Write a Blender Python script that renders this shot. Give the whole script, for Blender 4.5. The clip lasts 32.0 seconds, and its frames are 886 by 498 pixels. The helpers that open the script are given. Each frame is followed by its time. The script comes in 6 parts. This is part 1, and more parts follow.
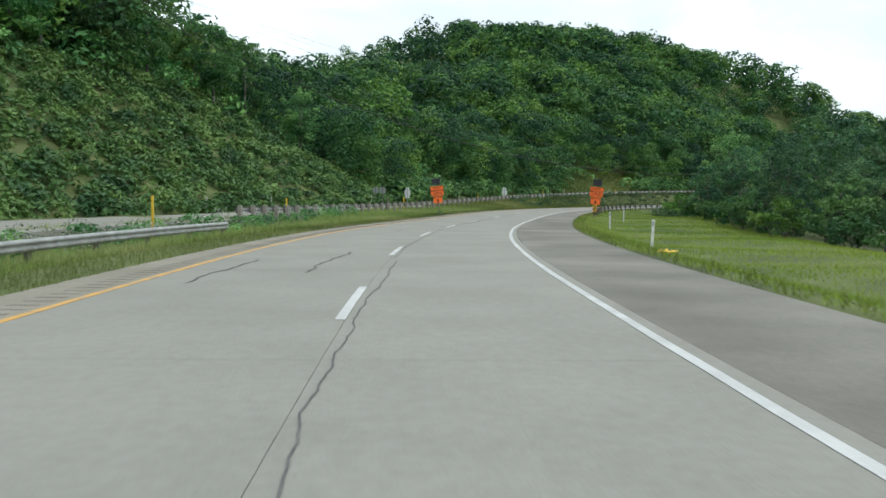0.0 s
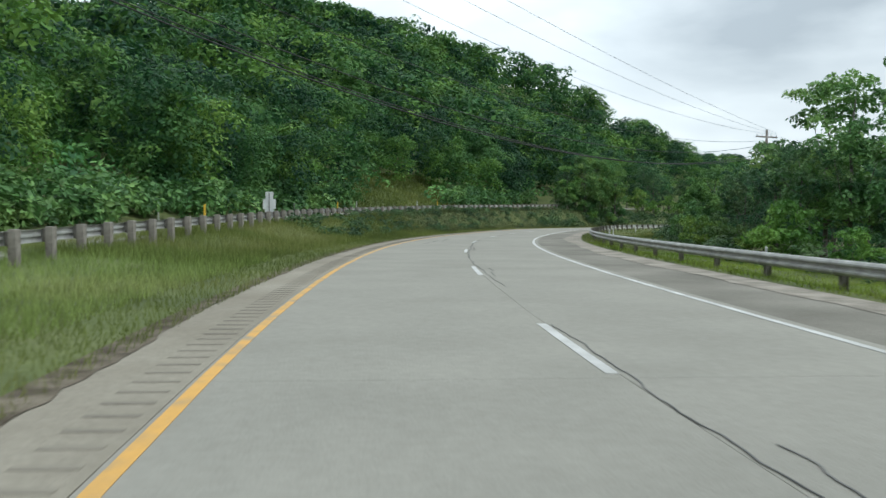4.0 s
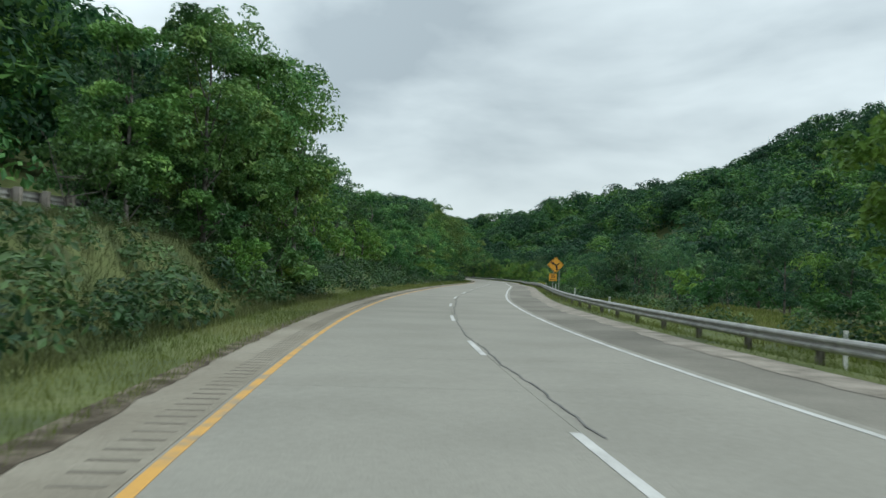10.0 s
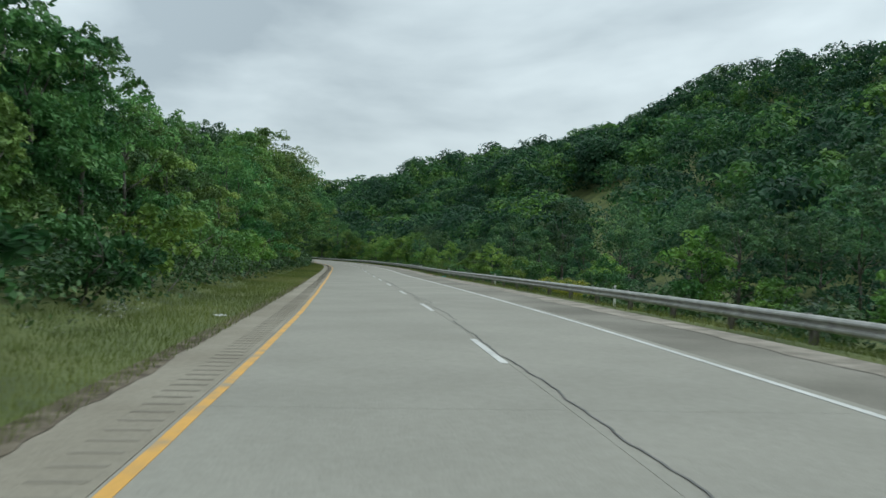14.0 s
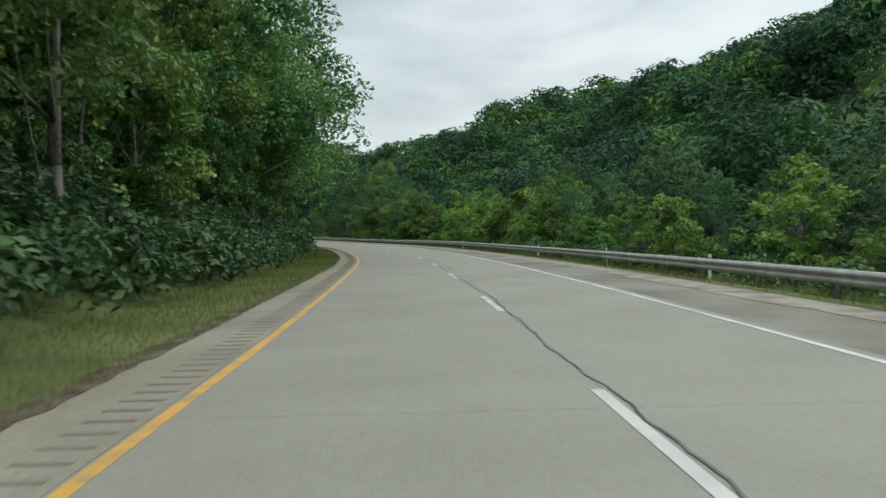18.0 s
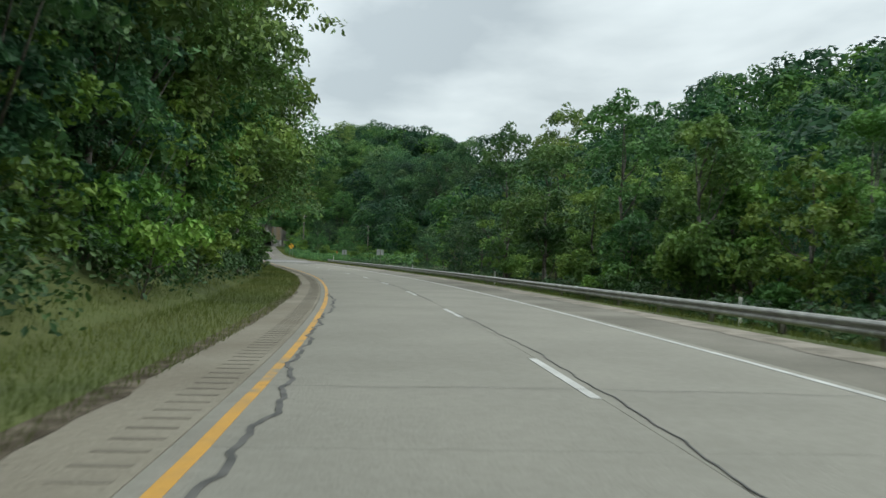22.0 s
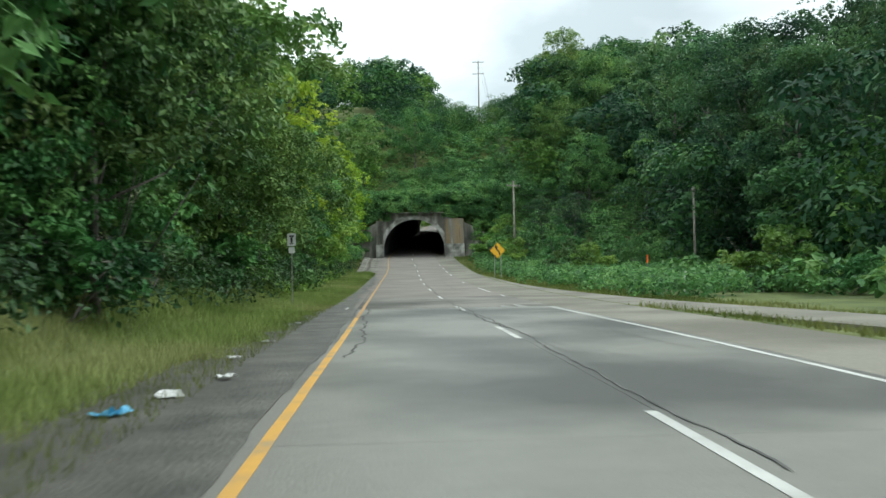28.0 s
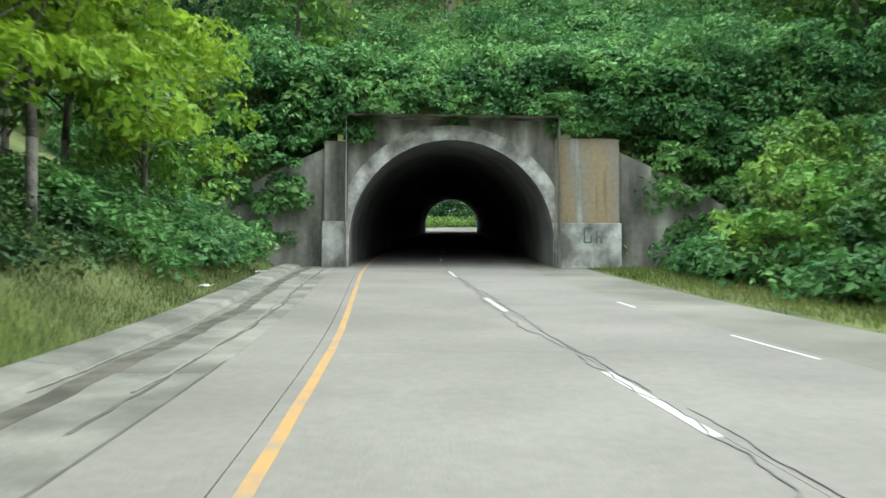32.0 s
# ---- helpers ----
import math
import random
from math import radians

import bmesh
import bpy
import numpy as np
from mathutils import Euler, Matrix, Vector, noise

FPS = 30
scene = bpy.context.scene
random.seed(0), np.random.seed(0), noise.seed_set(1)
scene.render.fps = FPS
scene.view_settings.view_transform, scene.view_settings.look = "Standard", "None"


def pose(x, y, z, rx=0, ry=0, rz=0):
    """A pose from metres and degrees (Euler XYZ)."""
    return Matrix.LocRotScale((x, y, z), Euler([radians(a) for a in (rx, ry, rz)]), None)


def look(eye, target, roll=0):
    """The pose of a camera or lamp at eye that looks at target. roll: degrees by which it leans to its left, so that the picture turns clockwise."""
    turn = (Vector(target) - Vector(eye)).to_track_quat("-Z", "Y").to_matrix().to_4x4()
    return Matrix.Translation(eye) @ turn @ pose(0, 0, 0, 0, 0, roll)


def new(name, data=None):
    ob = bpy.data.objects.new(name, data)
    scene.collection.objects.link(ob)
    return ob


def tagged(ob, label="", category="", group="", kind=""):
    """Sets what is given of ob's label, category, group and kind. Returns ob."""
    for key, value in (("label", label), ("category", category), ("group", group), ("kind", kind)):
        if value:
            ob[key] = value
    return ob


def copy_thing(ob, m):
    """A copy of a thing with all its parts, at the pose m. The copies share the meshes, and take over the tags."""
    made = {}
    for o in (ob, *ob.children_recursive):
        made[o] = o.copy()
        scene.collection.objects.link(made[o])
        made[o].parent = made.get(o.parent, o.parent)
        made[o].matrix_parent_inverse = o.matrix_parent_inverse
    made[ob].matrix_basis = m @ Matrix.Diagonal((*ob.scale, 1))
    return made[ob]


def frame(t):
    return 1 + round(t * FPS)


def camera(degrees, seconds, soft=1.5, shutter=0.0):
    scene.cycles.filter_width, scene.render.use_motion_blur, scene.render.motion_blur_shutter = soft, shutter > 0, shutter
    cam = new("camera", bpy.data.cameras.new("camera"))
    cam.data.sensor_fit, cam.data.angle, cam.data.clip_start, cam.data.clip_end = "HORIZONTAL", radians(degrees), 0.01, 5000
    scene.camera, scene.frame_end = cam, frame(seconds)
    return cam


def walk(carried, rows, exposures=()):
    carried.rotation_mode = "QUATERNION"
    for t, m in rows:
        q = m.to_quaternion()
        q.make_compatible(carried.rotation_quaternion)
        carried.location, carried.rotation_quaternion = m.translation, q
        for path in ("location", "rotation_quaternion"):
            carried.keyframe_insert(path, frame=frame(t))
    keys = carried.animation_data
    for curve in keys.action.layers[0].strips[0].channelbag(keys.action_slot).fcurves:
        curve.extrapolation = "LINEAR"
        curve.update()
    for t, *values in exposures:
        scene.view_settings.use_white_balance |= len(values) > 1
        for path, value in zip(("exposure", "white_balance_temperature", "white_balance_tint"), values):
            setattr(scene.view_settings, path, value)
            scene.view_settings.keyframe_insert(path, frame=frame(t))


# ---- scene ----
cam = camera(53.82, 32.0, 1.5, 0.15)
PATH = [
    (0, look((0.000, 0.000, 1.430), (-0.060, 1.995, 1.304), 0.54)),
    (0.5, look((-1.071, 8.791, 1.391), (-1.123, 10.789, 1.320), -0.96)),
    (1, look((-1.841, 17.689, 1.411), (-1.813, 19.686, 1.314), 0.31)),
    (1.5, look((-2.358, 26.678, 1.412), (-2.255, 28.670, 1.271), -0.62)),
    (2, look((-2.594, 35.727, 1.290), (-2.396, 37.715, 1.198), 0.17)),
    (2.5, look((-2.438, 44.812, 1.231), (-2.208, 46.796, 1.146), -0.09)),
    (3, look((-1.841, 53.928, 1.199), (-1.442, 55.887, 1.144), 0.47)),
    (3.5, look((-0.784, 63.049, 1.163), (-0.300, 64.988, 1.083), 0.87)),
    (4, look((0.603, 72.160, 1.132), (1.151, 74.081, 1.053), 0.31)),
    (4.5, look((2.290, 81.242, 1.139), (2.903, 83.144, 1.062), -0.25)),
    (5, look((4.322, 90.271, 1.220), (4.998, 92.152, 1.144), -0.81)),
    (5.5, look((6.744, 99.229, 1.275), (7.483, 101.086, 1.199), -1.37)),
    (6, look((9.566, 108.109, 1.268), (10.412, 109.920, 1.202), -1.41)),
    (6.5, look((12.793, 116.918, 1.166), (13.730, 118.683, 1.094), -2.14)),
    (7, look((16.419, 125.670, 1.144), (17.452, 127.383, 1.112), -0.82)),
    (7.5, look((20.498, 134.378, 1.061), (21.588, 136.055, 1.022), -0.71)),
    (8, look((25.002, 143.108, 1.029), (26.162, 144.737, 0.972), -0.25)),
    (8.5, look((29.897, 151.904, 0.976), (31.121, 153.485, 0.955), -0.30)),
    (9, look((35.177, 160.769, 0.923), (36.459, 162.305, 0.917), 0.86)),
    (9.5, look((41.043, 169.514, 0.888), (42.379, 171.002, 0.932), 1.84)),
    (10, look((47.472, 178.086, 0.877), (48.873, 179.512, 0.926), 1.95)),
    (10.5, look((54.394, 186.468, 0.780), (55.821, 187.868, 0.831), 0.96)),
    (11, look((61.697, 194.668, 0.725), (63.191, 195.996, 0.749), 0.03)),
    (11.5, look((69.179, 202.810, 0.622), (70.724, 204.080, 0.644), 0.33)),
    (12, look((76.850, 210.829, 0.719), (78.434, 212.050, 0.748), 0.87)),
    (12.5, look((84.976, 218.364, 0.745), (86.596, 219.536, 0.751), 0.58)),
    (13, look((93.325, 225.645, 0.768), (94.956, 226.802, 0.812), 1.46)),
    (13.5, look((101.767, 232.797, 0.621), (103.416, 233.928, 0.624), 0.10)),
    (14, look((110.230, 239.864, 0.722), (111.866, 241.015, 0.732), 1.56)),
    (14.5, look((118.644, 246.937, 0.679), (120.268, 248.103, 0.696), 0.97)),
    (15, look((126.978, 254.052, 0.563), (128.587, 255.238, 0.575), 0.78)),
    (15.5, look((135.236, 261.209, 0.469), (136.831, 262.416, 0.476), 0.58)),
    (16, look((143.437, 268.398, 0.416), (145.016, 269.625, 0.419), 0.39)),
    (16.5, look((151.595, 275.608, 0.327), (153.159, 276.855, 0.325), 0.20)),
    (17, look((159.655, 282.918, 0.185), (161.218, 284.165, 0.157), 0.09)),
    (17.5, look((167.830, 290.064, 0.072), (169.371, 291.339, 0.041), -0.51)),
    (18, look((175.971, 297.232, 0.007), (177.512, 298.506, -0.036), -0.98)),
    (18.5, look((184.007, 304.490, -0.027), (185.546, 305.767, -0.023), 0.33)),
    (19, look((191.938, 311.837, -0.032), (193.478, 313.114, -0.037), -0.46)),
    (19.5, look((199.768, 319.268, -0.156), (201.286, 320.570, -0.162), 0.40)),
    (20, look((207.474, 326.788, -0.202), (208.957, 328.130, -0.207), 1.53)),
    (20.5, look((214.957, 334.504, -0.236), (216.390, 335.900, -0.254), 2.28)),
    (21, look((222.223, 342.409, -0.286), (223.627, 343.833, -0.244), 1.74)),
    (21.5, look((229.286, 350.509, -0.233), (230.652, 351.970, -0.216), 0.70)),
    (22, look((236.148, 358.821, -0.265), (237.471, 360.321, -0.236), 1.57)),
    (22.5, look((242.813, 367.352, -0.280), (244.087, 368.893, -0.245), 1.34)),
    (23, look((249.277, 376.106, -0.299), (250.497, 377.691, -0.295), 1.99)),
    (23.5, look((255.540, 385.079, -0.240), (256.722, 386.692, -0.244), 1.07)),
    (24, look((261.542, 394.302, -0.216), (262.678, 395.948, -0.207), 0.70)),
    (24.5, look((267.227, 403.802, -0.132), (268.346, 405.459, -0.117), 1.48)),
    (25, look((272.623, 413.548, -0.013), (273.694, 415.236, 0.026), 1.38)),
    (25.5, look((277.847, 423.453, 0.090), (278.887, 425.162, 0.100), 0.60)),
    (26, look((282.961, 433.472, 0.155), (283.987, 435.188, 0.171), 0.74)),
    (26.5, look((288.028, 443.564, 0.234), (289.042, 445.288, 0.256), 0.89)),
    (27, look((293.083, 453.708, 0.343), (294.083, 455.440, 0.369), 1.03)),
    (27.5, look((298.149, 463.891, 0.447), (299.136, 465.630, 0.479), 1.18)),
    (28, look((303.259, 474.088, 0.525), (304.265, 475.815, 0.579), -1.00)),
    (28.5, look((308.299, 484.347, 0.504), (309.331, 486.060, 0.526), -1.23)),
    (29, look((313.304, 494.651, 0.440), (314.325, 496.371, 0.467), -0.57)),
    (29.5, look((318.541, 504.856, 0.564), (319.580, 506.564, 0.612), 0.08)),
    (30, look((323.770, 515.098, 0.667), (324.819, 516.799, 0.748), -1.31)),
    (30.5, look((328.943, 525.416, 0.887), (329.965, 527.135, 0.937), -1.03)),
    (31, look((334.226, 535.706, 1.083), (335.263, 537.416, 1.134), 0.26)),
    (31.5, look((339.626, 545.971, 1.338), (340.665, 547.678, 1.421), 0.18)),
    (32, look((345.116, 556.229, 1.818), (346.143, 557.942, 1.915), 0.22)),
]
walk(cam, PATH, [(0.0, -0.35, 6050, 3.0), (6.0, -0.37, 6050, 2.0), (8.0, -0.45, 6050, 0.0), (14.5, -0.57, 6000, -1.0), (17.0, -0.43, 6300, 1.0), (26.0, -0.27, 6300, 0.0), (28.0, 0.12, 6250, -2.0), (30.0, 1.08, 6200, 0.0), (32.0, 1.02, 6150, -2.0)])

# ---- world, sun ----
world = bpy.data.worlds.new("overcast_sky")
scene.world = world
world.use_nodes = True
wn, wl = world.node_tree.nodes, world.node_tree.links
wn.clear()
w_out = wn.new("ShaderNodeOutputWorld")
w_bg = wn.new("ShaderNodeBackground")
w_sky = wn.new("ShaderNodeTexSky")
w_sky.sky_type = "NISHITA"
w_sky.sun_disc = False
w_sky.sun_elevation, w_sky.sun_rotation = radians(38), radians(126)
w_tc = wn.new("ShaderNodeTexCoord")
w_map = wn.new("ShaderNodeMapping")
w_map.inputs["Scale"].default_value = (1.0, 1.0, 2.6)
w_n1 = wn.new("ShaderNodeTexNoise")
w_n1.inputs["Scale"].default_value, w_n1.inputs["Detail"].default_value = 2.3, 7.0
w_n1.inputs["Roughness"].default_value, w_n1.inputs["Distortion"].default_value = 0.48, 0.35
w_ramp = wn.new("ShaderNodeValToRGB")
w_ramp.color_ramp.elements[0].position, w_ramp.color_ramp.elements[0].color = 0.30, (0.40, 0.425, 0.455, 1)
w_ramp.color_ramp.elements[1].position, w_ramp.color_ramp.elements[1].color = 0.70, (1.0, 1.01, 1.02, 1)
w_mix = wn.new("ShaderNodeMix")
w_mix.data_type = "RGBA"
w_mix.inputs[0].default_value = 0.92
w_dim = wn.new("ShaderNodeVectorMath")
w_dim.operation = "SCALE"
w_dim.inputs[3].default_value = 0.1
wl.new(w_tc.outputs["Generated"], w_map.inputs["Vector"])
wl.new(w_map.outputs["Vector"], w_n1.inputs["Vector"])
wl.new(w_n1.outputs["Fac"], w_ramp.inputs["Fac"])
wl.new(w_sky.outputs["Color"], w_dim.inputs[0])
wl.new(w_dim.outputs[0], w_mix.inputs[6])
wl.new(w_ramp.outputs["Color"], w_mix.inputs[7])
# an overcast sky is brighter overhead than at the horizon, and thinner cloud lies to the north
w_sep = wn.new("ShaderNodeSeparateXYZ")
w_up = wn.new("ShaderNodeMapRange")
w_up.inputs["From Min"].default_value, w_up.inputs["From Max"].default_value = 0.0, 1.0
w_up.inputs["To Min"].default_value, w_up.inputs["To Max"].default_value = 0.98, 1.75
w_grad = wn.new("ShaderNodeVectorMath")
w_grad.operation = "SCALE"
wl.new(w_tc.outputs["Generated"], w_sep.inputs[0])
wl.new(w_sep.outputs["Z"], w_up.inputs["Value"])
w_north = wn.new("ShaderNodeMapRange")
w_north.interpolation_type = "SMOOTHSTEP"
w_north.inputs["From Min"].default_value, w_north.inputs["From Max"].default_value = 0.6, 1.0
w_north.inputs["To Min"].default_value, w_north.inputs["To Max"].default_value = 1.0, 1.25
w_both = wn.new("ShaderNodeMath")
w_both.operation = "MULTIPLY"
wl.new(w_sep.outputs["Y"], w_north.inputs["Value"])
wl.new(w_up.outputs[0], w_both.inputs[0])
wl.new(w_north.outputs[0], w_both.inputs[1])
wl.new(w_mix.outputs[2], w_grad.inputs[0])
wl.new(w_both.outputs[0], w_grad.inputs[3])
wl.new(w_grad.outputs[0], w_bg.inputs["Color"])
w_bg.inputs["Strength"].default_value = 1.45
wl.new(w_bg.outputs["Background"], w_out.inputs["Surface"])

sun = new("sun", bpy.data.lights.new("sun", "SUN"))
sun.data.energy, sun.data.angle, sun.data.color = 1.5, radians(25), (1.0, 0.97, 0.92)
sun.matrix_world = look((0, 0, 100), (-80, 58, 22))

# ---- materials ----


def material(name, colors, rough=0.8, scale=1.0, detail=4.0, bump=0.0, bump_scale=None, metal=0.0, spread=(0.35, 0.65),
             obj_var=0.0, isl_var=0.0, translucent=0.0, fine=None, spec=0.5, coords="Object", stretch=None):
    """A noise-mottled surface: colours from dark to light, grain, relief, and variation from piece to piece."""
    m = bpy.data.materials.new(name)
    m.use_nodes = True
    n, l = m.node_tree.nodes, m.node_tree.links
    b = n["Principled BSDF"]
    tc = n.new("ShaderNodeTexCoord")
    no = n.new("ShaderNodeTexNoise")
    no.inputs["Scale"].default_value, no.inputs["Detail"].default_value = scale, detail
    if stretch:
        mp = n.new("ShaderNodeMapping")
        mp.inputs["Scale"].default_value = stretch
        l.new(tc.outputs[coords], mp.inputs["Vector"])
        l.new(mp.outputs["Vector"], no.inputs["Vector"])
    else:
        l.new(tc.outputs[coords], no.inputs["Vector"])
    ramp = n.new("ShaderNodeValToRGB")
    el = ramp.color_ramp.elements
    el[0].position, el[1].position = spread
    el[0].color, el[1].color = (*colors[0], 1), (*colors[-1], 1)
    for k, c in enumerate(colors[1:-1]):
        e = el.new(spread[0] + (spread[1] - spread[0]) * (k + 1) / (len(colors) - 1))
        e.color = (*c, 1)
    l.new(no.outputs["Fac"], ramp.inputs["Fac"])
    col = ramp.outputs["Color"]
    if fine:
        f = n.new("ShaderNodeTexNoise")
        f.inputs["Scale"].default_value, f.inputs["Detail"].default_value = fine[0], 6.0
        l.new(tc.outputs[coords], f.inputs["Vector"])
        mr = n.new("ShaderNodeMapRange")
        mr.inputs["To Min"].default_value, mr.inputs["To Max"].default_value = 1 - fine[1], 1 + fine[1]
        l.new(f.outputs["Fac"], mr.inputs["Value"])
        vm = n.new("ShaderNodeVectorMath")
        vm.operation = "SCALE"
        l.new(col, vm.inputs[0])
        l.new(mr.outputs[0], vm.inputs[3])
        col = vm.outputs[0]
    if obj_var or isl_var:
        hs = n.new("ShaderNodeHueSaturation")
        total = None
        for var, node, out in ((obj_var, "ShaderNodeObjectInfo", "Random"), (isl_var, "ShaderNodeNewGeometry", "Random Per Island")):
            if not var:
                continue
            src = n.new(node)
            mr = n.new("ShaderNodeMapRange")
            mr.inputs["To Min"].default_value, mr.inputs["To Max"].default_value = 1 - var, 1 + var
            l.new(src.outputs[out], mr.inputs["Value"])
            if total is None:
                total = mr.outputs[0]
            else:
                mu = n.new("ShaderNodeMath")
                mu.operation = "MULTIPLY"
                l.new(total, mu.inputs[0])
                l.new(mr.outputs[0], mu.inputs[1])
                total = mu.outputs[0]
        l.new(total, hs.inputs["Value"])
        if obj_var:
            oi = n.new("ShaderNodeObjectInfo")
            wh = n.new("ShaderNodeMath")
            wh.operation = "MULTIPLY"
            wh.inputs[1].default_value = 7.31
            fr = n.new("ShaderNodeMath")
            fr.operation = "FRACT"
            l.new(oi.outputs["Random"], wh.inputs[0])
            l.new(wh.outputs[0], fr.inputs[0])
            hr = n.new("ShaderNodeMapRange")
            hr.inputs["To Min"].default_value, hr.inputs["To Max"].default_value = 0.5 - 0.07 * obj_var, 0.5 + 0.05 * obj_var
            l.new(fr.outputs[0], hr.inputs["Value"])
            l.new(hr.outputs[0], hs.inputs["Hue"])
        l.new(col, hs.inputs["Color"])
        col = hs.outputs["Color"]
    l.new(col, b.inputs["Base Color"])
    b.inputs["Roughness"].default_value, b.inputs["Metallic"].default_value = rough, metal
    b.inputs["Specular IOR Level"].default_value = spec
    if bump:
        bn = n.new("ShaderNodeTexNoise")
        bn.inputs["Scale"].default_value, bn.inputs["Detail"].default_value = bump_scale or scale * 6, 5.0
        l.new(tc.outputs[coords], bn.inputs["Vector"])
        bu = n.new("ShaderNodeBump")
        bu.inputs["Strength"].default_value = bump
        bu.inputs["Distance"].default_value = 0.05
        l.new(bn.outputs["Fac"], bu.inputs["Height"])
        l.new(bu.outputs[0], b.inputs["Normal"])
    if translucent:
        tr = n.new("ShaderNodeBsdfTranslucent")
        mx = n.new("ShaderNodeMixShader")
        mx.inputs[0].default_value = translucent
        l.new(col, tr.inputs["Color"])
        l.new(b.outputs[0], mx.inputs[1])
        l.new(tr.outputs[0], mx.inputs[2])
        l.new(mx.outputs[0], n["Material Output"].inputs["Surface"])
    return m


M = {}
M["concrete_road"] = material("worn_concrete_pavement", [(0.278, 0.268, 0.234), (0.297, 0.286, 0.25), (0.314, 0.302, 0.264)], 0.9, 0.45, 8, 0.25, 30, obj_var=0.01, fine=(9.0, 0.14), spec=0.06)
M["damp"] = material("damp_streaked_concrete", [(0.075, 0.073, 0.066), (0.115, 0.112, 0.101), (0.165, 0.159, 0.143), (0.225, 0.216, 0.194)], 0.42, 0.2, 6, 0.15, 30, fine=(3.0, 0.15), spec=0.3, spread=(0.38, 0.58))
M["concrete_warm"] = material("warm_grey_concrete_pavement", [(0.212, 0.196, 0.178), (0.236, 0.217, 0.197), (0.262, 0.241, 0.219)], 0.9, 0.3, 8, 0.25, 30, obj_var=0.015, fine=(7.0, 0.16), spec=0.06)
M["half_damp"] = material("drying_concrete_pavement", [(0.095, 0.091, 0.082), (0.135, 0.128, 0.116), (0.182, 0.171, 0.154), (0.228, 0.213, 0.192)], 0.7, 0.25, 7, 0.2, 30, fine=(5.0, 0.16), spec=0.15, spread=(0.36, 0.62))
M["shoulder"] = material("brownish_shoulder_concrete", [(0.25, 0.225, 0.18), (0.325, 0.298, 0.243)], 0.95, 0.35, 6, 0.4, 25, fine=(11.0, 0.22), spec=0.1)
M["asphalt_old"] = material("weathered_asphalt_shoulder", [(0.17, 0.16, 0.135), (0.265, 0.25, 0.215)], 0.9, 0.3, 7, 0.4, 30, fine=(14.0, 0.2), spec=0.1)
# shoulder colour darkened to paint the shadow inside the rumble grooves
M["groove"] = material("rumble_groove_shade", [(0.175, 0.157, 0.125), (0.255, 0.23, 0.185)], 0.95, 0.6, 6)
M["joint"] = material("grey_joint_filler", [(0.20, 0.193, 0.17), (0.27, 0.262, 0.23)], 0.9, 3)
M["crack"] = material("crack_sealant", [(0.06, 0.06, 0.058), (0.17, 0.165, 0.155)], 0.8, 2.0, 5)
M["paint_white"] = material("worn_white_road_paint", [(0.40, 0.395, 0.37), (0.50, 0.495, 0.475), (0.60, 0.595, 0.57)], 0.7, 1.1, 10, fine=(24, 0.2), spread=(0.3, 0.66))
M["paint_yellow"] = material("worn_yellow_road_paint", [(0.30, 0.26, 0.19), (0.52, 0.31, 0.095), (0.63, 0.345, 0.07)], 0.7, 2.2, 9, fine=(20, 0.15), spread=(0.30, 0.56))
M["paint_worn"] = material("faded_orange_road_paint", [(0.30, 0.235, 0.165), (0.42, 0.25, 0.105), (0.48, 0.265, 0.08)], 0.75, 2.2, 9, fine=(20, 0.15), spread=(0.34, 0.62))
M["soil"] = material("grassy_soil", [(0.065, 0.085, 0.026), (0.105, 0.132, 0.036), (0.145, 0.165, 0.055)], 0.95, 0.35, 8, 0.6, 4, fine=(6.0, 0.3))
M["leaf"] = material("broadleaf_foliage", [(0.037, 0.112, 0.038), (0.092, 0.214, 0.061), (0.191, 0.344, 0.097)], 0.5, 0.35, 3, obj_var=0.36, isl_var=0.22, translucent=0.24, spec=0.3)
M["leaf_warm"] = material("yellow_green_foliage", [(0.062, 0.138, 0.036), (0.14, 0.254, 0.06), (0.251, 0.375, 0.092)], 0.5, 0.35, 3, obj_var=0.3, isl_var=0.22, translucent=0.24, spec=0.3)
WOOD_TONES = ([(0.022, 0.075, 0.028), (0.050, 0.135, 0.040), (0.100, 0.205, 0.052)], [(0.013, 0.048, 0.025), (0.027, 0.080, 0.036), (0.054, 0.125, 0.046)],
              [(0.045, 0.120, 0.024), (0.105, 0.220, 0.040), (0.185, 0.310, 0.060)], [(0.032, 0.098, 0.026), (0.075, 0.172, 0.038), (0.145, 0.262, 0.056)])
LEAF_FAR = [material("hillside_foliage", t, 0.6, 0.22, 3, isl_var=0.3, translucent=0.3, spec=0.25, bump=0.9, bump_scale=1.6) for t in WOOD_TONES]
M["leaf_valley"] = material("dark_valley_foliage", [(0.026, 0.08, 0.043), (0.064, 0.148, 0.061), (0.141, 0.254, 0.094)], 0.5, 0.35, 3, obj_var=0.36, isl_var=0.26, translucent=0.34, spec=0.3)
M["leaf_bright"] = material("light_green_foliage", [(0.083, 0.185, 0.037), (0.165, 0.302, 0.058), (0.275, 0.413, 0.087)], 0.5, 0.5, 3, obj_var=0.25, isl_var=0.25, translucent=0.3, spec=0.3)
M["leaf_gold"] = material("yellow_green_young_leaves", [(0.15, 0.27, 0.025), (0.27, 0.41, 0.04), (0.42, 0.54, 0.06)], 0.5, 0.5, 3, obj_var=0.15, isl_var=0.22, translucent=0.48, spec=0.3)
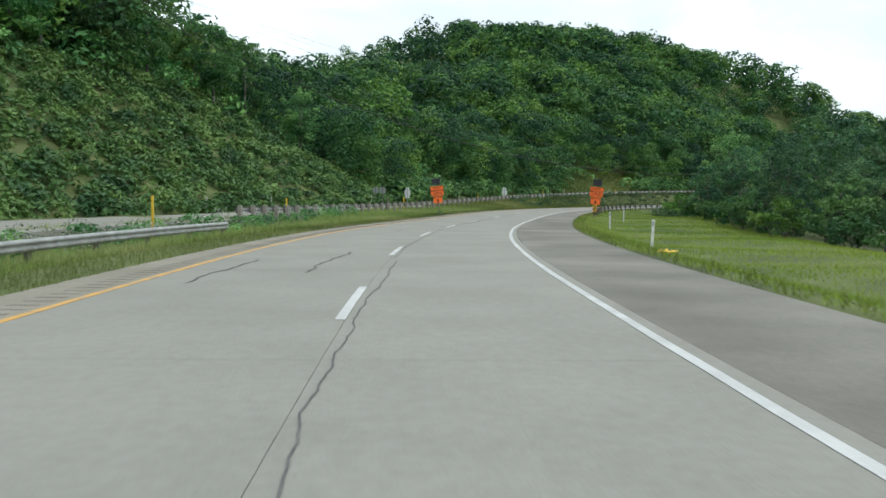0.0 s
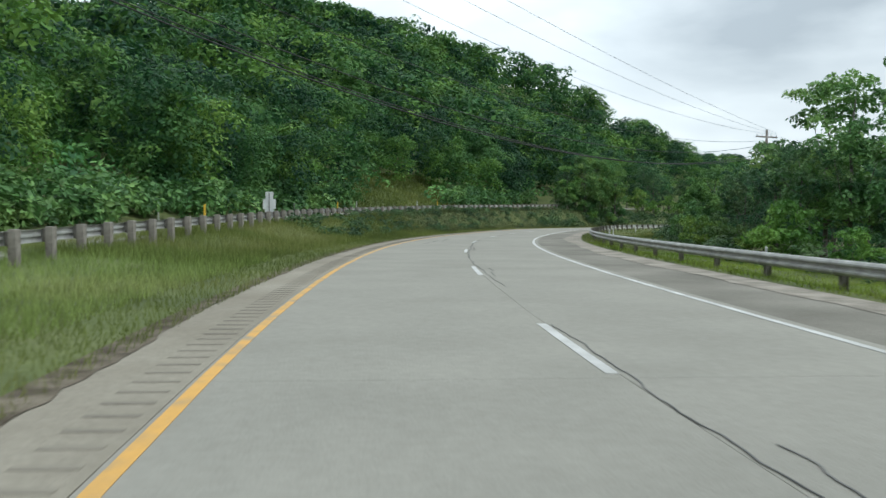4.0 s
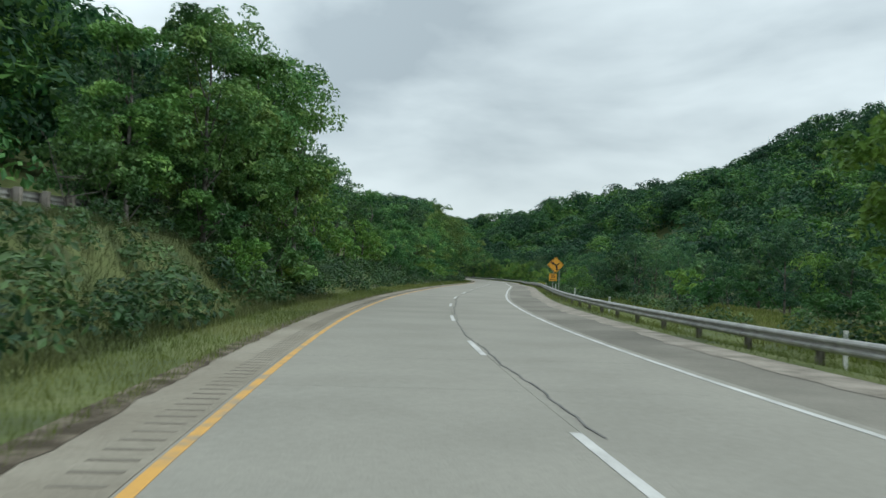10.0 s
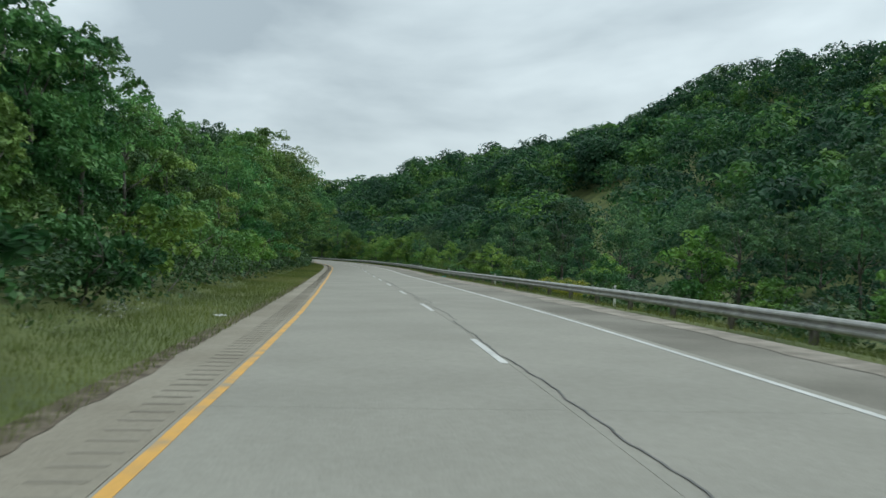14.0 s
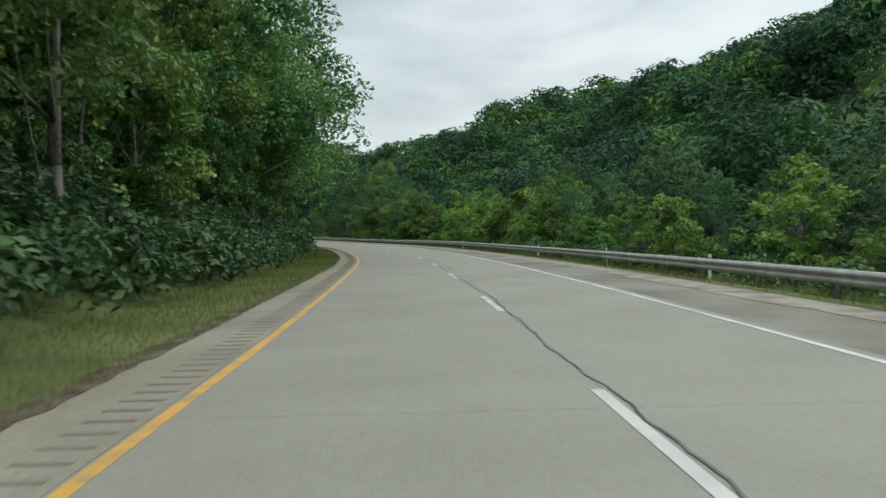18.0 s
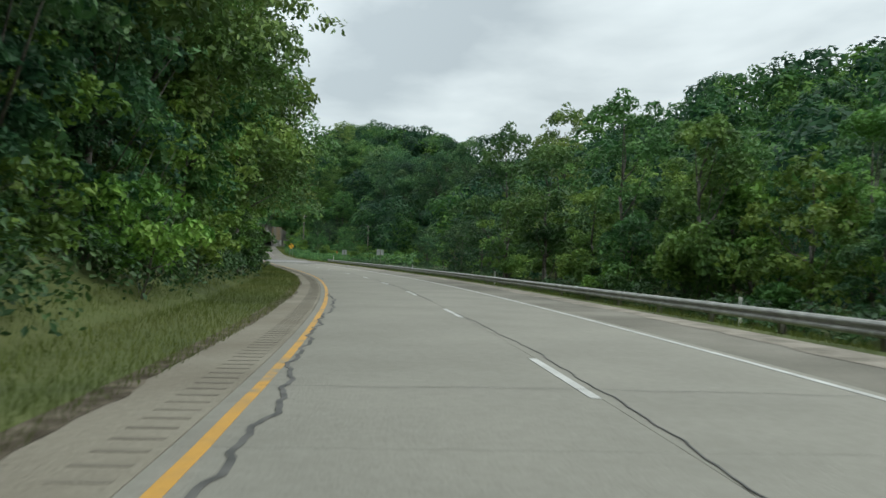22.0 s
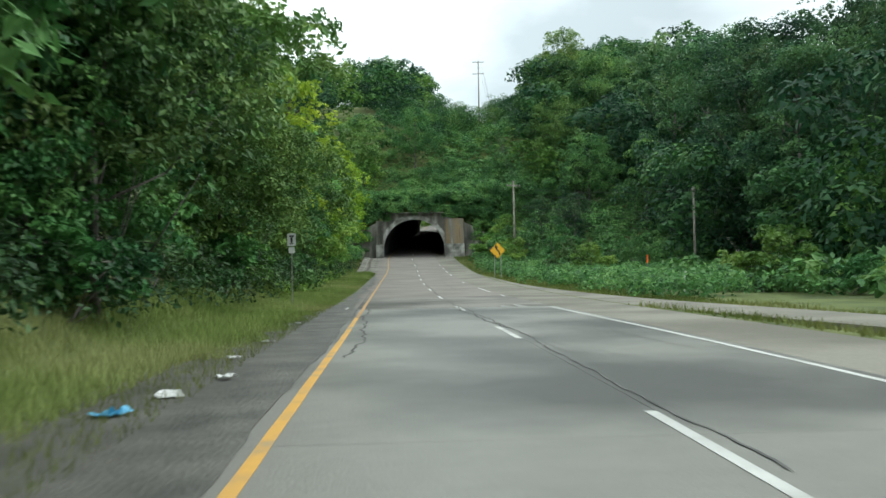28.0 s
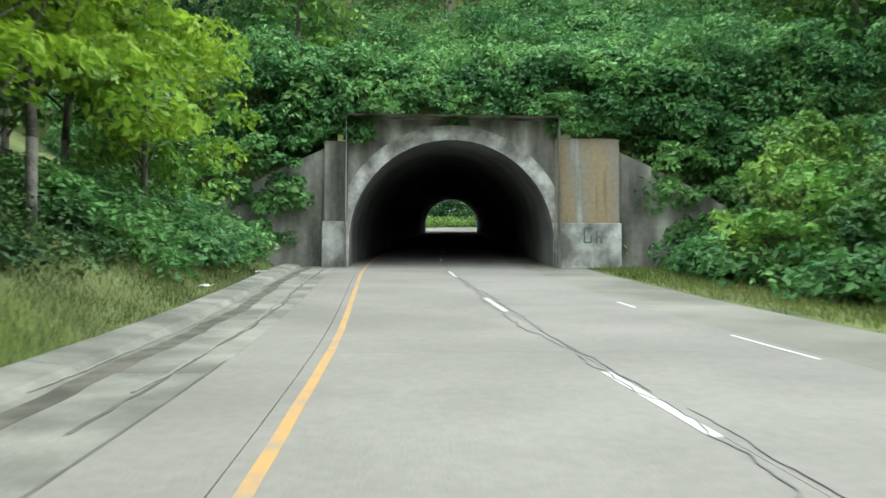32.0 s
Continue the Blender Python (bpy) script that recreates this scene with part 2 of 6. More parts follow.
# darkened copy of the leaf colours: the shade under the trees is painted in
M["under"] = material("undergrowth_leaves_painted_shade", [(0.019, 0.055, 0.022), (0.046, 0.104, 0.034), (0.099, 0.168, 0.055)], 0.5, 0.5, 3, isl_var=0.35, translucent=0.24, spec=0.3)
# pale green leaves, lifted further to paint in the open skylight near the portal
M["creeper"] = material("pale_green_leaves_lifted_for_skylight", [(0.050, 0.140, 0.045), (0.114, 0.255, 0.080), (0.212, 0.385, 0.120)], 0.5, 0.5, 3, isl_var=0.35, translucent=0.38, spec=0.3)
M["grass"] = material("roadside_grass_blades", [(0.085, 0.115, 0.024), (0.14, 0.175, 0.038), (0.21, 0.225, 0.072)], 0.6, 0.12, 5, isl_var=0.3, translucent=0.3, spec=0.3)
M["pale_grass"] = material("pale_trampled_grass", [(0.17, 0.25, 0.06), (0.25, 0.325, 0.095), (0.36, 0.385, 0.16)], 0.65, 0.12, 5, isl_var=0.3, translucent=0.3, spec=0.25)
M["weedy"] = material("tall_olive_weeds", [(0.045, 0.062, 0.022), (0.078, 0.098, 0.036), (0.135, 0.145, 0.06)], 0.65, 0.25, 5, isl_var=0.3, translucent=0.3, spec=0.25)
M["lawn"] = material("mown_grass_blades", [(0.16, 0.25, 0.03), (0.24, 0.33, 0.045), (0.30, 0.36, 0.07)], 0.6, 0.12, 5, isl_var=0.25, translucent=0.3, spec=0.3)
M["flower"] = material("pale_flowering_weed", [(0.10, 0.14, 0.05), (0.42, 0.42, 0.40)], 0.7, 3.0, 3, isl_var=0.3, translucent=0.2)
M["bark"] = material("grey_brown_bark", [(0.07, 0.063, 0.054), (0.18, 0.168, 0.15)], 0.95, 3.0, 6, 0.8, 12)
M["galv"] = material("weathered_galvanised_steel", [(0.27, 0.27, 0.255), (0.43, 0.43, 0.41)], 0.6, 1.5, 6, 0.15, 20, metal=0.3, fine=(7, 0.18))
M["post_steel"] = material("dull_rusty_post_steel", [(0.11, 0.10, 0.085), (0.24, 0.225, 0.20)], 0.8, 4, 5, metal=0.3)

# ---- helpers of this scene ----


def mesh_from(name, verts, faces, mat, smooth=False):
    """A mesh from arrays; faces all of one size."""
    me = bpy.data.meshes.new(name)
    v = np.asarray(verts, np.float32).reshape(-1, 3)
    f = np.asarray(faces, np.int32)
    k = f.shape[1]
    me.vertices.add(len(v))
    me.vertices.foreach_set("co", v.ravel())
    me.loops.add(f.size)
    me.loops.foreach_set("vertex_index", f.ravel())
    me.polygons.add(len(f))
    me.polygons.foreach_set("loop_start", np.arange(0, f.size, k, dtype=np.int32))
    me.polygons.foreach_set("use_smooth", np.full(len(f), smooth))
    me.update(calc_edges=True)
    me.materials.append(mat)
    return me


def hang(name, me, parent=None, m=None, label=""):
    """A mesh object, under a thing where one is given."""
    ob = new(name, me)
    if parent is not None:
        ob.parent = parent
    if m is not None:
        ob.matrix_basis = m
    if label:
        ob["label"] = label
    return ob


def part(name, bm, mat, parent, label="", m=None, smooth=False):
    """Links a bmesh as one mesh object under a thing."""
    me = bpy.data.meshes.new(name)
    if smooth:
        for f in bm.faces:
            f.smooth = True
    bm.to_mesh(me)
    bm.free()
    me.materials.append(mat)
    return hang(name, me, parent, m, label)


def box(bm, x0, x1, y0, y1, z0, z1, bevel=0.0):
    r = bmesh.ops.create_cube(bm, size=1.0, matrix=Matrix.Translation(((x0 + x1) / 2, (y0 + y1) / 2, (z0 + z1) / 2)) @ Matrix.Diagonal((x1 - x0, y1 - y0, z1 - z0, 1)))
    if bevel:
        es = list({e for v in r["verts"] for e in v.link_edges})
        bmesh.ops.bevel(bm, geom=es, offset=bevel, segments=1, affect="EDGES")
    return bm


def tube(bm, p0, p1, r0, r1, seg=8):
    d = Vector(p1) - Vector(p0)
    q = d.to_track_quat("Z", "Y").to_matrix().to_4x4()
    bmesh.ops.create_cone(bm, cap_ends=True, segments=seg, radius1=r0, radius2=r1, depth=d.length,
                          matrix=Matrix.Translation((Vector(p0) + Vector(p1)) / 2) @ q)
    return bm


# ---- road axis: the yellow line, a smooth curve through control points, stations in metres ----
AXIS = np.array([(5.40, -90.04, 0.04), (2.01, -60.15, 0.05), (-1.24, -30.36, 0.05), (-4.38, -0.54, 0.05), (-5.38, 29.50, -0.07), (-2.77, 59.30, -0.30), (2.70, 88.82, -0.29), (11.48, 117.54, -0.36), (24.10, 144.75, -0.47), (39.71, 170.27, -0.54), (58.73, 193.57, -0.75), (79.60, 215.00, -0.79), (102.08, 234.92, -0.78), (124.93, 254.37, -0.88), (147.36, 274.25, -1.11), (169.73, 294.28, -1.37), (191.99, 314.31, -1.48), (213.60, 335.11, -1.62), (233.42, 357.70, -1.62), (251.37, 381.75, -1.62), (267.51, 407.04, -1.50), (281.54, 433.58, -1.26), (294.89, 460.40, -1.02), (308.58, 487.11, -0.79), (322.06, 513.92, -0.69), (335.73, 540.58, -0.18), (349.73, 567.18, 0.92), (363.42, 593.79, 3.16), (379.10, 619.40, 5.56), (394.80, 644.90, 7.97), (410.50, 670.50, 10.37), (426.20, 696.10, 13.10), (441.90, 721.70, 16.00)])


def spline(c, m=30):
    out = []
    for k in range(len(c) - 1):
        p0, p1, p2, p3 = c[max(k - 1, 0)], c[k], c[k + 1], c[min(k + 2, len(c) - 1)]
        for w in np.arange(m) / m:
            out.append(0.5 * (2 * p1 + (p2 - p0) * w + (2 * p0 - 5 * p1 + 4 * p2 - p3) * w * w + (3 * p1 - p0 - 3 * p2 + p3) * w ** 3))
    out.append(c[-1])
    return np.array(out)


AX = spline(AXIS)
AS = np.r_[0, np.cumsum(np.hypot(*np.diff(AX[:, :2], axis=0).T))] - 90.0
S_END = float(AS[-1])
_tg = np.gradient(AX[:, :2], axis=0)
_tg /= np.hypot(_tg[:, 0], _tg[:, 1])[:, None]


def on_axis(s):
    """Centre x, y, z and heading at stations s."""
    s = np.asarray(s, float)
    x, y, z = (np.interp(s, AS, AX[:, c]) for c in range(3))
    tx, ty = np.interp(s, AS, _tg[:, 0]), np.interp(s, AS, _tg[:, 1])
    n = np.hypot(tx, ty)
    over0, over1 = np.minimum(s - AS[0], 0), np.maximum(s - AS[-1], 0)
    return x + tx / n * (over0 + over1), y + ty / n * (over0 + over1), z, tx / n, ty / n


def place(s, o, dz=0.0):
    """World points at station s, o metres right of the yellow line, dz over the pavement."""
    x, y, z, tx, ty = on_axis(s)
    return np.stack(np.broadcast_arrays(x + ty * o, y - tx * o, z + dz), -1)


def pose_at(s, o, dz=0.0, turn=0.0):
    """A pose at a station with local y along the road ahead and x to its right."""
    x, y, z, tx, ty = on_axis(s)
    p = place(s, o, dz)
    return pose(float(p[0]), float(p[1]), float(p[2]), 0, 0, math.degrees(math.atan2(-float(tx), float(ty))) + turn)


def station(xy):
    """Nearest station and signed offset of world points."""
    xy = np.asarray(xy, float).reshape(-1, 2)
    s, o = np.empty(len(xy)), np.empty(len(xy))
    c = AX[::3]
    for k in range(0, len(xy), 4000):
        q = xy[k:k + 4000]
        i = np.argmin((q[:, None, 0] - c[None, :, 0]) ** 2 + (q[:, None, 1] - c[None, :, 1]) ** 2, 1) * 3
        d = q - AX[i, :2]
        s[k:k + 4000] = AS[i] + (d * _tg[i]).sum(1) * ((np.abs(d).sum(1) < 40) | (i == 0) | (i >= len(AX) - 3))
        o[k:k + 4000] = d[:, 0] * _tg[i, 1] - d[:, 1] * _tg[i, 0]
    return s, o


def ribbon(s0, s1, o0, o1, z0=0.0, thick=0.02, step=2.0, wig=None):
    """A thin slab along the road between two offsets: verts and quads."""
    n = max(2, int(math.ceil((s1 - s0) / step)) + 1)
    s = np.linspace(s0, s1, n)
    a, b = (o0, o1) if wig is None else (o0 + wig(s), o1 + wig(s))
    v = np.concatenate([place(s, a, z0), place(s, b, z0), place(s, b, z0 - thick), place(s, a, z0 - thick)])
    i = np.arange(n - 1)
    f = [np.stack([i + p * n, i + q * n, i + 1 + q * n, i + 1 + p * n], 1) for p, q in ((0, 1), (1, 2), (3, 0))]
    f.append(np.array([[0, 3 * n, 2 * n, n], [n - 1, 2 * n - 1, 3 * n - 1, 4 * n - 1]]))
    return v, np.concatenate(f)


def smooth01(a, b, x):
    t = np.clip((np.asarray(x, float) - a) / (b - a), 0, 1)
    return t * t * (3 - 2 * t)




def ramp_edge(s):
    """Outer edge of the ramp, which widens the pavement until it has merged."""
    return 10.4 + 0.0011 * (665 - np.minimum(s, 665)) ** 2 - 0.69 * smooth01(662, 678, s)


PORTAL, PORTAL_FAR, BORE_MID, BORE_HALF = 717.0, 833.0, 3.9, 4.55
LEFT_EDGE, RIGHT_EDGE = -1.15, 9.7


def opposite_level(s):
    return 0.1 + 0.0215 * np.clip(np.asarray(s, float) - 88, 0, 150)


def wave(x, y, k, a):
    return a * (np.sin(x * k + 1.3 * np.sin(y * k * 0.7)) + np.sin(y * k * 1.3 + 0.8 * np.sin(x * k * 0.9 + 2)))


def relief(s, o, x, y):
    """Height of the ground over the pavement level at a station and offset."""
    s, o = np.asarray(s, float), np.asarray(o, float)
    l = np.maximum(LEFT_EDGE - o, 0)
    r = np.maximum(o - RIGHT_EDGE, 0)
    # left: verge, opposite roadway on a shelf, hill
    a = opposite_level(s) * smooth01(2.2, 6.0, l) + np.minimum((0.28 + 0.12 * smooth01(110, 190, s)) * np.maximum(l - 17, 0) + 0.25 * np.maximum(l - 40, 0) * smooth01(320, 370, s), 10 + 8 * smooth01(100, 180, s) + 32 * smooth01(203, 272, s))
    b = np.minimum((0.34 + 0.16 * smooth01(345, 375, s)) * np.maximum(l - 2.6, 0) - 0.11 * np.clip(l - 2.6, 0, 35) * smooth01(290, 320, s) * (1 - smooth01(385, 410, s)) + 0.3 * np.maximum(l - 55, 0) * (1 - smooth01(330, 370, s)), 40 + 0.20 * np.clip(l - 70, 0, 90) * (1 - smooth01(420, 520, s)))
    b = b + 0.12 * np.clip(l - 2.6, 0, 8) * smooth01(372, 384, s) * (1 - smooth01(436, 450, s))
    b = b * (1 - 0.4 * smooth01(14, 24, l) * smooth01(395, 430, s) * (1 - smooth01(450, 490, s)))
    a = a + 0.52 * np.clip(l - 16.8, 0, 16) * smooth01(5, 28, s) * (1 - smooth01(84, 122, s))
    a = a - 0.5 * smooth01(1.5, 3.5, l) * (1 - smooth01(5.5, 9, l)) * (1 - smooth01(36, 60, s))
    b = b + 6.5 * smooth01(66, 92, l) * smooth01(312, 334, s) * (1 - smooth01(410, 450, s))
    ml = smooth01(205, 270, s)
    b = b - 0.17 * smooth01(682, 685, s) * (1 - smooth01(716, 718, s)) * (1 - smooth01(2.1, 2.8, l))
    left = a * (1 - ml) + b * ml
    # right: lawn or verge, creek valley, hill
    flat = smooth01(545, 590, s)
    mead = smooth01(140, 175, s) * (1 - smooth01(262, 292, s))
    dip = (-0.45 * smooth01(0.3, 3, r) - 0.5 * smooth01(3, 8, r) * smooth01(90, 130, s) * (1 - mead) - 2.0 * smooth01(8, 26, r) * (1 - 0.75 * mead)) * (1 - flat) - 0.25 * flat * smooth01(0.2, 2, r)
    hill = ((0.46 + 0.065 * smooth01(455, 500, s) * (1 - smooth01(600, 655, s))) * np.clip(r - 32, 0, 50) + (0.20 + 0.08 * smooth01(455, 495, s) - 0.10 * smooth01(560, 640, s)) * np.clip(r - 82, 0, 130)) * smooth01(300, 430, s) * (1 - 0.12 * smooth01(585, 660, s)) + 0.10 * np.clip(r - 50, 0, 120) * (1 - smooth01(300, 430, s))
    hill = hill + 0.28 * np.clip(r - 168, 0, 45) * smooth01(470, 510, s) * (1 - smooth01(575, 640, s))
    right = dip + hill - 34 * smooth01(703, 765, s) * smooth01(62, 105, r)
    bank = 0.55 * np.clip(r - 4.0, 0, 16) * smooth01(672, 716, s)
    right = np.maximum(right, bank) * smooth01(640, 716, s) + right * (1 - smooth01(640, 716, s))
    h = np.where(o < 4, left, right) + wave(x, y, 0.045, 1.4) * smooth01(25, 60, np.maximum(l, r)) + wave(x, y, 0.5, 0.05) * smooth01(1, 4, np.maximum(l, r))
    # the spur over the tunnel
    over = 8.2 + 17 * smooth01(PORTAL, PORTAL + 34, s) + 4 * smooth01(PORTAL + 30, PORTAL + 60, s)
    over = over - 15 * smooth01(48, 85, r) - 5.5 * np.exp(-((o - 9 - (s - 717) * 0.09) / 11.0) ** 2) * smooth01(PORTAL + 14, PORTAL + 34, s)
    over = np.minimum(over, 8.2 + 0.8 * np.maximum(PORTAL_FAR + 2 - s, 0))
    inside = (s > PORTAL + 1.0) & (s < PORTAL_FAR - 1.0)
    h = np.where(inside, np.maximum(h, over), h)
    beyond = smooth01(PORTAL_FAR, PORTAL_FAR + 4, s)
    far = 0.35 * np.maximum(np.maximum(l, r) - 5, 0)
    return h * (1 - beyond) + np.minimum(far, 40 - 24 * smooth01(20, 60, r)) * beyond


def ground_z(x, y):
    s, o = station(np.stack([np.ravel(x), np.ravel(y)], 1))
    z = on_axis(s)[2]
    return z + relief(s, o, np.ravel(x), np.ravel(y))


# ---- ground ----


def build_ground():
    verts, faces, base = [], [], 0
    # corridor strip in road coordinates
    s = np.unique(np.concatenate([np.arange(-150, PORTAL - 8, 3.0), np.arange(PORTAL - 8, PORTAL + 8, 0.5), np.arange(PORTAL + 8, PORTAL_FAR - 4, 3.0),
                                  np.arange(PORTAL_FAR - 4, PORTAL_FAR + 5, 0.5), np.arange(PORTAL_FAR + 5, S_END + 20, 3.0)]))
    o = np.concatenate([np.arange(-46, -12, 2.0), np.arange(-12, -2.5, 0.6), np.arange(-2.5, -1.1, 0.3), [-1.0, 0, 3.9, 8.0, 9.5, 9.8], np.arange(10.2, 18, 0.6), np.arange(18, 50, 2.0)])
    ss, oo = np.meshgrid(s, o, indexing="ij")
    p = place(ss.ravel(), oo.ravel())
    h = relief(ss.ravel(), oo.ravel(), p[:, 0], p[:, 1])
    inside = (ss.ravel() > PORTAL + 1.0) & (ss.ravel() < PORTAL_FAR - 1.0)
    under = (oo.ravel() > LEFT_EDGE + 0.05) & (oo.ravel() < RIGHT_EDGE - 0.05) & ~inside
    p[:, 2] += np.where(under, -0.3, h)
    n, m = len(s), len(o)
    i, j = np.meshgrid(np.arange(n - 1), np.arange(m - 1), indexing="ij")
    q = np.stack([i * m + j, (i + 1) * m + j, (i + 1) * m + j + 1, i * m + j + 1], -1).reshape(-1, 4)
    step = inside[q].any(1) & ~inside[q].all(1)
    om = oo.ravel()[q].mean(1)
    q = q[~(step & (om > BORE_MID - BORE_HALF - 0.6) & (om < BORE_MID + BORE_HALF + 0.6))]
    verts.append(p)
    faces.append(q[:, ::-1])
    base = len(p)
    # the rest out to the horizon, sunk under the strip
    far = np.array([2200, 1500, 1000, 700, 500, 380, 300, 240, 190, 150, 115, 85, 60, 40, 20.0])
    gx = np.concatenate([-140 - far, np.arange(-140, 640, 7.0), 640 + far[::-1]])
    gy = np.concatenate([-190 - far, np.arange(-190, 960, 7.0), 960 + far[::-1]])
    xx, yy = np.meshgrid(gx, gy, indexing="ij")
    st, of = station(np.stack([xx.ravel(), yy.ravel()], 1))
    z = on_axis(st)[2] + relief(st, of, xx.ravel(), yy.ravel())
    edge = np.minimum(of + 44, 48 - of)
    z = z - 14 * smooth01(-1, 10, edge) * ((st > -145) & (st < S_END + 15))
    inner = (edge > 10) & (st > -140) & (st < S_END + 10)
    n, m = xx.shape
    i, j = np.meshgrid(np.arange(n - 1), np.arange(m - 1), indexing="ij")
    q = np.stack([i * m + j, (i + 1) * m + j, (i + 1) * m + j + 1, i * m + j + 1], -1).reshape(-1, 4)
    q = q[~inner[q].all(1)]
    verts.append(np.stack([xx.ravel(), yy.ravel(), z], 1))
    faces.append(q + base)
    me = mesh_from("ground", np.concatenate(verts), np.concatenate(faces), M["soil"], smooth=True)
    tagged(new("ground", me), "grassy and leaf-littered valley ground rising to wooded hills", "ground", kind="structure")


build_ground()

# ---- road ----
SLAB = 12.2
road = tagged(new("road"), "two-lane light grey concrete highway with cracks and joints", "road", kind="structure")
v, f = ribbon(-150, S_END, LEFT_EDGE - 0.02, RIGHT_EDGE + 0.02, -0.03, 0.25, 3.0)
hang("roadbed", mesh_from("roadbed", v, f, M["joint"]), road)
for k in range(int((S_END + 90) / SLAB)):
    a = -90 + k * SLAB
    for lane, (o0, o1) in enumerate(((-0.10, 3.637), (3.643, 7.05))):
        v, f = ribbon(a + 0.003, a + SLAB - 0.003, o0, o1, 0.0, 0.06, 3.0)
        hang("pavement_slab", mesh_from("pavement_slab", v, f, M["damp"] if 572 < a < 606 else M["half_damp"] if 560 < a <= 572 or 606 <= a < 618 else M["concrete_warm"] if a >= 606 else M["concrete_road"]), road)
for a, b, m in ((-150, 590, "shoulder"), (590, S_END, "concrete_warm")):
    v, f = ribbon(a, b, LEFT_EDGE, -0.115, -0.004, 0.06, 3.0)
    hang("narrow_shoulder", mesh_from("narrow_shoulder", v, f, M[m]), road, label="narrow paved shoulder")
v, f = ribbon(-150, S_END, 7.065, RIGHT_EDGE, -0.006, 0.06, 3.0)
hang("wide_shoulder", mesh_from("wide_shoulder", v, f, M["asphalt_old"]), road, label="weathered asphalt shoulder")


def wear(seed):
    return lambda s: 0.006 * np.sin(s * 0.5 + seed) + 0.004 * np.sin(s * 2.3 + 2 * seed) + (0.12 * smooth01(415, 450, s) if seed == 1 else 0.0)


v, f = ribbon(612, S_END, -0.06, 0.06, 0.006, 0.004, 1.5, wear(1))
hang("yellow_edge_line", mesh_from("yellow_edge_line", v, f, M["paint_worn"]), road, label="faded orange edge line before the tunnel")
v, f = ribbon(-150, 611.9, -0.06, 0.06, 0.006, 0.004, 1.5, wear(1))
hang("yellow_edge_line", mesh_from("yellow_edge_line", v, f, M["paint_yellow"]), road, label="solid worn yellow edge line")
for a, b, w in ((629.5, 631, 0.04), (636, 643.5, 0.05), (655, 657, 0.04), (673, 677.5, 0.06), (682, 686, 0.05), (690, 693, 0.04), (698.5, 700, 0.05)):
    v, f = ribbon(a, b, 6.81 - w, 6.81 + w, 0.006, 0.004, 0.75, wear(2))
    hang("edge_line_remnant", mesh_from("edge_line_remnant", v, f, M["paint_white"]), road, label="worn remnant of the white edge line")
v, f = ribbon(617.6, 619.2, -0.52, -0.43, 0.018, 0.004, 0.6)
hang("edge_line_remnant", mesh_from("edge_line_remnant", v, f, M["paint_white"]), road, label="short worn white dash on the broken shoulder")
v, f = ribbon(-150, 617, 6.75, 6.87, 0.006, 0.004, 1.5, wear(2))
hang("white_edge_line", mesh_from("white_edge_line", v, f, M["paint_white"]), road, label="solid worn white edge line")
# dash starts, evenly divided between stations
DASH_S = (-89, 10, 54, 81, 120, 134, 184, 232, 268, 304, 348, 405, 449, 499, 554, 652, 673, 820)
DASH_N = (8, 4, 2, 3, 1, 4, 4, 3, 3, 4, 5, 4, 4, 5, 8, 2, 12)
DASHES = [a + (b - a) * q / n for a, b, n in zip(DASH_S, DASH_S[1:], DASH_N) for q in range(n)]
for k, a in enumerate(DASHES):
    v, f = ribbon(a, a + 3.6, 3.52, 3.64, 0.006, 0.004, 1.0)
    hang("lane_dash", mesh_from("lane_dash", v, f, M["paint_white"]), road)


def meander(seed, amp):
    g = np.random.default_rng(seed)
    q = g.uniform(0, 6.28, 4)
    return lambda s: amp * (np.sin(s * 0.35 + q[0]) + 0.5 * np.sin(s * 1.1 + q[1]) + 0.35 * np.sin(s * 2.9 + q[2]) + 0.25 * np.sin(s * 6.1 + q[3]) + 0.14 * np.sin(s * 14.3 + q[1]))


def crack_line(s0, s1, o, width, seed, amp=0.05, step=0.16):
    v, f = ribbon(s0, s1, o - width / 2, o + width / 2, 0.009, 0.003, step, meander(seed, amp))
    hang("sealed_crack", mesh_from("sealed_crack", v, f, M["crack"]), road)


g_ = np.random.default_rng(77)
s_ = -20.0
while s_ < 700:
    n_ = g_.uniform(9, 26)
    crack_line(s_, s_ + n_, 3.70 + g_.uniform(-0.02, 0.12), g_.uniform(0.012, 0.032), int(g_.integers(999)))
    if g_.random() < 0.3 and not 180 < s_ < 205:
        crack_line(s_ + n_ * 0.3, s_ + n_ * 0.6, 3.85, 0.015, int(g_.integers(999)), 0.09)
    s_ += n_ + g_.choice([0.3, 1.0, 6.0])
for a, b, o, w in ((14, 19, 0.9, 0.04), (16, 22, 2.4, 0.04), (36, 41, 2.2, 0.03), (118, 124, 1.3, 0.05), (122, 127, 1.6, 0.03), (446, 470, 0.31, 0.06),
                   (470, 486, 0.3, 0.06), (505.5, 509, 0.5, 0.06), (600, 619, 0.42, 0.04), (606, 622, 3.6, 0.05), (640, 660, 5.2, 0.012), (676, 712, 3.5, 0.02)):
    crack_line(a, b, o, w, int(a * 7 + b), 0.1)


def cross_crack(s0, o0, o1, seed, width=0.018):
    g = np.random.default_rng(seed)
    o = np.linspace(o0, o1, 24)
    d = np.cumsum(g.normal(0, 0.035, 24))
    v = np.concatenate([place(s0 + d, o, 0.009), place(s0 + d + width, o, 0.009)])
    i = np.arange(23)
    hang("cross_crack", mesh_from("cross_crack", v, np.stack([i, i + 1, i + 25, i + 24], 1), M["crack"]), road)


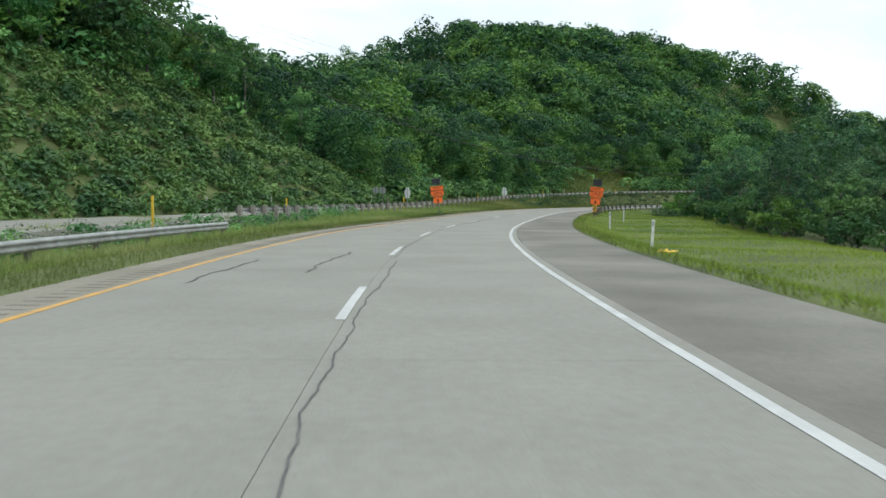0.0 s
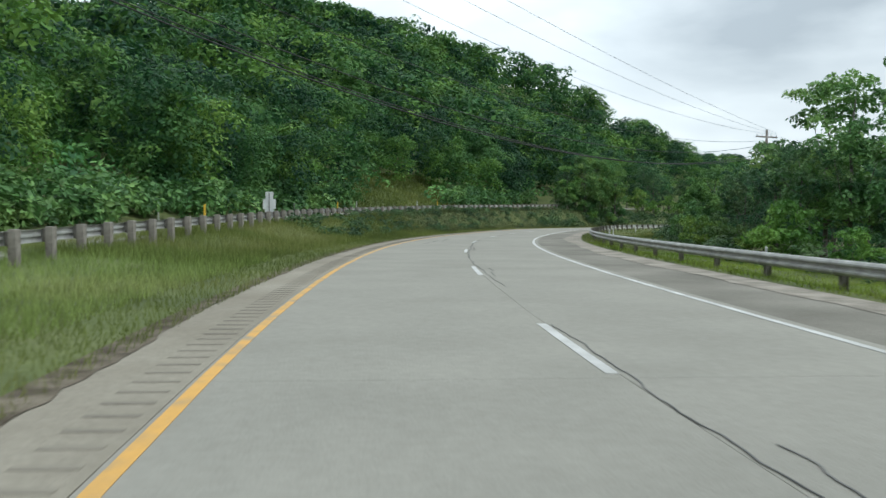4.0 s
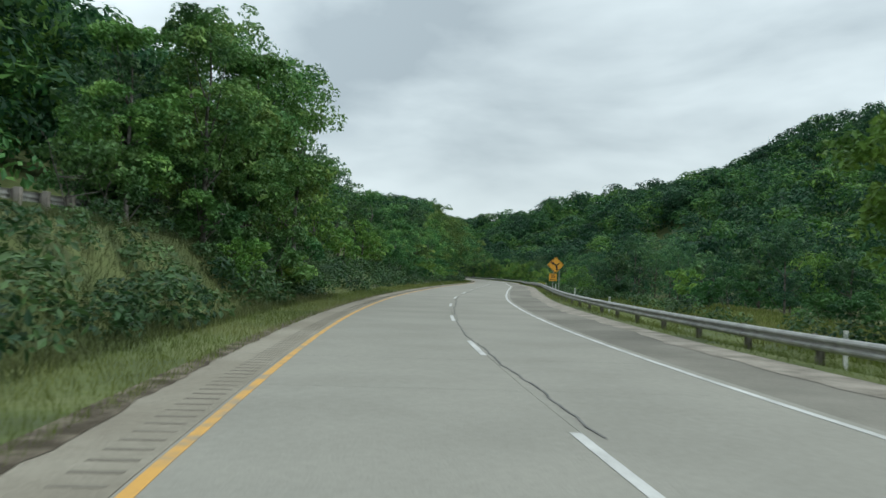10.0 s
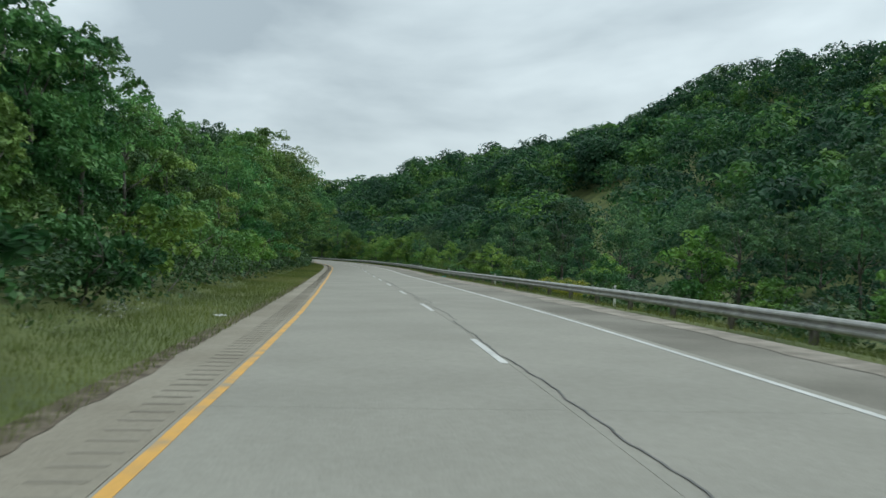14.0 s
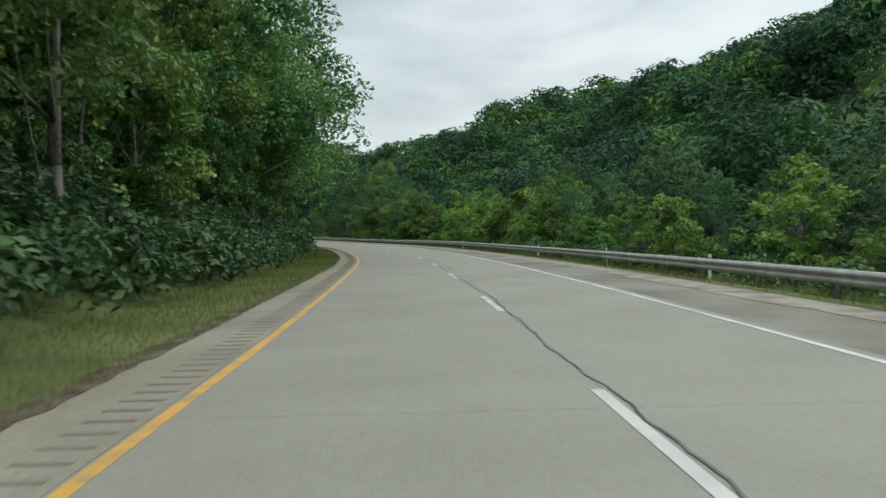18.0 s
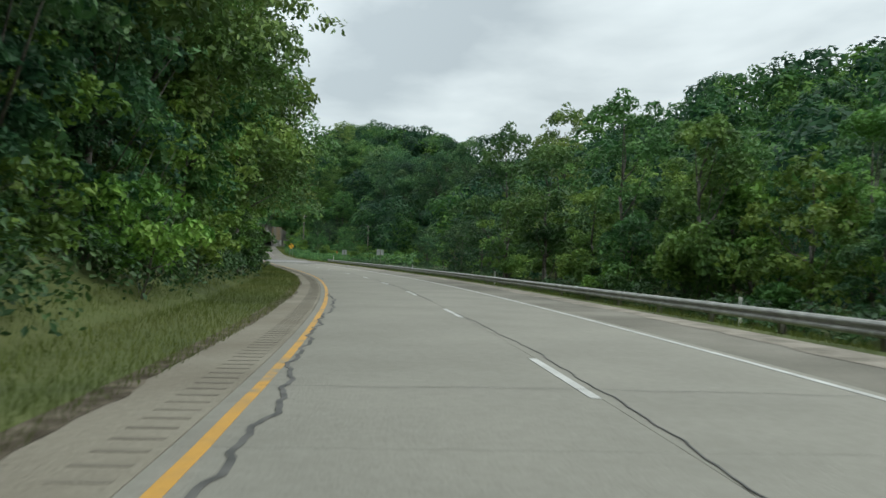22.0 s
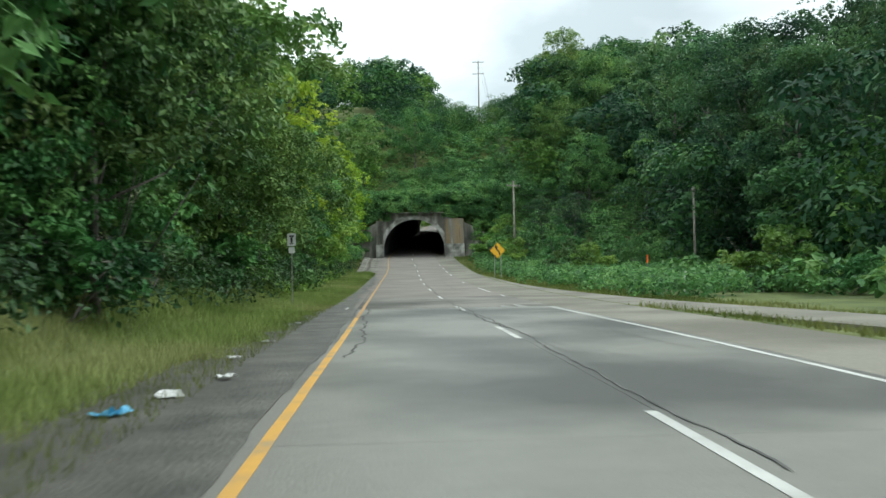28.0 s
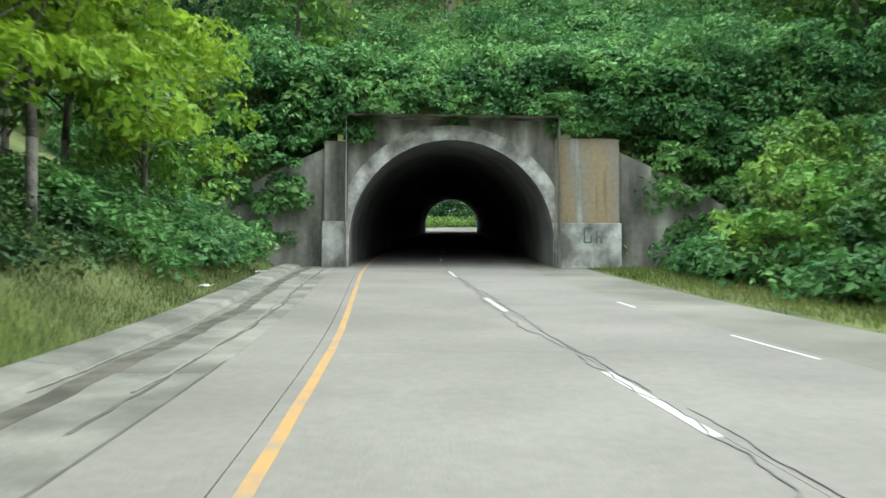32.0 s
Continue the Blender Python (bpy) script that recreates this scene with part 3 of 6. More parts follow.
for k, a in enumerate((16.5, 44, 62, 97, 127, 181, 207, 266.5, 331, 399, 462, 512)):
    cross_crack(a, -1.1 if k % 3 == 0 else 0.1, 3.4 if k % 2 else 6.7, 300 + k)

# soil and dead twigs washed up where the verge meets the shoulder
M["dirt"] = material("brown_verge_dirt", [(0.075, 0.062, 0.045), (0.14, 0.118, 0.088), (0.22, 0.19, 0.145)], 0.95, 2.5, 8, 0.6, 20, fine=(15.0, 0.3), spec=0.1)
for k, a in enumerate(range(40, 600, 35)):
    s_ = np.linspace(a, a + 35, 140)
    w_ = 0.16 + 0.22 * smooth01(490, 515, s_) * (1 - smooth01(560, 580, s_))
    v = np.concatenate([place(s_, LEFT_EDGE - 0.28, 0.006), place(s_, LEFT_EDGE - 0.02 + w_ * np.clip(0.55 + 1.6 * (meander(310, 0.2)(s_ * 0.43) + meander(311, 0.17)(s_ * 1.37) + 0.06 * np.sin(s_ * 17.3)), 0.02, 1.3), 0.006)])
    i_ = np.arange(139)
    hang("dirt_strip", mesh_from("dirt_strip", v, np.stack([i_, i_ + 140, i_ + 141, i_ + 1], 1), M["dirt"]), road, label="brown dirt along the pavement edge")
g_ = np.random.default_rng(88)
p_ = place(g_.uniform(20, 600, 5000), LEFT_EDGE + g_.normal(-0.05, 0.16, 5000), 0.012)
a_ = g_.uniform(0, 6.283, 5000)
d_ = np.stack([np.cos(a_), np.sin(a_), 0.15 * g_.random(5000)], 1) * (0.03 + 0.12 * g_.random(5000) ** 3)[:, None]
n_ = np.stack([-np.sin(a_), np.cos(a_), 0 * a_], 1) * 0.006
v = np.stack([p_ - n_, p_ + d_ - n_ * 0.3, p_ + d_ + n_ * 0.3, p_ + n_], 1).reshape(-1, 3)
tagged(new("twigs", mesh_from("twigs", v, np.arange(20000).reshape(-1, 4), M["dirt"])), "dead twigs and leaf scraps along the pavement edge", "twigs", kind="stuff")

# rumble grooves of the left shoulder: flat strips, the grooves' shadow painted as darker colour
vs, fs, n_ = [], [], 0
for k in range(int(592 / 0.42)):
    a = -20 + k * 0.42
    v, f = ribbon(a, a + 0.085, -0.60, -0.20, 0.0015, 0.004, 1.0)
    vs.append(v)
    fs.append(f + n_)
    n_ += len(v)
tagged(new("rumble_strip", mesh_from("rumble_strip", np.concatenate(vs), np.concatenate(fs), M["groove"])), "row of rumble grooves drawn as flat strips in shadow colour", "rumble strip", kind="stuff")

# worn patches near the low point


def patch(name, s0, s1, o0, o1, mat, seed, z=0.0105, label=""):
    g = np.random.default_rng(seed)
    a = np.linspace(0, 2 * np.pi, 41)[:-1]
    r = 1 + 0.18 * np.sin(2 * a + g.uniform(0, 6)) + 0.14 * np.sin(5 * a + g.uniform(0, 6)) + 0.09 * np.sin(9 * a + g.uniform(0, 6))
    p = place((s0 + s1) / 2 + (s1 - s0) / 2 * r * np.cos(a), (o0 + o1) / 2 + (o1 - o0) / 2 * r * np.sin(a), z)
    me = bpy.data.meshes.new(name)
    me.from_pydata([tuple(q) for q in p], [], [tuple(range(40))])
    me.materials.append(mat)
    hang(name, me, road, label=label)

# ---- foliage ----


def sprays(rng, lobes, n):
    """Breaks every lobe of a crown into leafy sprays over its shell, with gaps between them."""
    m = len(lobes) * n
    d = rng.normal(size=(m, 3))
    d /= np.linalg.norm(d, axis=1)[:, None]
    d[:, 2] = np.where(d[:, 2] < -0.3, -d[:, 2], d[:, 2])
    big = np.repeat(lobes, n, 0)
    r = big[:, 3] * rng.uniform(0.24, 0.46, m)
    c = big[:, :3] + d * (big[:, 3] * rng.uniform(0.55, 1.02, m))[:, None] * np.array([1, 1, 0.85])
    return np.column_stack([c, r])


def leaf_cloud(rng, lobes, count, size, up=0.35, flat=0.5, fold=0.25, tri=False, rough=0.42, clumps=0):
    """Folded leaf blades scattered over the shells of many lobes: verts and quads. lobes: rows of x, y, z, r."""
    lobes = np.asarray(lobes, float)
    if clumps:
        lobes = sprays(rng, lobes, clumps)
    w = lobes[:, 3] ** 2
    k = rng.choice(len(lobes), count, p=w / w.sum())
    d = rng.normal(size=(count, 3))
    d /= np.linalg.norm(d, axis=1)[:, None]
    d[:, 2] = np.where(d[:, 2] < -0.45, -d[:, 2], d[:, 2])
    rad = lobes[k, 3] * (0.72 + 0.36 * rng.random(count))
    c = lobes[k, :3] + d * rad[:, None] * np.array([1, 1, 0.82])
    nrm = d * (1 - flat) + np.array([0, 0, up]) + rng.normal(size=(count, 3)) * rough
    nrm /= np.linalg.norm(nrm, axis=1)[:, None]
    t = np.cross(nrm, rng.normal(size=(count, 3)))
    t /= np.linalg.norm(t, axis=1)[:, None] + 1e-9
    b = np.cross(nrm, t)
    sz = size * (0.6 + 0.8 * rng.random(count))[:, None]
    wide = 1.0 if tri else 0.52
    tip = t * sz - nrm * sz * fold
    v = np.stack([c - t * sz, c + b * sz * wide, c + tip, c - b * sz * wide], 1).reshape(-1, 3)
    if tri:
        return v.reshape(-1, 4, 3)[:, [0, 1, 2]].reshape(-1, 3), np.arange(count * 3).reshape(-1, 3)
    return v, np.arange(count * 4).reshape(-1, 4)


def crown_lobes(rng, h, low, width, n=16, top=1.0):
    """Lobe centres of an uneven crown between heights low and h."""
    out = []
    for k in range(n):
        u = rng.random()
        z = low + (h - low) * (0.1 + 0.82 * u)
        prof = math.sin(math.pi * min(0.98, 0.18 + 0.72 * u)) ** 0.7
        a = rng.random() * 6.283
        q = width * prof * (0.35 + 0.5 * rng.random())
        r = width * (0.30 + 0.22 * rng.random()) * (0.75 + 0.4 * (1 - u))
        out.append((q * math.cos(a), q * math.sin(a), z, r))
    out.append((0, 0, h - width * 0.35, width * 0.38 * top))
    return out


def weld(bm, fresh, old):
    """Ties a new limb to the wood that it grows from."""
    a, b = min(((p, q) for p in fresh for q in old), key=lambda w: (w[0].co - w[1].co).length_squared)
    c = a.link_edges[0].other_vert(a)
    bm.faces.new((a, c, b))


def limb_mesh(rng, h, r, lobes, lean=0.3, trunks=1):
    """A tapered trunk, or several from one root, with limbs that reach into the lobes."""
    bm = bmesh.new()
    wood, stems = [], []

    def grow(p, e, r0, r1, seg, near):
        fresh = bmesh.ops.create_cone(bm, cap_ends=True, segments=seg, radius1=r0, radius2=r1, depth=(e - p).length,
                                      matrix=Matrix.Translation((p + e) / 2) @ (e - p).to_track_quat("Z", "Y").to_matrix().to_4x4())["verts"]
        if near:
            weld(bm, fresh, near)
        wood.extend(fresh)
        return fresh

    for q in range(trunks):
        ang = rng.random() * 6.283
        x0, y0 = (0.0, 0.0) if trunks == 1 else (0.45 * math.cos(ang), 0.45 * math.sin(ang))
        pts = [Vector((0.0, 0.0, -0.5))]
        for k in range(1, 6):
            pts.append(Vector((x0 + rng.normal() * lean * 0.3 * k / 3 + (x0 * k * 0.5), y0 + rng.normal() * lean * 0.3 * k / 3 + (y0 * k * 0.5), h * 0.86 * k / 5)))
        rr = r / math.sqrt(trunks)
        last = wood[:14]
        for k in range(5):
            last = grow(pts[k], pts[k + 1], rr * (1 - 0.17 * k), rr * (1 - 0.17 * (k + 1)), 7, last)
            stems.append(last)
    for lx, ly, lz, lr in lobes[:9]:
        s = min(0.8, max(0.12, lz / h - 0.22))
        k = min(4, int(s / 0.86 * 5))
        p = pts[k].lerp(pts[k + 1], 0.4)
        e = Vector((lx, ly, lz))
        mid = p.lerp(e, 0.5) + Vector((0, 0, -0.12 * (e - p).length))
        first = grow(p, mid, r * 0.34, r * 0.2, 5, stems[len(stems) - 5 + k])
        grow(mid, e, r * 0.2, r * 0.06, 5, first)
    return bm


def dome_lobes(rng, n=15, w=0.34):
    """Lobes over a rounded head of foliage on a unit-high tree, with a few lower skirts."""
    out = []
    for k in range(n):
        u = 0.12 + 0.88 * ((k + rng.random()) / n)
        el = math.asin(min(1, u)) if k > 3 else -0.3 - 0.5 * rng.random()
        a = k * 2.4 + rng.random() * 0.9
        q = w * rng.uniform(0.72, 1.0)
        out.append((q * math.cos(el) * math.cos(a), q * math.cos(el) * math.sin(a), 0.56 + 0.36 * math.sin(el) * rng.uniform(0.85, 1.1), w * rng.uniform(0.30, 0.46)))
    out.append((0, 0, 0.5, w * 0.75))
    out += [(0.3 * w * math.cos(a), 0.3 * w * math.sin(a), 0.2, w * 0.42) for a in (0.5, 2.6, 4.7)]
    return out




def tree_kind(seed, h, low, width, leaves, size, mat, trunk_r, name, label, trunks=1, nl=16, tri=False, clumps=8, dome=False):
    """One tree, kept as the pattern for its copies."""
    rng = np.random.default_rng(seed)
    if dome:
        lobes = [(x * width * 2.9, y * width * 2.9, z * h, r * width * 2.5) for x, y, z, r in dome_lobes(rng, nl)]
        lobes += [(x * 0.6, y * 0.6, z * 0.8, r) for x, y, z, r in lobes[::3]]
    else:
        lobes = crown_lobes(rng, h, low, width, nl)
    ob = tagged(new(name), label, name.replace("_", " ") if name == "bush" else "tree")
    part("trunk", limb_mesh(rng, h, trunk_r, lobes, trunks=trunks), M["bark"], ob, smooth=True)
    v, f = leaf_cloud(rng, lobes, leaves, size, tri=tri, clumps=clumps)
    v[:, 2] = np.maximum(v[:, 2], 0.02)
    hang("crown", mesh_from("crown", v, f, mat), ob)
    ob["height_m"] = float(h)
    return ob


EDGE = [tree_kind(10 + k, h, 0.6, w, 8200, 0.130, M["leaf_warm"] if k % 2 else M["leaf"], 0.16, "roadside_tree", "leafy broadleaf tree with foliage down to the ground", nl=20)
        for k, (h, w) in enumerate(((10.0, 3.3), (8.5, 3.0), (12.0, 3.6), (7.0, 2.8)))]
BACK = [tree_kind(20 + k, h, 0.6, w, 5200, 0.145, M["leaf_valley"], 0.16, "valley_tree", "bushy green tree on the valley side", nl=20, tri=True, clumps=6, dome=k % 2 == 0)
        for k, (h, w) in enumerate(((10.0, 3.3), (8.5, 3.0), (12.0, 3.6), (7.0, 2.8)))]
MID = [tree_kind(30 + k, h, 1.2, w, 3600, 0.20, M["leaf_valley"], 0.18, "woodland_tree", "broadleaf tree in full summer leaf", nl=26, tri=True, clumps=5, dome=k % 2 == 1)
       for k, (h, w) in enumerate(((12.0, 3.8), (14.0, 4.2), (10.0, 3.4), (15.0, 4.0)))]
BUSH = [tree_kind(50 + k, h, 0.1, w, 2600, 0.095, m, 0.05, "bush", lab, trunks=3, nl=10)
        for k, (h, w, m, lab) in enumerate(((2.6, 1.7, M["leaf_bright"], "light green roadside bush"), (1.9, 1.5, M["leaf"], "dark green roadside shrub"),
                                            (3.4, 1.9, M["leaf"], "tall dense roadside shrub")))]
TALL = [tree_kind(70 + k, h, 1.3, w, 13500, 0.140, M["leaf_warm"] if k != 0 else M["leaf"], 0.2, "tall_roadside_tree", "tall leafy tree leaning over the verge", nl=26)
        for k, (h, w) in enumerate(((15.0, 4.3), (13.0, 4.0), (16.0, 4.6)))]
TALLER = [tree_kind(120 + k, h, 1.3, w, 15000, 0.115, M["leaf_valley"], 0.2, "tall_valley_tree", "tall dark green tree at the foot of the hill", nl=30)
          for k, (h, w) in enumerate(((15.0, 4.3), (16.0, 4.8)))]
LIGHT = [tree_kind(80 + k, h, 0.5, w, 3200, 0.11, M["leaf_bright"], 0.1, "sapling", "bright green young tree by the road", nl=16)
         for k, (h, w) in enumerate(((5.5, 2.2), (4.2, 2.0)))]
SPECIMEN = [tree_kind(90, 8.6, 2.0, 4.2, 20000, 0.14, M["leaf_bright"], 0.22, "lone_tree", "lone spreading tree on the grassy verge", nl=26, dome=True)]
WIDE = [tree_kind(97 + k, h, 2.6, 5.6, 15000, 0.135, M["leaf_warm"] if k else M["leaf"], 0.2, "overhanging_tree", "tall tree reaching over the road edge", nl=30)
        for k, h in enumerate((15.0, 13.5))]
GOLD = [tree_kind(95, 11.0, 2.0, 3.6, 9000, 0.125, M["leaf_gold"], 0.14, "young_tree", "yellow-green young tree arching over the gutter", nl=24)]
USED = set()


def plant(kinds, k, s, o, scale=1.0, turn=0.0, sink=0.1, group=""):
    """Sets a copy of a pattern tree on the ground at a station and offset; the first use takes the pattern itself."""
    ob = kinds[k % len(kinds)]
    p = place(s, o)
    z = float(ground_z(p[0], p[1])[0]) - sink
    m = Matrix.Translation((float(p[0]), float(p[1]), z)) @ Matrix.Rotation(turn, 4, "Z") @ Matrix.Diagonal((scale, scale, scale * (0.92 + 0.16 * ((turn * 7) % 1)), 1))
    if ob.name not in USED:
        USED.add(ob.name)
        ob.matrix_basis = m
        return ob
    c = copy_thing(ob, m)
    c.matrix_basis = m
    return c


rng = np.random.default_rng(5)


def row(kinds, s0, s1, gap, o0, o1, scale=(0.85, 1.15), jitter=0.4):
    s = s0
    while s < s1:
        plant(kinds, int(rng.integers(0, 97)), s + rng.normal() * gap * jitter * 0.4, rng.uniform(o0, o1), rng.uniform(*scale), rng.random() * 6.283)
        s += gap * (1 + jitter * rng.normal() * 0.5)


# wall of trees along the left verge
row(EDGE, 283, 302, 4.4, -8.4, -6.6, (0.40, 0.58))
row(EDGE, 302, 336, 4.2, -8.6, -6.6, (0.55, 0.72))
for k, (s_, o_, q) in enumerate(((307, -9.4, 0.98), (311, -8.6, 0.74), (315, -10.0, 0.74), (320, -8.8, 0.64), (326, -9.2, 0.72), (333, -8.8, 0.76), (303, -11.5, 0.9))):
    plant(EDGE, 0, s_, o_, q, k * 1.9)
row(EDGE, 335, 352, 4.4, -8.2, -6.2, (0.5, 0.7))
row(EDGE, 352, 380, 4.4, -8.2, -6.2, (0.7, 0.95))
row(TALL, 352, 380, 6.0, -8.2, -6.4, (0.58, 0.72))
row(TALL, 378, 394, 6.0, -9.4, -7.6, (0.62, 0.74))
row(TALL, 396, 445, 6.0, -9.4, -7.6, (0.82, 0.98))
row(TALL, 404, 446, 5.5, -7.6, -6.4, (0.82, 0.98))
row(EDGE, 376, 448, 3.6, -9.6, -7.4, (0.5, 0.75))
row(EDGE, 392, 452, 3.2, -7.4, -6.0, (0.58, 0.82))
row(TALLER, 444, 482, 5.0, -7.8, -6.4, (0.62, 0.82))
row(BACK, 440, 480, 3.8, -7.2, -5.6, (0.7, 1.0))
row(EDGE, 478, 684, 4.3, -7.8, -5.8)
row(EDGE, 478, 655, 5.4, -6.5, -5.5, (0.42, 0.6))
row(TALL, 445, 650, 6.5, -7.8, -6.0, (0.95, 1.18))
plant(TALL, 2, 498, -5.6, 1.12, 1.1)
plant(TALL, 0, 505, -6.0, 1.15, 2.7)
row(TALL, 650, 684, 8.0, -9.5, -7.5, (0.65, 0.85))
row(TALL, 690, 712, 7.0, -13, -11, (0.7, 0.85))
row(MID, 285, 350, 5.5, -16, -11.5, (0.38, 0.56))
row(MID, 350, 386, 5.5, -16, -11.5, (0.5, 0.7))
row(MID, 386, 430, 5.5, -16, -11.5, (0.65, 0.85))
row(MID, 430, 705, 5.5, -16, -11.5)
row(LIGHT, 470, 520, 9.0, -6.0, -5.0)
plant(GOLD, 0, 699, -7.2, 1.15, 0.4)
plant(GOLD, 0, 688, -5.9, 1.1, 2.4)
plant(GOLD, 0, 664, -6.4, 1.2, 0.9)
plant(GOLD, 0, 671, -7.2, 1.25, 3.9)
plant(GOLD, 0, 678, -7.4, 1.2, 1.6)
plant(GOLD, 0, 642, -6.6, 1.25, 2.9)
plant(GOLD, 0, 693.5, -6.0, 0.95, 5.6)
plant(GOLD, 0, 705, -8.6, 1.05, 4.4)
plant(GOLD, 0, 694, -8.6, 1.15, 3.1)
plant(GOLD, 0, 704, -6.0, 0.85, 5.1)
plant(LIGHT, 0, 707, -6.8, 1.2, 2.0)
plant(EDGE, 1, 711, -8.2, 0.8, 2.2)
plant(EDGE, 3, 701, -10.0, 1.1, 0.9)
for k, (a, o, q) in enumerate(((368, -6.0, 0.62), (386, -5.6, 0.9), (420, -6.2, 0.95), (434, -5.9, 1.0), (468, -6.0, 0.95), (487, -5.6, 1.05), (512, -5.0, 1.0), (529, -4.5, 1.08), (547, -6.0, 0.95), (574, -6.4, 0.9), (412, -5.4, 1.0), (502, -4.6, 1.05), (537, -5.6, 1.0), (557, -6.0, 1.0), (576, -4.6, 0.85), (589, -4.6, 0.78), (604, -4.8, 0.64), (618, -5.0, 0.6), (633, -5.2, 0.58))):
    plant(WIDE, k, a, o, q, k * 1.7)
# clump where the opposite roadway leaves
for k, (s_, o_, q) in enumerate(((223, -8.4, 0.80), (226, -6.4, 0.86), (229, -8.0, 0.92), (232, -5.8, 0.9), (235, -7.4, 0.88), (239, -6.2, 0.84))):
    plant(TALL, (1, 0, 1, 1, 2, 1)[k], s_, o_, q * (0.66 if k == 4 else 0.8), k * 1.9)
row(MID, 224, 240, 5.0, -13, -9, (0.5, 0.62))
plant(WIDE, 1, 238, -5.0, 0.8, 0.8)
plant(WIDE, 0, 233, -6.6, 0.7, 2.8)
plant(LIGHT, 0, 260, -8.6, 1.15, 0.3)
plant(LIGHT, 1, 264, -9.2, 1.3, 1.3)
row(LIGHT, 268, 292, 7.0, -8.5, -5.5)
plant(TALL, 0, 238, -7.5, 0.74, 1.9)
plant(TALL, 1, 246, -10.0, 0.55, 0.4)
plant(TALL, 0, 253, -10.5, 0.46, 3.4)
row(MID, 240, 262, 5.0, -17, -11, (0.65, 0.85))
row(MID, 262, 290, 5.0, -17, -11, (0.5, 0.7))
# right side
for k, (s_, o_, q) in enumerate(((661, 37, 1.55), (669, 39, 1.7), (676, 42, 1.75), (683, 41, 1.7), (690, 46, 1.75), (697, 42, 1.6), (664, 46, 1.7), (679, 52, 1.8), (648, 50, 1.75), (638, 52, 1.5), (626, 47, 1.4), (655, 46, 1.7))):
    plant(TALLER, k, s_, o_, q, k * 2.3)
row(BACK, 42, 92, 3.4, 22, 27, (0.42, 0.58))
row(BACK, 92, 166, 4.6, 19, 25, (0.5, 0.66))
row(MID, 60, 170, 6.0, 26, 34, (0.6, 0.8))
plant(SPECIMEN, 0, 216, 19.6, 1.0, 0.5)
for k, (s_, o_, q) in enumerate(((104, -29, 0.9), (98, -33, 1.1), (90, -32, 1.0), (83, -35, 1.15), (75, -34, 1.05), (66, -36, 1.15), (57, -35, 1.05), (94, -37, 1.1), (48, -37, 1.1))):
    plant(EDGE, (0, 2, 0, 2, 0, 2, 0, 3, 1)[k], s_, o_, q * (0.85 if k % 2 and k < 6 else 1.0), k * 1.3)
plant(LIGHT, 0, 36, -18.0, 0.8, 0.6)
plant(LIGHT, 1, 33, -19.5, 0.9, 2.6)
for k, (s_, o_, q) in enumerate(((103, 24.5, 0.78), (109, 22.5, 0.95), (116, 21.5, 0.92), (123, 22.5, 1.0))):
    plant(EDGE, 0, s_, o_, q, k * 1.4)
plant(EDGE, 0, 164, 21.0, 0.78, 1.0)
plant(EDGE, 2, 170, 22.5, 0.62, 4.0)
plant(EDGE, 3, 160, 19.5, 0.75, 2.4)
plant(EDGE, 0, 177, 23.5, 0.8, 2.0)
row(BACK, 182, 268, 7.0, 25, 33, (0.45, 0.7))
row(BACK, 268, 500, 5.0, 16.0, 20, (0.35, 0.62))
row(LIGHT, 300, 395, 11.0, 14, 17, (0.5, 0.8))
row(LIGHT, 395, 470, 7.0, 13.5, 16, (0.6, 1.0))
row(LIGHT, 436, 490, 5.0, 15.5, 19.5, (1.0, 1.5))
row(MID, 650, 712, 6.0, 36, 50, (1.1, 1.4))
for k, (s_, o_, q) in enumerate(((684, 46, 1.5), (691, 43, 1.5), (677, 49, 1.5), (698, 47, 1.6), (705, 40, 1.4), (670, 54, 1.6))):
    plant(MID, 3 - k % 2, s_, o_, q * 1.22, k * 1.3)
for k, (s_, o_, q) in enumerate(((716, 33, 0.95), (727, 27, 0.9), (705, 28, 0.75), (741, 29, 0.9), (735, 36, 1.05), (752, 30, 1.1), (724, 46, 1.2), (724, -4, 0.8), (729, 4, 0.7), (695, 33, 0.85))):
    plant(WIDE if k % 3 else TALL, k, s_, o_, q, k * 2.1)
row(EDGE, 486, 524, 4.5, 14.5, 18, (0.8, 1.08))
plant(TALL, 2, 523, 22, 0.94, 0.7)
plant(MID, 0, 558, 26, 0.9, 2.2)
row(TALL, 482, 511, 6.0, 17, 21, (0.5, 0.62))
row(BACK, 526, 556, 5.0, 15, 19, (0.4, 0.6))
row(MID, 270, 556, 6.5, 22, 29, (0.45, 0.75))
row(LIGHT, 560, 612, 9.0, 24, 32, (0.5, 0.8))
row(BACK, 596, 712, 6.0, 36, 46, (0.7, 1.0))
row(BACK, 690, 715, 5.0, 20, 30, (0.5, 0.8))
row(BUSH, 690, 714, 2.6, 13.6, 18.5, (1.0, 1.7))
row(BUSH, 664, 692, 4.5, 17, 26, (0.9, 1.5))
row(BUSH[:1], 660, 682, 3.6, -5.7, -4.9, (0.9, 1.3))
row(LIGHT, 656, 684, 3.6, -5.9, -5.0, (1.0, 1.5))
row(GOLD, 659, 684, 8.0, -6.2, -5.4, (0.55, 0.8))
row(BUSH, 286, 372, 8, -5.4, -4.6)
row(BUSH, 446, 660, 7, -5.6, -4.4)
row(BUSH[1:], 546, 594, 2.6, -4.2, -3.5, (0.9, 1.3))
row(EDGE, 548, 592, 4.0, -5.0, -4.4, (0.4, 0.52))
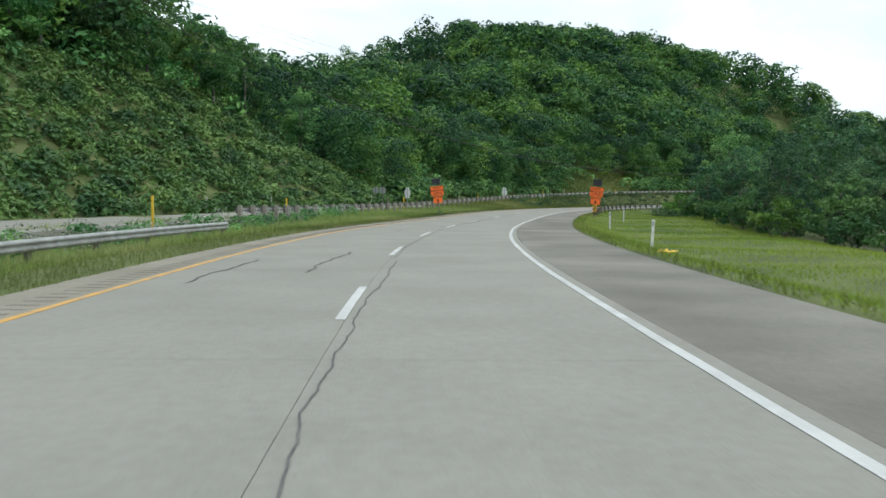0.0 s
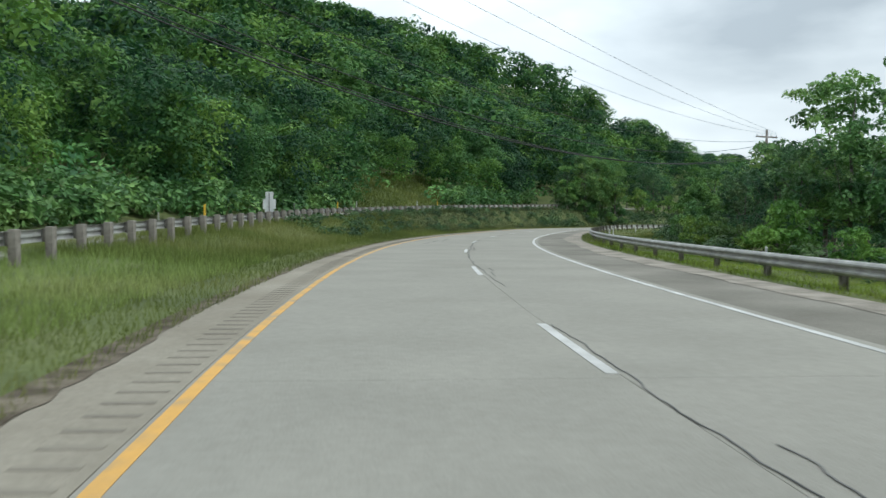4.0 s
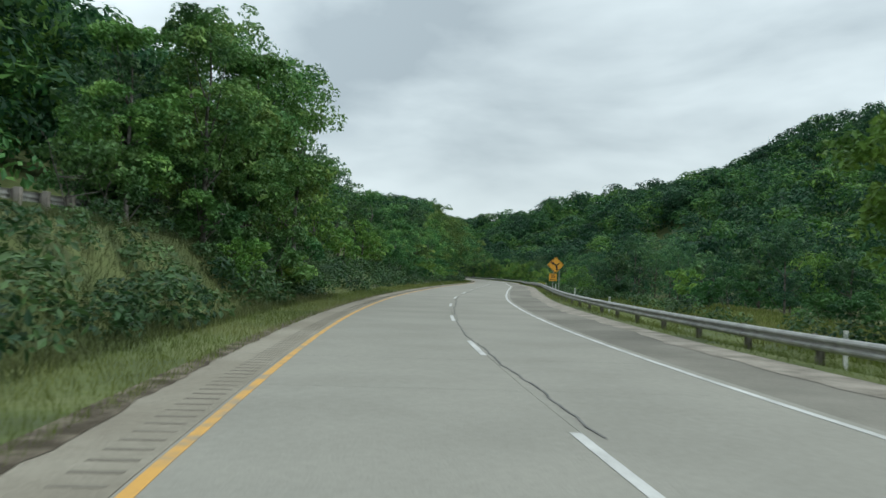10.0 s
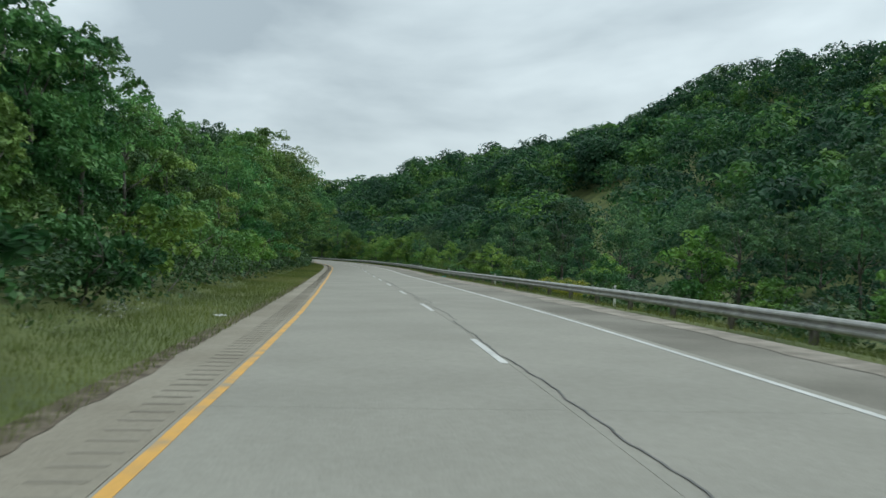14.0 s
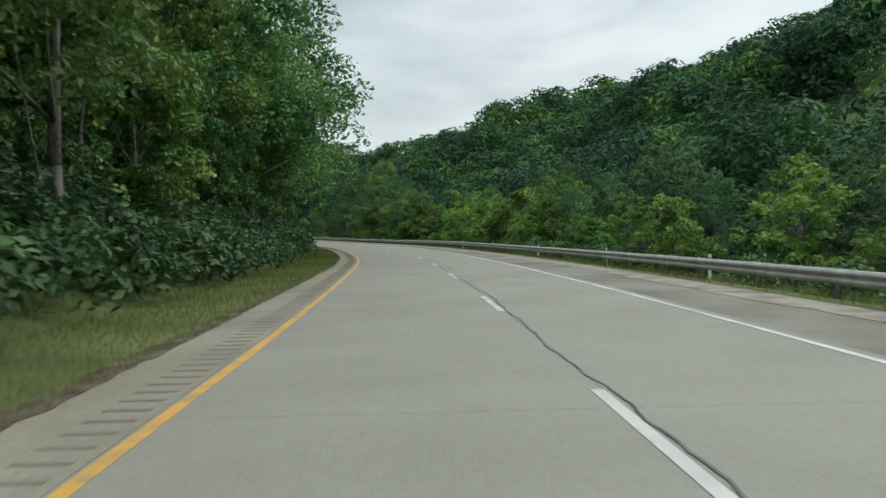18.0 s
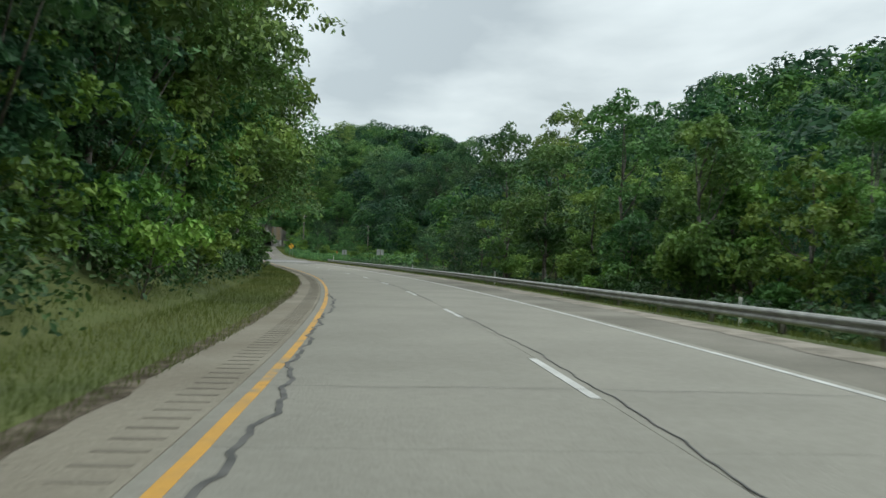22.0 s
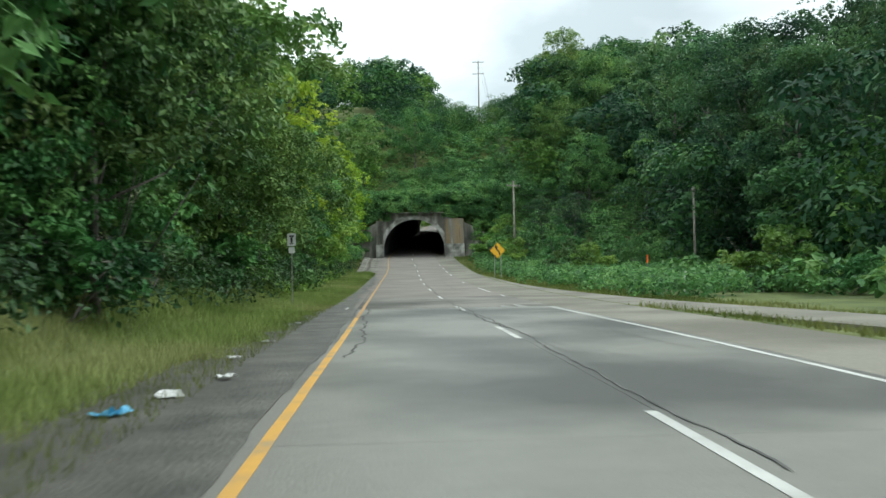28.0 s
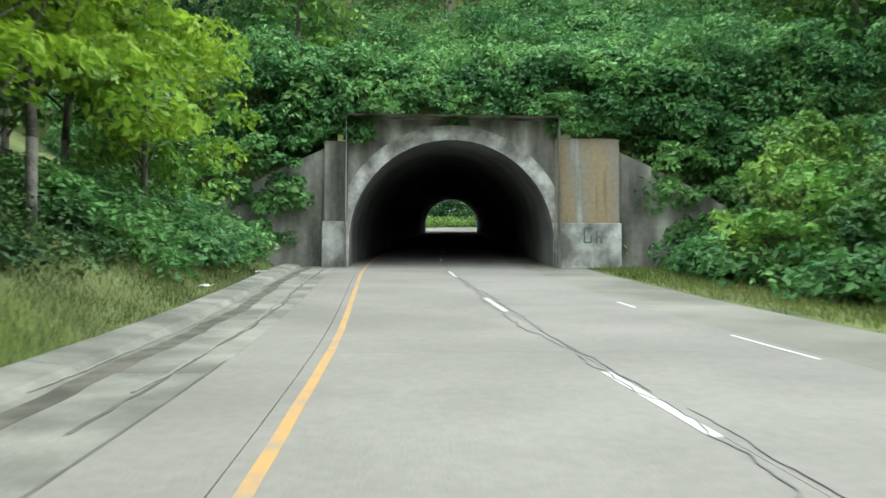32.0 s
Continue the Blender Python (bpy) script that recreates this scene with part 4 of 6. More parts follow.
row(EDGE, 518, 546, 4.0, -4.6, -3.9, (0.34, 0.46))
row(BUSH, 44, 96, 3.5, 20.5, 23.5, (0.7, 1.2))
row(BUSH, 100, 160, 5, 16.5, 19, (0.6, 1.1))
row(BUSH, 185, 265, 8, 20, 26)
row(BUSH, 270, 500, 7, 13.2, 15.5, (0.5, 0.9))
row(BUSH, 560, 640, 7, 22, 30)
plant(BUSH, 1, 74.3, -1.9, 0.2, 0.5)
plant(BUSH, 0, 634, 22.6, 1.5, 0.9)
row(BUSH, 224, 245, 5, -7, -3.8, (0.5, 0.9))
row(BUSH[1:], 221, 242, 2.2, -10.0, -4.6, (0.8, 1.25))
row(EDGE, 225, 240, 4.0, -10.5, -7.5, (0.35, 0.5))


def scatter(n, s0, s1, o0, o1, seed, keep=None):
    g = np.random.default_rng(seed)
    s, o = g.uniform(s0, s1, n), g.uniform(o0, o1, n)
    if keep is not None:
        k = keep(s, o)
        s, o = s[k], o[k]
    return s, o


def crown_core(g, width):
    """The leafy inner mass of a far crown, lumpy and a little smaller than its shell of leaves."""
    n, m = 9, 6
    a, e = np.meshgrid(np.arange(n) * 2 * np.pi / n, np.linspace(-0.9, 1.5, m), indexing="ij")
    q = 1 + g.uniform(-0.2, 0.16, (n, m))
    p = np.stack([width * 0.92 * q * np.cos(e) * np.cos(a), width * 0.92 * q * np.cos(e) * np.sin(a), 0.50 + 0.31 * q * np.sin(e)], -1)
    out = []
    for i in range(n):
        for j in range(m - 1):
            a0, a1, b0, b1 = p[i, j], p[(i + 1) % n, j], p[i, j + 1], p[(i + 1) % n, j + 1]
            out += [a0, a1, b1, a0, b1, b0]
    return np.array(out)


def woods(name, label, s, o, seed, hmin=9, hmax=15, width=0.36, coarse=0, tones=(0.30, 0.30, 0.18, 0.22)):
    """Many far trees as one mass of leaf clumps, finer the nearer they stand to the road."""
    g = np.random.default_rng(seed)
    p = place(s, o)
    z = ground_z(p[:, 0], p[:, 1])
    pats = []
    for leaves, size in ((1300, 0.023), (640, 0.034), (230, 0.050)):
        pats.append([leaf_cloud(g, dome_lobes(g, 15, width), leaves, size, up=0.3, flat=0.05, tri=True, rough=0.14)[0] for k in range(9)])
        if leaves < 200:
            pats[-1] = [np.concatenate([q, crown_core(g, width * 0.8)]) for q in pats[-1]]
    vs, tone = [], []
    for k in range(len(s)):
        h = g.uniform(hmin, hmax)
        a = g.random() * 6.283
        far = abs(o[k] - 4)
        h *= 0.6 + 0.4 * float(smooth01(30, 60, far)) if 320 < s[k] < 415 and o[k] < 0 else 1.0
        h *= 0.66 + 0.34 * float(smooth01(20, 60, far)) if 62 < s[k] < 240 and o[k] < 0 else 1.0
        h *= 0.72 if 255 < s[k] < 305 and -34 < o[k] < 0 else 1.0
        lod = min(2, coarse + (0 if far < 40 else 1 if far < 90 else 2))
        q = pats[lod][k % 9] * np.array([h * g.uniform(0.85, 1.25), h * g.uniform(0.85, 1.25), h])
        c, d = math.cos(a), math.sin(a)
        vs.append(np.stack([q[:, 0] * c - q[:, 1] * d + p[k, 0], q[:, 0] * d + q[:, 1] * c + p[k, 1], q[:, 2] + z[k]], 1))
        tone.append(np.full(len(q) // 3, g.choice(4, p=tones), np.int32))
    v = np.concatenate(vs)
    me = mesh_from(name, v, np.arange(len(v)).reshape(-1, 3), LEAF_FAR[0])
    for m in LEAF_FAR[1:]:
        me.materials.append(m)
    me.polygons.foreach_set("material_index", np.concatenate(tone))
    return tagged(new(name, me), label, "woods", kind="stuff")


# left hill
s_, o_ = scatter(1900, -60, 300, -150, -18.5, 1, lambda s, o: ~((s > 172) & (s < 198) & (o > -25)) & ~((s > 15) & (s < 108) & (o > -33)))
woods("hillside_woods", "dense green summer woods on the hillside", s_, o_, 11)
s_, o_ = scatter(420, 70, 300, -205, -148, 71)
woods("ridge_woods", "distant green woods along the ridge", s_, o_, 72, hmin=6, hmax=10, coarse=2)
s_, o_ = scatter(900, 250, 500, -165, -14, 2, lambda s, o: ((o < -24) | (s > 360)) & ((o > -80) | (s < 430)) & ((o > -45) | (s < 480)))
woods("hillside_woods", "dense green summer woods on the hillside", s_, o_, 12)
# right hill
s_, o_ = scatter(1900, 330, 840, 30, 220, 3, lambda s, o: (s > 400) | (o > 45))
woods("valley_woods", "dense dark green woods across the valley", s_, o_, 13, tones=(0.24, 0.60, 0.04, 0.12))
s_, o_ = scatter(800, 60, 330, 30, 170, 4)
woods("valley_woods", "low green trees in the valley bottom", s_, o_, 14, hmin=5, hmax=9)
s_, o_ = scatter(330, 455, 650, 185, 262, 105)
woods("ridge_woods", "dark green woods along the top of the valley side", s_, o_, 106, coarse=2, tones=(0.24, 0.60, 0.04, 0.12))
s_, o_ = scatter(22, 482, 506, 80, 100, 111)
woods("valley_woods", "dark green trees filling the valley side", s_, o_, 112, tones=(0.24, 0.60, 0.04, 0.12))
# spur above the tunnel
s_, o_ = scatter(800, PORTAL + 3, PORTAL_FAR - 4, -70, 110, 5, lambda s, o: ~((abs(o - 9 - (s - 717) * 0.09) < 12) & (s > 719)))
woods("spur_woods", "woods on the spur above the tunnel", s_, o_, 15, hmin=6, hmax=12, coarse=1)
s_, o_ = scatter(260, PORTAL_FAR + 8, S_END + 60, -40, 60, 6, lambda s, o: (o < -6) | (o > 14) | (s > S_END + 4))
woods("far_side_woods", "sunlit green trees beyond the tunnel", s_, o_, 16, hmin=8, hmax=14, coarse=1)


s_, o_ = scatter(150, PORTAL + 16, PORTAL_FAR - 4, -4, 32, 97, lambda s, o: (abs(o - 9 - (s - 717) * 0.09) < 13))
woods("spur_woods", "low young trees in the gap over the tunnel", s_, o_, 98, hmin=3.5, hmax=6.0, width=0.5)
s_, o_ = scatter(420, PORTAL_FAR + 2, S_END + 120, 30, 210, 99)
woods("far_side_woods", "distant green woods beyond the spur", s_, o_, 100, hmin=7, hmax=12, coarse=2)


# ---- undergrowth and grass ----
def thicket(name, label, s, o, r, leaves, size, seed, mat, height=0.7):
    g = np.random.default_rng(seed)
    p = place(s, o)
    z = ground_z(p[:, 0], p[:, 1])
    lob = np.stack([p[:, 0], p[:, 1], z + r * height * g.uniform(0.4, 1.1, len(s)), r], 1)
    v, f = leaf_cloud(g, lob, leaves, size, up=0.6, flat=0.5)
    return tagged(new(name, mesh_from(name, v, f, mat)), label, "undergrowth", kind="stuff")


def mat_of_vines(name, label, s, o, z, r, leaves, size, seed, mat):
    """Leaf lobes at given heights over the pavement, for creepers on steep faces."""
    p = place(s, o, z)
    v, f = leaf_cloud(np.random.default_rng(seed), np.column_stack([p, r]), leaves, size, up=0.4, flat=0.4)
    return tagged(new(name, mesh_from(name, v, f, mat)), label, "undergrowth", kind="stuff")


def grass(name, label, n, s0, s1, o0, o1, h, w, seed, keep=None, mat=None):
    """Bent blades over a strip of verge, as one mass."""
    g = np.random.default_rng(seed)
    s, o = scatter(n, s0, s1, o0, o1, seed + 1, keep)
    p = place(s, o)
    z = ground_z(p[:, 0], p[:, 1])
    n = len(s)
    a = g.uniform(0, 2 * np.pi, n)
    hh = h * g.uniform(0.45, 1.25, n)
    dx, dy = np.cos(a) * w, np.sin(a) * w
    lean = g.normal(0, 0.35, (n, 2)) * hh[:, None]
    b0 = np.stack([p[:, 0] - dx, p[:, 1] - dy, z - 0.02], 1)
    b1 = np.stack([p[:, 0] + dx, p[:, 1] + dy, z - 0.02], 1)
    t = np.stack([p[:, 0] + lean[:, 0], p[:, 1] + lean[:, 1], z + hh], 1)
    v = np.stack([b0, b1, t], 1).reshape(-1, 3)
    return tagged(new(name, mesh_from(name, v, np.arange(3 * n).reshape(-1, 3), mat or M["grass"])), label, "grass", kind="stuff")


g_ = np.random.default_rng(21)
a_ = np.concatenate([g_.uniform(-16, -3.5, 70), g_.uniform(12.5, 30, 110)])
mat_of_vines("creeper_wall", "dense creepers covering the bank around the portal", PORTAL + g_.uniform(0.0, 2.2, 180), a_, g_.uniform(2.2, 9.5, 180), g_.uniform(0.5, 1.0, 180) * np.where(g_.random(180) < 0.3, 1.9, 1.0), 42000, 0.12, 53, M["creeper"])
a_ = np.concatenate([g_.uniform(-9, -2.6, 60), g_.uniform(13.2, 18, 90)])
mat_of_vines("creeper_curtain", "creepers grown over the wing walls", PORTAL - g_.uniform(0.3, 1.4, 150), a_, 1.0 + g_.uniform(0, 1, 150) * np.where(a_ < 0, 4.5, np.clip(7.5 - (a_ - 13.2) * 0.6, 3, 6)), g_.uniform(0.35, 0.7, 150), 13000, 0.14, 55, M["creeper"])
a_ = g_.uniform(-4, 12.5, 150)
mat_of_vines("creeper_apron", "creepers matted over the shoulders of the headwall", PORTAL + np.concatenate([g_.uniform(-0.5, 0.6, 60), g_.uniform(-0.6, 0.6, 80)]),
             np.concatenate([g_.uniform(-6.5, -1.4, 60), g_.uniform(10.4, 16, 80)]), np.concatenate([g_.uniform(5.6, 8.8, 60), g_.uniform(6.2, 8.8, 80)]), g_.uniform(0.4, 0.8, 140), 16000, 0.13, 62, M["creeper"])
mat_of_vines("creeper_lip", "creepers hanging over the top edge of the headwall", PORTAL - g_.uniform(-0.3, 0.35, 70), g_.uniform(-1.2, 9.4, 70), g_.uniform(6.8, 8.0, 70) - 0.5 * (g_.random(70) > 0.7), g_.uniform(0.25, 0.6, 70), 9000, 0.11, 63, M["creeper"])
q_ = g_.random(120) < 0.45
mat_of_vines("creeper_drape", "creepers trailing down over the upper corners of the headwall", PORTAL - g_.uniform(0.1, 0.5, 120), np.where(q_, g_.uniform(-2.8, 0.2, 120), g_.uniform(8.4, 11.8, 120)),
             np.where(q_, g_.uniform(5.4, 7.3, 120), g_.uniform(5.9, 7.6, 120)), g_.uniform(0.2, 0.45, 120), 12000, 0.10, 64, M["creeper"])
mat_of_vines("creeper_fringe", "leafy creepers spilling over the headwall", PORTAL + g_.uniform(0.3, 2.5, 150), a_, g_.uniform(7.6, 9.6, 150), g_.uniform(0.5, 0.95, 150), 14000, 0.15, 54, M["creeper"])
s_, o_ = scatter(1500, 270, 684, -6.8, -4.1, 31)
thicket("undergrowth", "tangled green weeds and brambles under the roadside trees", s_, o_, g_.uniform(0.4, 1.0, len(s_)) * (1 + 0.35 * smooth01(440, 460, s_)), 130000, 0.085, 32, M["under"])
# the overhanging trees' shade on this bank is carried by the dark leaf colour
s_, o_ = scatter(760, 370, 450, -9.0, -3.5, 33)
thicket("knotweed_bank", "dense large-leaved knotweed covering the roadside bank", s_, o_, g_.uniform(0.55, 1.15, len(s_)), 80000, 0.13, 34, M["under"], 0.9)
s_, o_ = scatter(1250, 628, 716, 10.9, 34, 35, lambda s, o: o > np.where(s < 678, ramp_edge(s) + 1.5 + 0.09 * np.maximum(645 - s, 0), 11.0 + 1.8 * smooth01(700, 708, s)))
thicket("knotweed_field", "field of bright green knotweed beside the ramp", s_, o_, g_.uniform(0.6, 1.1, len(s_)), 76000, 0.145, 36, M["creeper"], 0.7)
s_, o_ = scatter(420, 585, 660, 22, 42, 37)
thicket("knotweed_field", "low green brush on the far side of the ramp", s_, o_, g_.uniform(0.8, 1.5, len(s_)), 16000, 0.3, 38, M["leaf"], 0.7)
s_, o_ = scatter(1100, 95, 585, 12.4, 17, 39, lambda s, o: (s > 265) | (o > 15.5))
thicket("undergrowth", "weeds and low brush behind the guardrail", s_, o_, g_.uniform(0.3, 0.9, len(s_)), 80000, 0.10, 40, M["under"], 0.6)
s_, o_ = scatter(420, 0, 232, -22, -17.3, 56, lambda s, o: ~((s > 166) & (s < 200)) & ~((s > 25) & (s < 110)))
thicket("undergrowth", "thick brush along the far edge of the opposite roadway", s_, o_, g_.uniform(0.9, 1.9, len(s_)), 30000, 0.24, 57, M["leaf"], 0.8)
s_, o_ = scatter(3000, 16, 118, -38, -17.2, 41)
thicket("vine_slope", "steep slope smothered in green vines", s_, o_, g_.uniform(0.4, 1.0, len(s_)), 170000, 0.2, 42, M["leaf"], 0.5)
s_, o_ = scatter(900, -40, 250, -62, -21, 67, lambda s, o: ~((s > 172) & (s < 198) & (o > -25)) & ~((s > 15) & (s < 110) & (o > -32)))
thicket("undergrowth", "leafy brush under the trees on the hillside", s_, o_, g_.uniform(1.2, 2.4, len(s_)), 40000, 0.36, 68, M["leaf"], 0.7)
s_, o_ = scatter(260, 196, 290, -9, -3.2, 43, lambda s, o: (s > 224) | (o > -5.0))
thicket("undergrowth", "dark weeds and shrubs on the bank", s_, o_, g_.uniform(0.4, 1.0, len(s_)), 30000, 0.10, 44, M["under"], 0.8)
mat_of_vines("creeper_crest", "creepers heaped over the middle of the headwall", PORTAL + g_.uniform(0.4, 2.2, 60), g_.uniform(1.5, 8.5, 60), g_.uniform(7.1, 8.9, 60), g_.uniform(0.4, 1.3, 60), 14000, 0.11, 69, M["creeper"])
s_, o_ = scatter(420, PORTAL + 1.5, PORTAL + 14, -12, 22, 45)
thicket("hanging_vines", "vines and creepers hanging over the tunnel headwall", s_, o_, g_.uniform(0.4, 1.0, len(s_)) * np.where(g_.random(len(s_)) < 0.25, 2.2, 1.0), 60000, 0.12, 46, M["creeper"], 0.6)
s_, o_ = scatter(260, 684, 702, -12, -5.4, 78)
thicket("undergrowth", "sparse weeds and leaf litter on the bank above the gutter", s_, o_, g_.uniform(0.2, 0.6, len(s_)) * np.where(o_ < -7, 1.6, 1.0), 26000, 0.085, 79, M["under"], 0.6)
grass("bank_grass", "thin grass and dead stems on the bank above the gutter", 40000, 680, 712, -9.5, -3.55, 0.16, 0.007, 81, mat=M["weedy"])
s_, o_ = scatter(260, 628, 684, -5.8, -4.0, 102)
thicket("roadside_weeds", "pale green leafy weeds behind the long grass", s_, o_, g_.uniform(0.25, 0.6, len(s_)), 32000, 0.085, 103, M["leaf_bright"], 0.8)
s_, o_ = scatter(300, 700, 716.5, -9, -4.2, 47)
thicket("undergrowth", "bright weeds beside the concrete gutter", s_, o_, g_.uniform(0.5, 1.0, len(s_)), 22000, 0.12, 48, M["creeper"], 0.9)
a_ = g_.uniform(14, 36, 130)
mat_of_vines("creeper_wall", "creepers hanging down the steep bank beside the portal", PORTAL + g_.uniform(-0.4, 1.4, 130), a_, g_.uniform(5.0, 10.8, 130), g_.uniform(0.5, 1.2, 130), 30000, 0.13, 101, M["creeper"])
s_, o_ = scatter(360, 717.5, 730, 9, 36, 92)
thicket("undergrowth", "creepers and brambles over the bank beside the portal", s_, o_, g_.uniform(0.6, 1.2, len(s_)), 34000, 0.15, 93, M["creeper"], 0.8)
s_, o_ = scatter(420, 680, 717, 18, 44, 58)
thicket("undergrowth", "dense brush on the bank beside the portal", s_, o_, g_.uniform(0.8, 1.6, len(s_)), 26000, 0.22, 59, M["creeper"], 0.8)
s_, o_ = scatter(700, 719, 778, -2, 27, 85)
thicket("undergrowth", "dense brush and vines on the bank over the tunnel", s_, o_, g_.uniform(0.5, 1.3, len(s_)), 60000, 0.15, 86, M["creeper"], 0.6)
s_, o_ = scatter(300, 733, 790, 4, 28, 60)
thicket("undergrowth", "low brush on the open ridge over the tunnel", s_, o_, g_.uniform(0.6, 1.2, len(s_)), 14000, 0.25, 61, M["leaf_bright"], 0.5)
s_, o_ = scatter(620, PORTAL + 2, PORTAL + 46, 8, 46, 65)
thicket("undergrowth", "tangled brush and creepers on the slope above the portal", s_, o_, g_.uniform(0.8, 1.6, len(s_)), 34000, 0.22, 66, M["creeper"], 0.7)
s_, o_ = scatter(170, 860, 880, -12, 20, 69)
thicket("hedge", "sunlit green hedge beyond the far end of the tunnel", s_, o_, g_.uniform(0.9, 1.7, len(s_)), 12000, 0.25, 70, M["leaf_bright"], 0.9)
s_, o_ = scatter(240, 700, 717, 12.9, 18, 49)
thicket("undergrowth", "leafy weeds against the wing wall", s_, o_, g_.uniform(0.5, 0.9, len(s_)), 14000, 0.16, 50, M["creeper"], 0.8)
s_, o_ = scatter(150, -5, 62, -8.0, -5.5, 73)
thicket("median_weeds", "leafy weeds growing along the median guardrail", s_, o_, g_.uniform(0.25, 0.55, len(s_)), 14000, 0.07, 74, M["leaf"], 0.9)
s_, o_ = scatter(420, 120, 240, -9.2, -3.4, 95)
thicket("median_weeds", "green weeds scattered over the grassy median slope", s_, o_, g_.uniform(0.15, 0.5, len(s_)), 34000, 0.075, 96, M["under"], 0.7)
s_, o_ = scatter(90, 232, 300, -6.5, -3.2, 75)
thicket("white_flower_weeds", "small white-flowering weeds in the verge", s_, o_, g_.uniform(0.15, 0.32, len(s_)), 2600, 0.035, 76, M["flower"], 1.2)
M["goldenrod"] = material("yellow_green_goldenrod", [(0.16, 0.22, 0.02), (0.30, 0.32, 0.03), (0.44, 0.40, 0.04)], 0.6, 2.0, 3, isl_var=0.25, translucent=0.3)
s_, o_ = scatter(26, 316, 324, 10.9, 12.0, 83)
thicket("goldenrod", "yellow-green goldenrod clump behind the guardrail", s_, o_, g_.uniform(0.25, 0.45, len(s_)), 5000, 0.04, 84, M["goldenrod"], 1.6)
s_, o_ = scatter(110, 0, 62, -8.2, -5.6, 51)
thicket("white_flower_weeds", "pale flowering weeds along the median guardrail", s_, o_, g_.uniform(0.25, 0.5, len(s_)), 7000, 0.05, 52, M["flower"], 1.1)


grass("verge_grass", "short green grass along the road edge", 420000, -30, 716, -4.8, -1.08, 0.15, 0.006, 61, lambda s, o: (s < 682.8 - 0.4 * np.sin(o * 9)) | (o < -3.45))
grass("median_grass", "tall weedy grass on the median slope", 90000, 140, 240, -10, -2.8, 0.36, 0.008, 63, mat=M["weedy"])
grass("median_grass", "tall green grass on the median slope", 60000, 96, 150, -10, -2.6, 0.34, 0.008, 109, mat=M["grass"])
grass("median_grass", "light green grass on the median slope", 90000, 0, 100, -10, -2.4, 0.28, 0.008, 107, mat=M["pale_grass"])
grass("verge_grass", "green grass behind the guardrail and shoulder", 100000, -20, 590, 9.75, 14.5, 0.2, 0.010, 65, lambda s, o: (s > 122) | (o < 10.5))
grass("verge_grass", "trampled pale grass at the broken pavement edge", 66000, 600, 682.5, -2.6, -0.85, 0.13, 0.008, 77, lambda s, o: o < -1.2 - 0.35 * (s < 622) + 0.14 * np.sin(s * 1.7) + 0.12 * np.sin(s * 4.3 + 1) + 0.10 * np.sin(s * 11.0), M["pale_grass"])
grass("lawn", "mown bright green grass beside the curve", 150000, -10, 122, 9.8, 25, 0.11, 0.012, 67, mat=M["lawn"])
grass("verge_grass", "tall pale roadside grass near the wet pavement", 110000, 585, 692, -5.6, -2.0, 0.26, 0.008, 75, lambda s, o: (s < 682.6 - 0.4 * np.sin(o * 7)) | (o < -3.45), M["pale_grass"])
grass("verge_grass", "long pale grass at the head of the gutter", 30000, 664, 683.5, -4.2, -1.4, 0.34, 0.008, 91, lambda s, o: s < 681.8 + 0.4 * np.sin(o * 5), M["pale_grass"])
grass("gore_grass", "rough grass between the highway and the ramp", 40000, 575, 716, 9.75, 16, 0.22, 0.022, 69, lambda s, o: (o > ramp_edge(s) + 0.05) | ((o < ramp_edge(s) - 3.12) & (o > 9.75)))
grass("meadow_grass", "grassy clearing on the hillside", 30000, 150, 215, -32, -16, 0.5, 0.05, 71)
grass("meadow_grass", "open grass beside the guardrail", 40000, 160, 275, 14, 26, 0.35, 0.035, 73)

for ob in (*EDGE, *BACK, *MID, *BUSH, *TALL, *LIGHT, *SPECIMEN, *GOLD, *WIDE, *TALLER):
    if ob.name not in USED:
        for c in list(ob.children):
            bpy.data.objects.remove(c)
        bpy.data.objects.remove(ob)

# ---- ramp, gutter, opposite roadway ----
M["orange"] = material("fluorescent_orange_sign_sheet", [(0.90, 0.15, 0.02), (0.98, 0.19, 0.03)], 0.45, 1.5, 3)
M["sign_yellow"] = material("amber_warning_sign_sheet", [(0.72, 0.33, 0.02), (0.80, 0.38, 0.03)], 0.45, 1.5, 4)
M["sign_yellow2"] = material("yellow_warning_sign_sheet", [(0.86, 0.46, 0.02), (0.92, 0.52, 0.03)], 0.45, 1.5, 4)
M["black"] = material("matt_black_lettering", [(0.012, 0.012, 0.012), (0.03, 0.03, 0.03)], 0.6, 5)
M["sign_white"] = material("white_sign_sheet", [(0.62, 0.64, 0.64), (0.75, 0.76, 0.76)], 0.5, 2, 4)
M["sign_back"] = material("bare_aluminium_sign_back", [(0.30, 0.32, 0.32), (0.40, 0.42, 0.42)], 0.55, 2, 5, metal=0.4)
M["plastic_white"] = material("scuffed_white_plastic", [(0.50, 0.50, 0.47), (0.72, 0.72, 0.70)], 0.6, 4, 5)
M["plastic_yellow"] = material("faded_yellow_plastic", [(0.62, 0.38, 0.03), (0.80, 0.52, 0.05)], 0.6, 4, 5)
M["panel"] = material("dark_solar_panel", [(0.02, 0.022, 0.03), (0.045, 0.05, 0.06)], 0.35, 2)
M["pole_wood"] = material("weathered_grey_pole_wood", [(0.16, 0.14, 0.12), (0.30, 0.275, 0.24)], 0.9, 3, 6, 0.4, 18)
M["wire"] = material("black_cable", [(0.015, 0.015, 0.015), (0.03, 0.03, 0.03)], 0.7, 5)
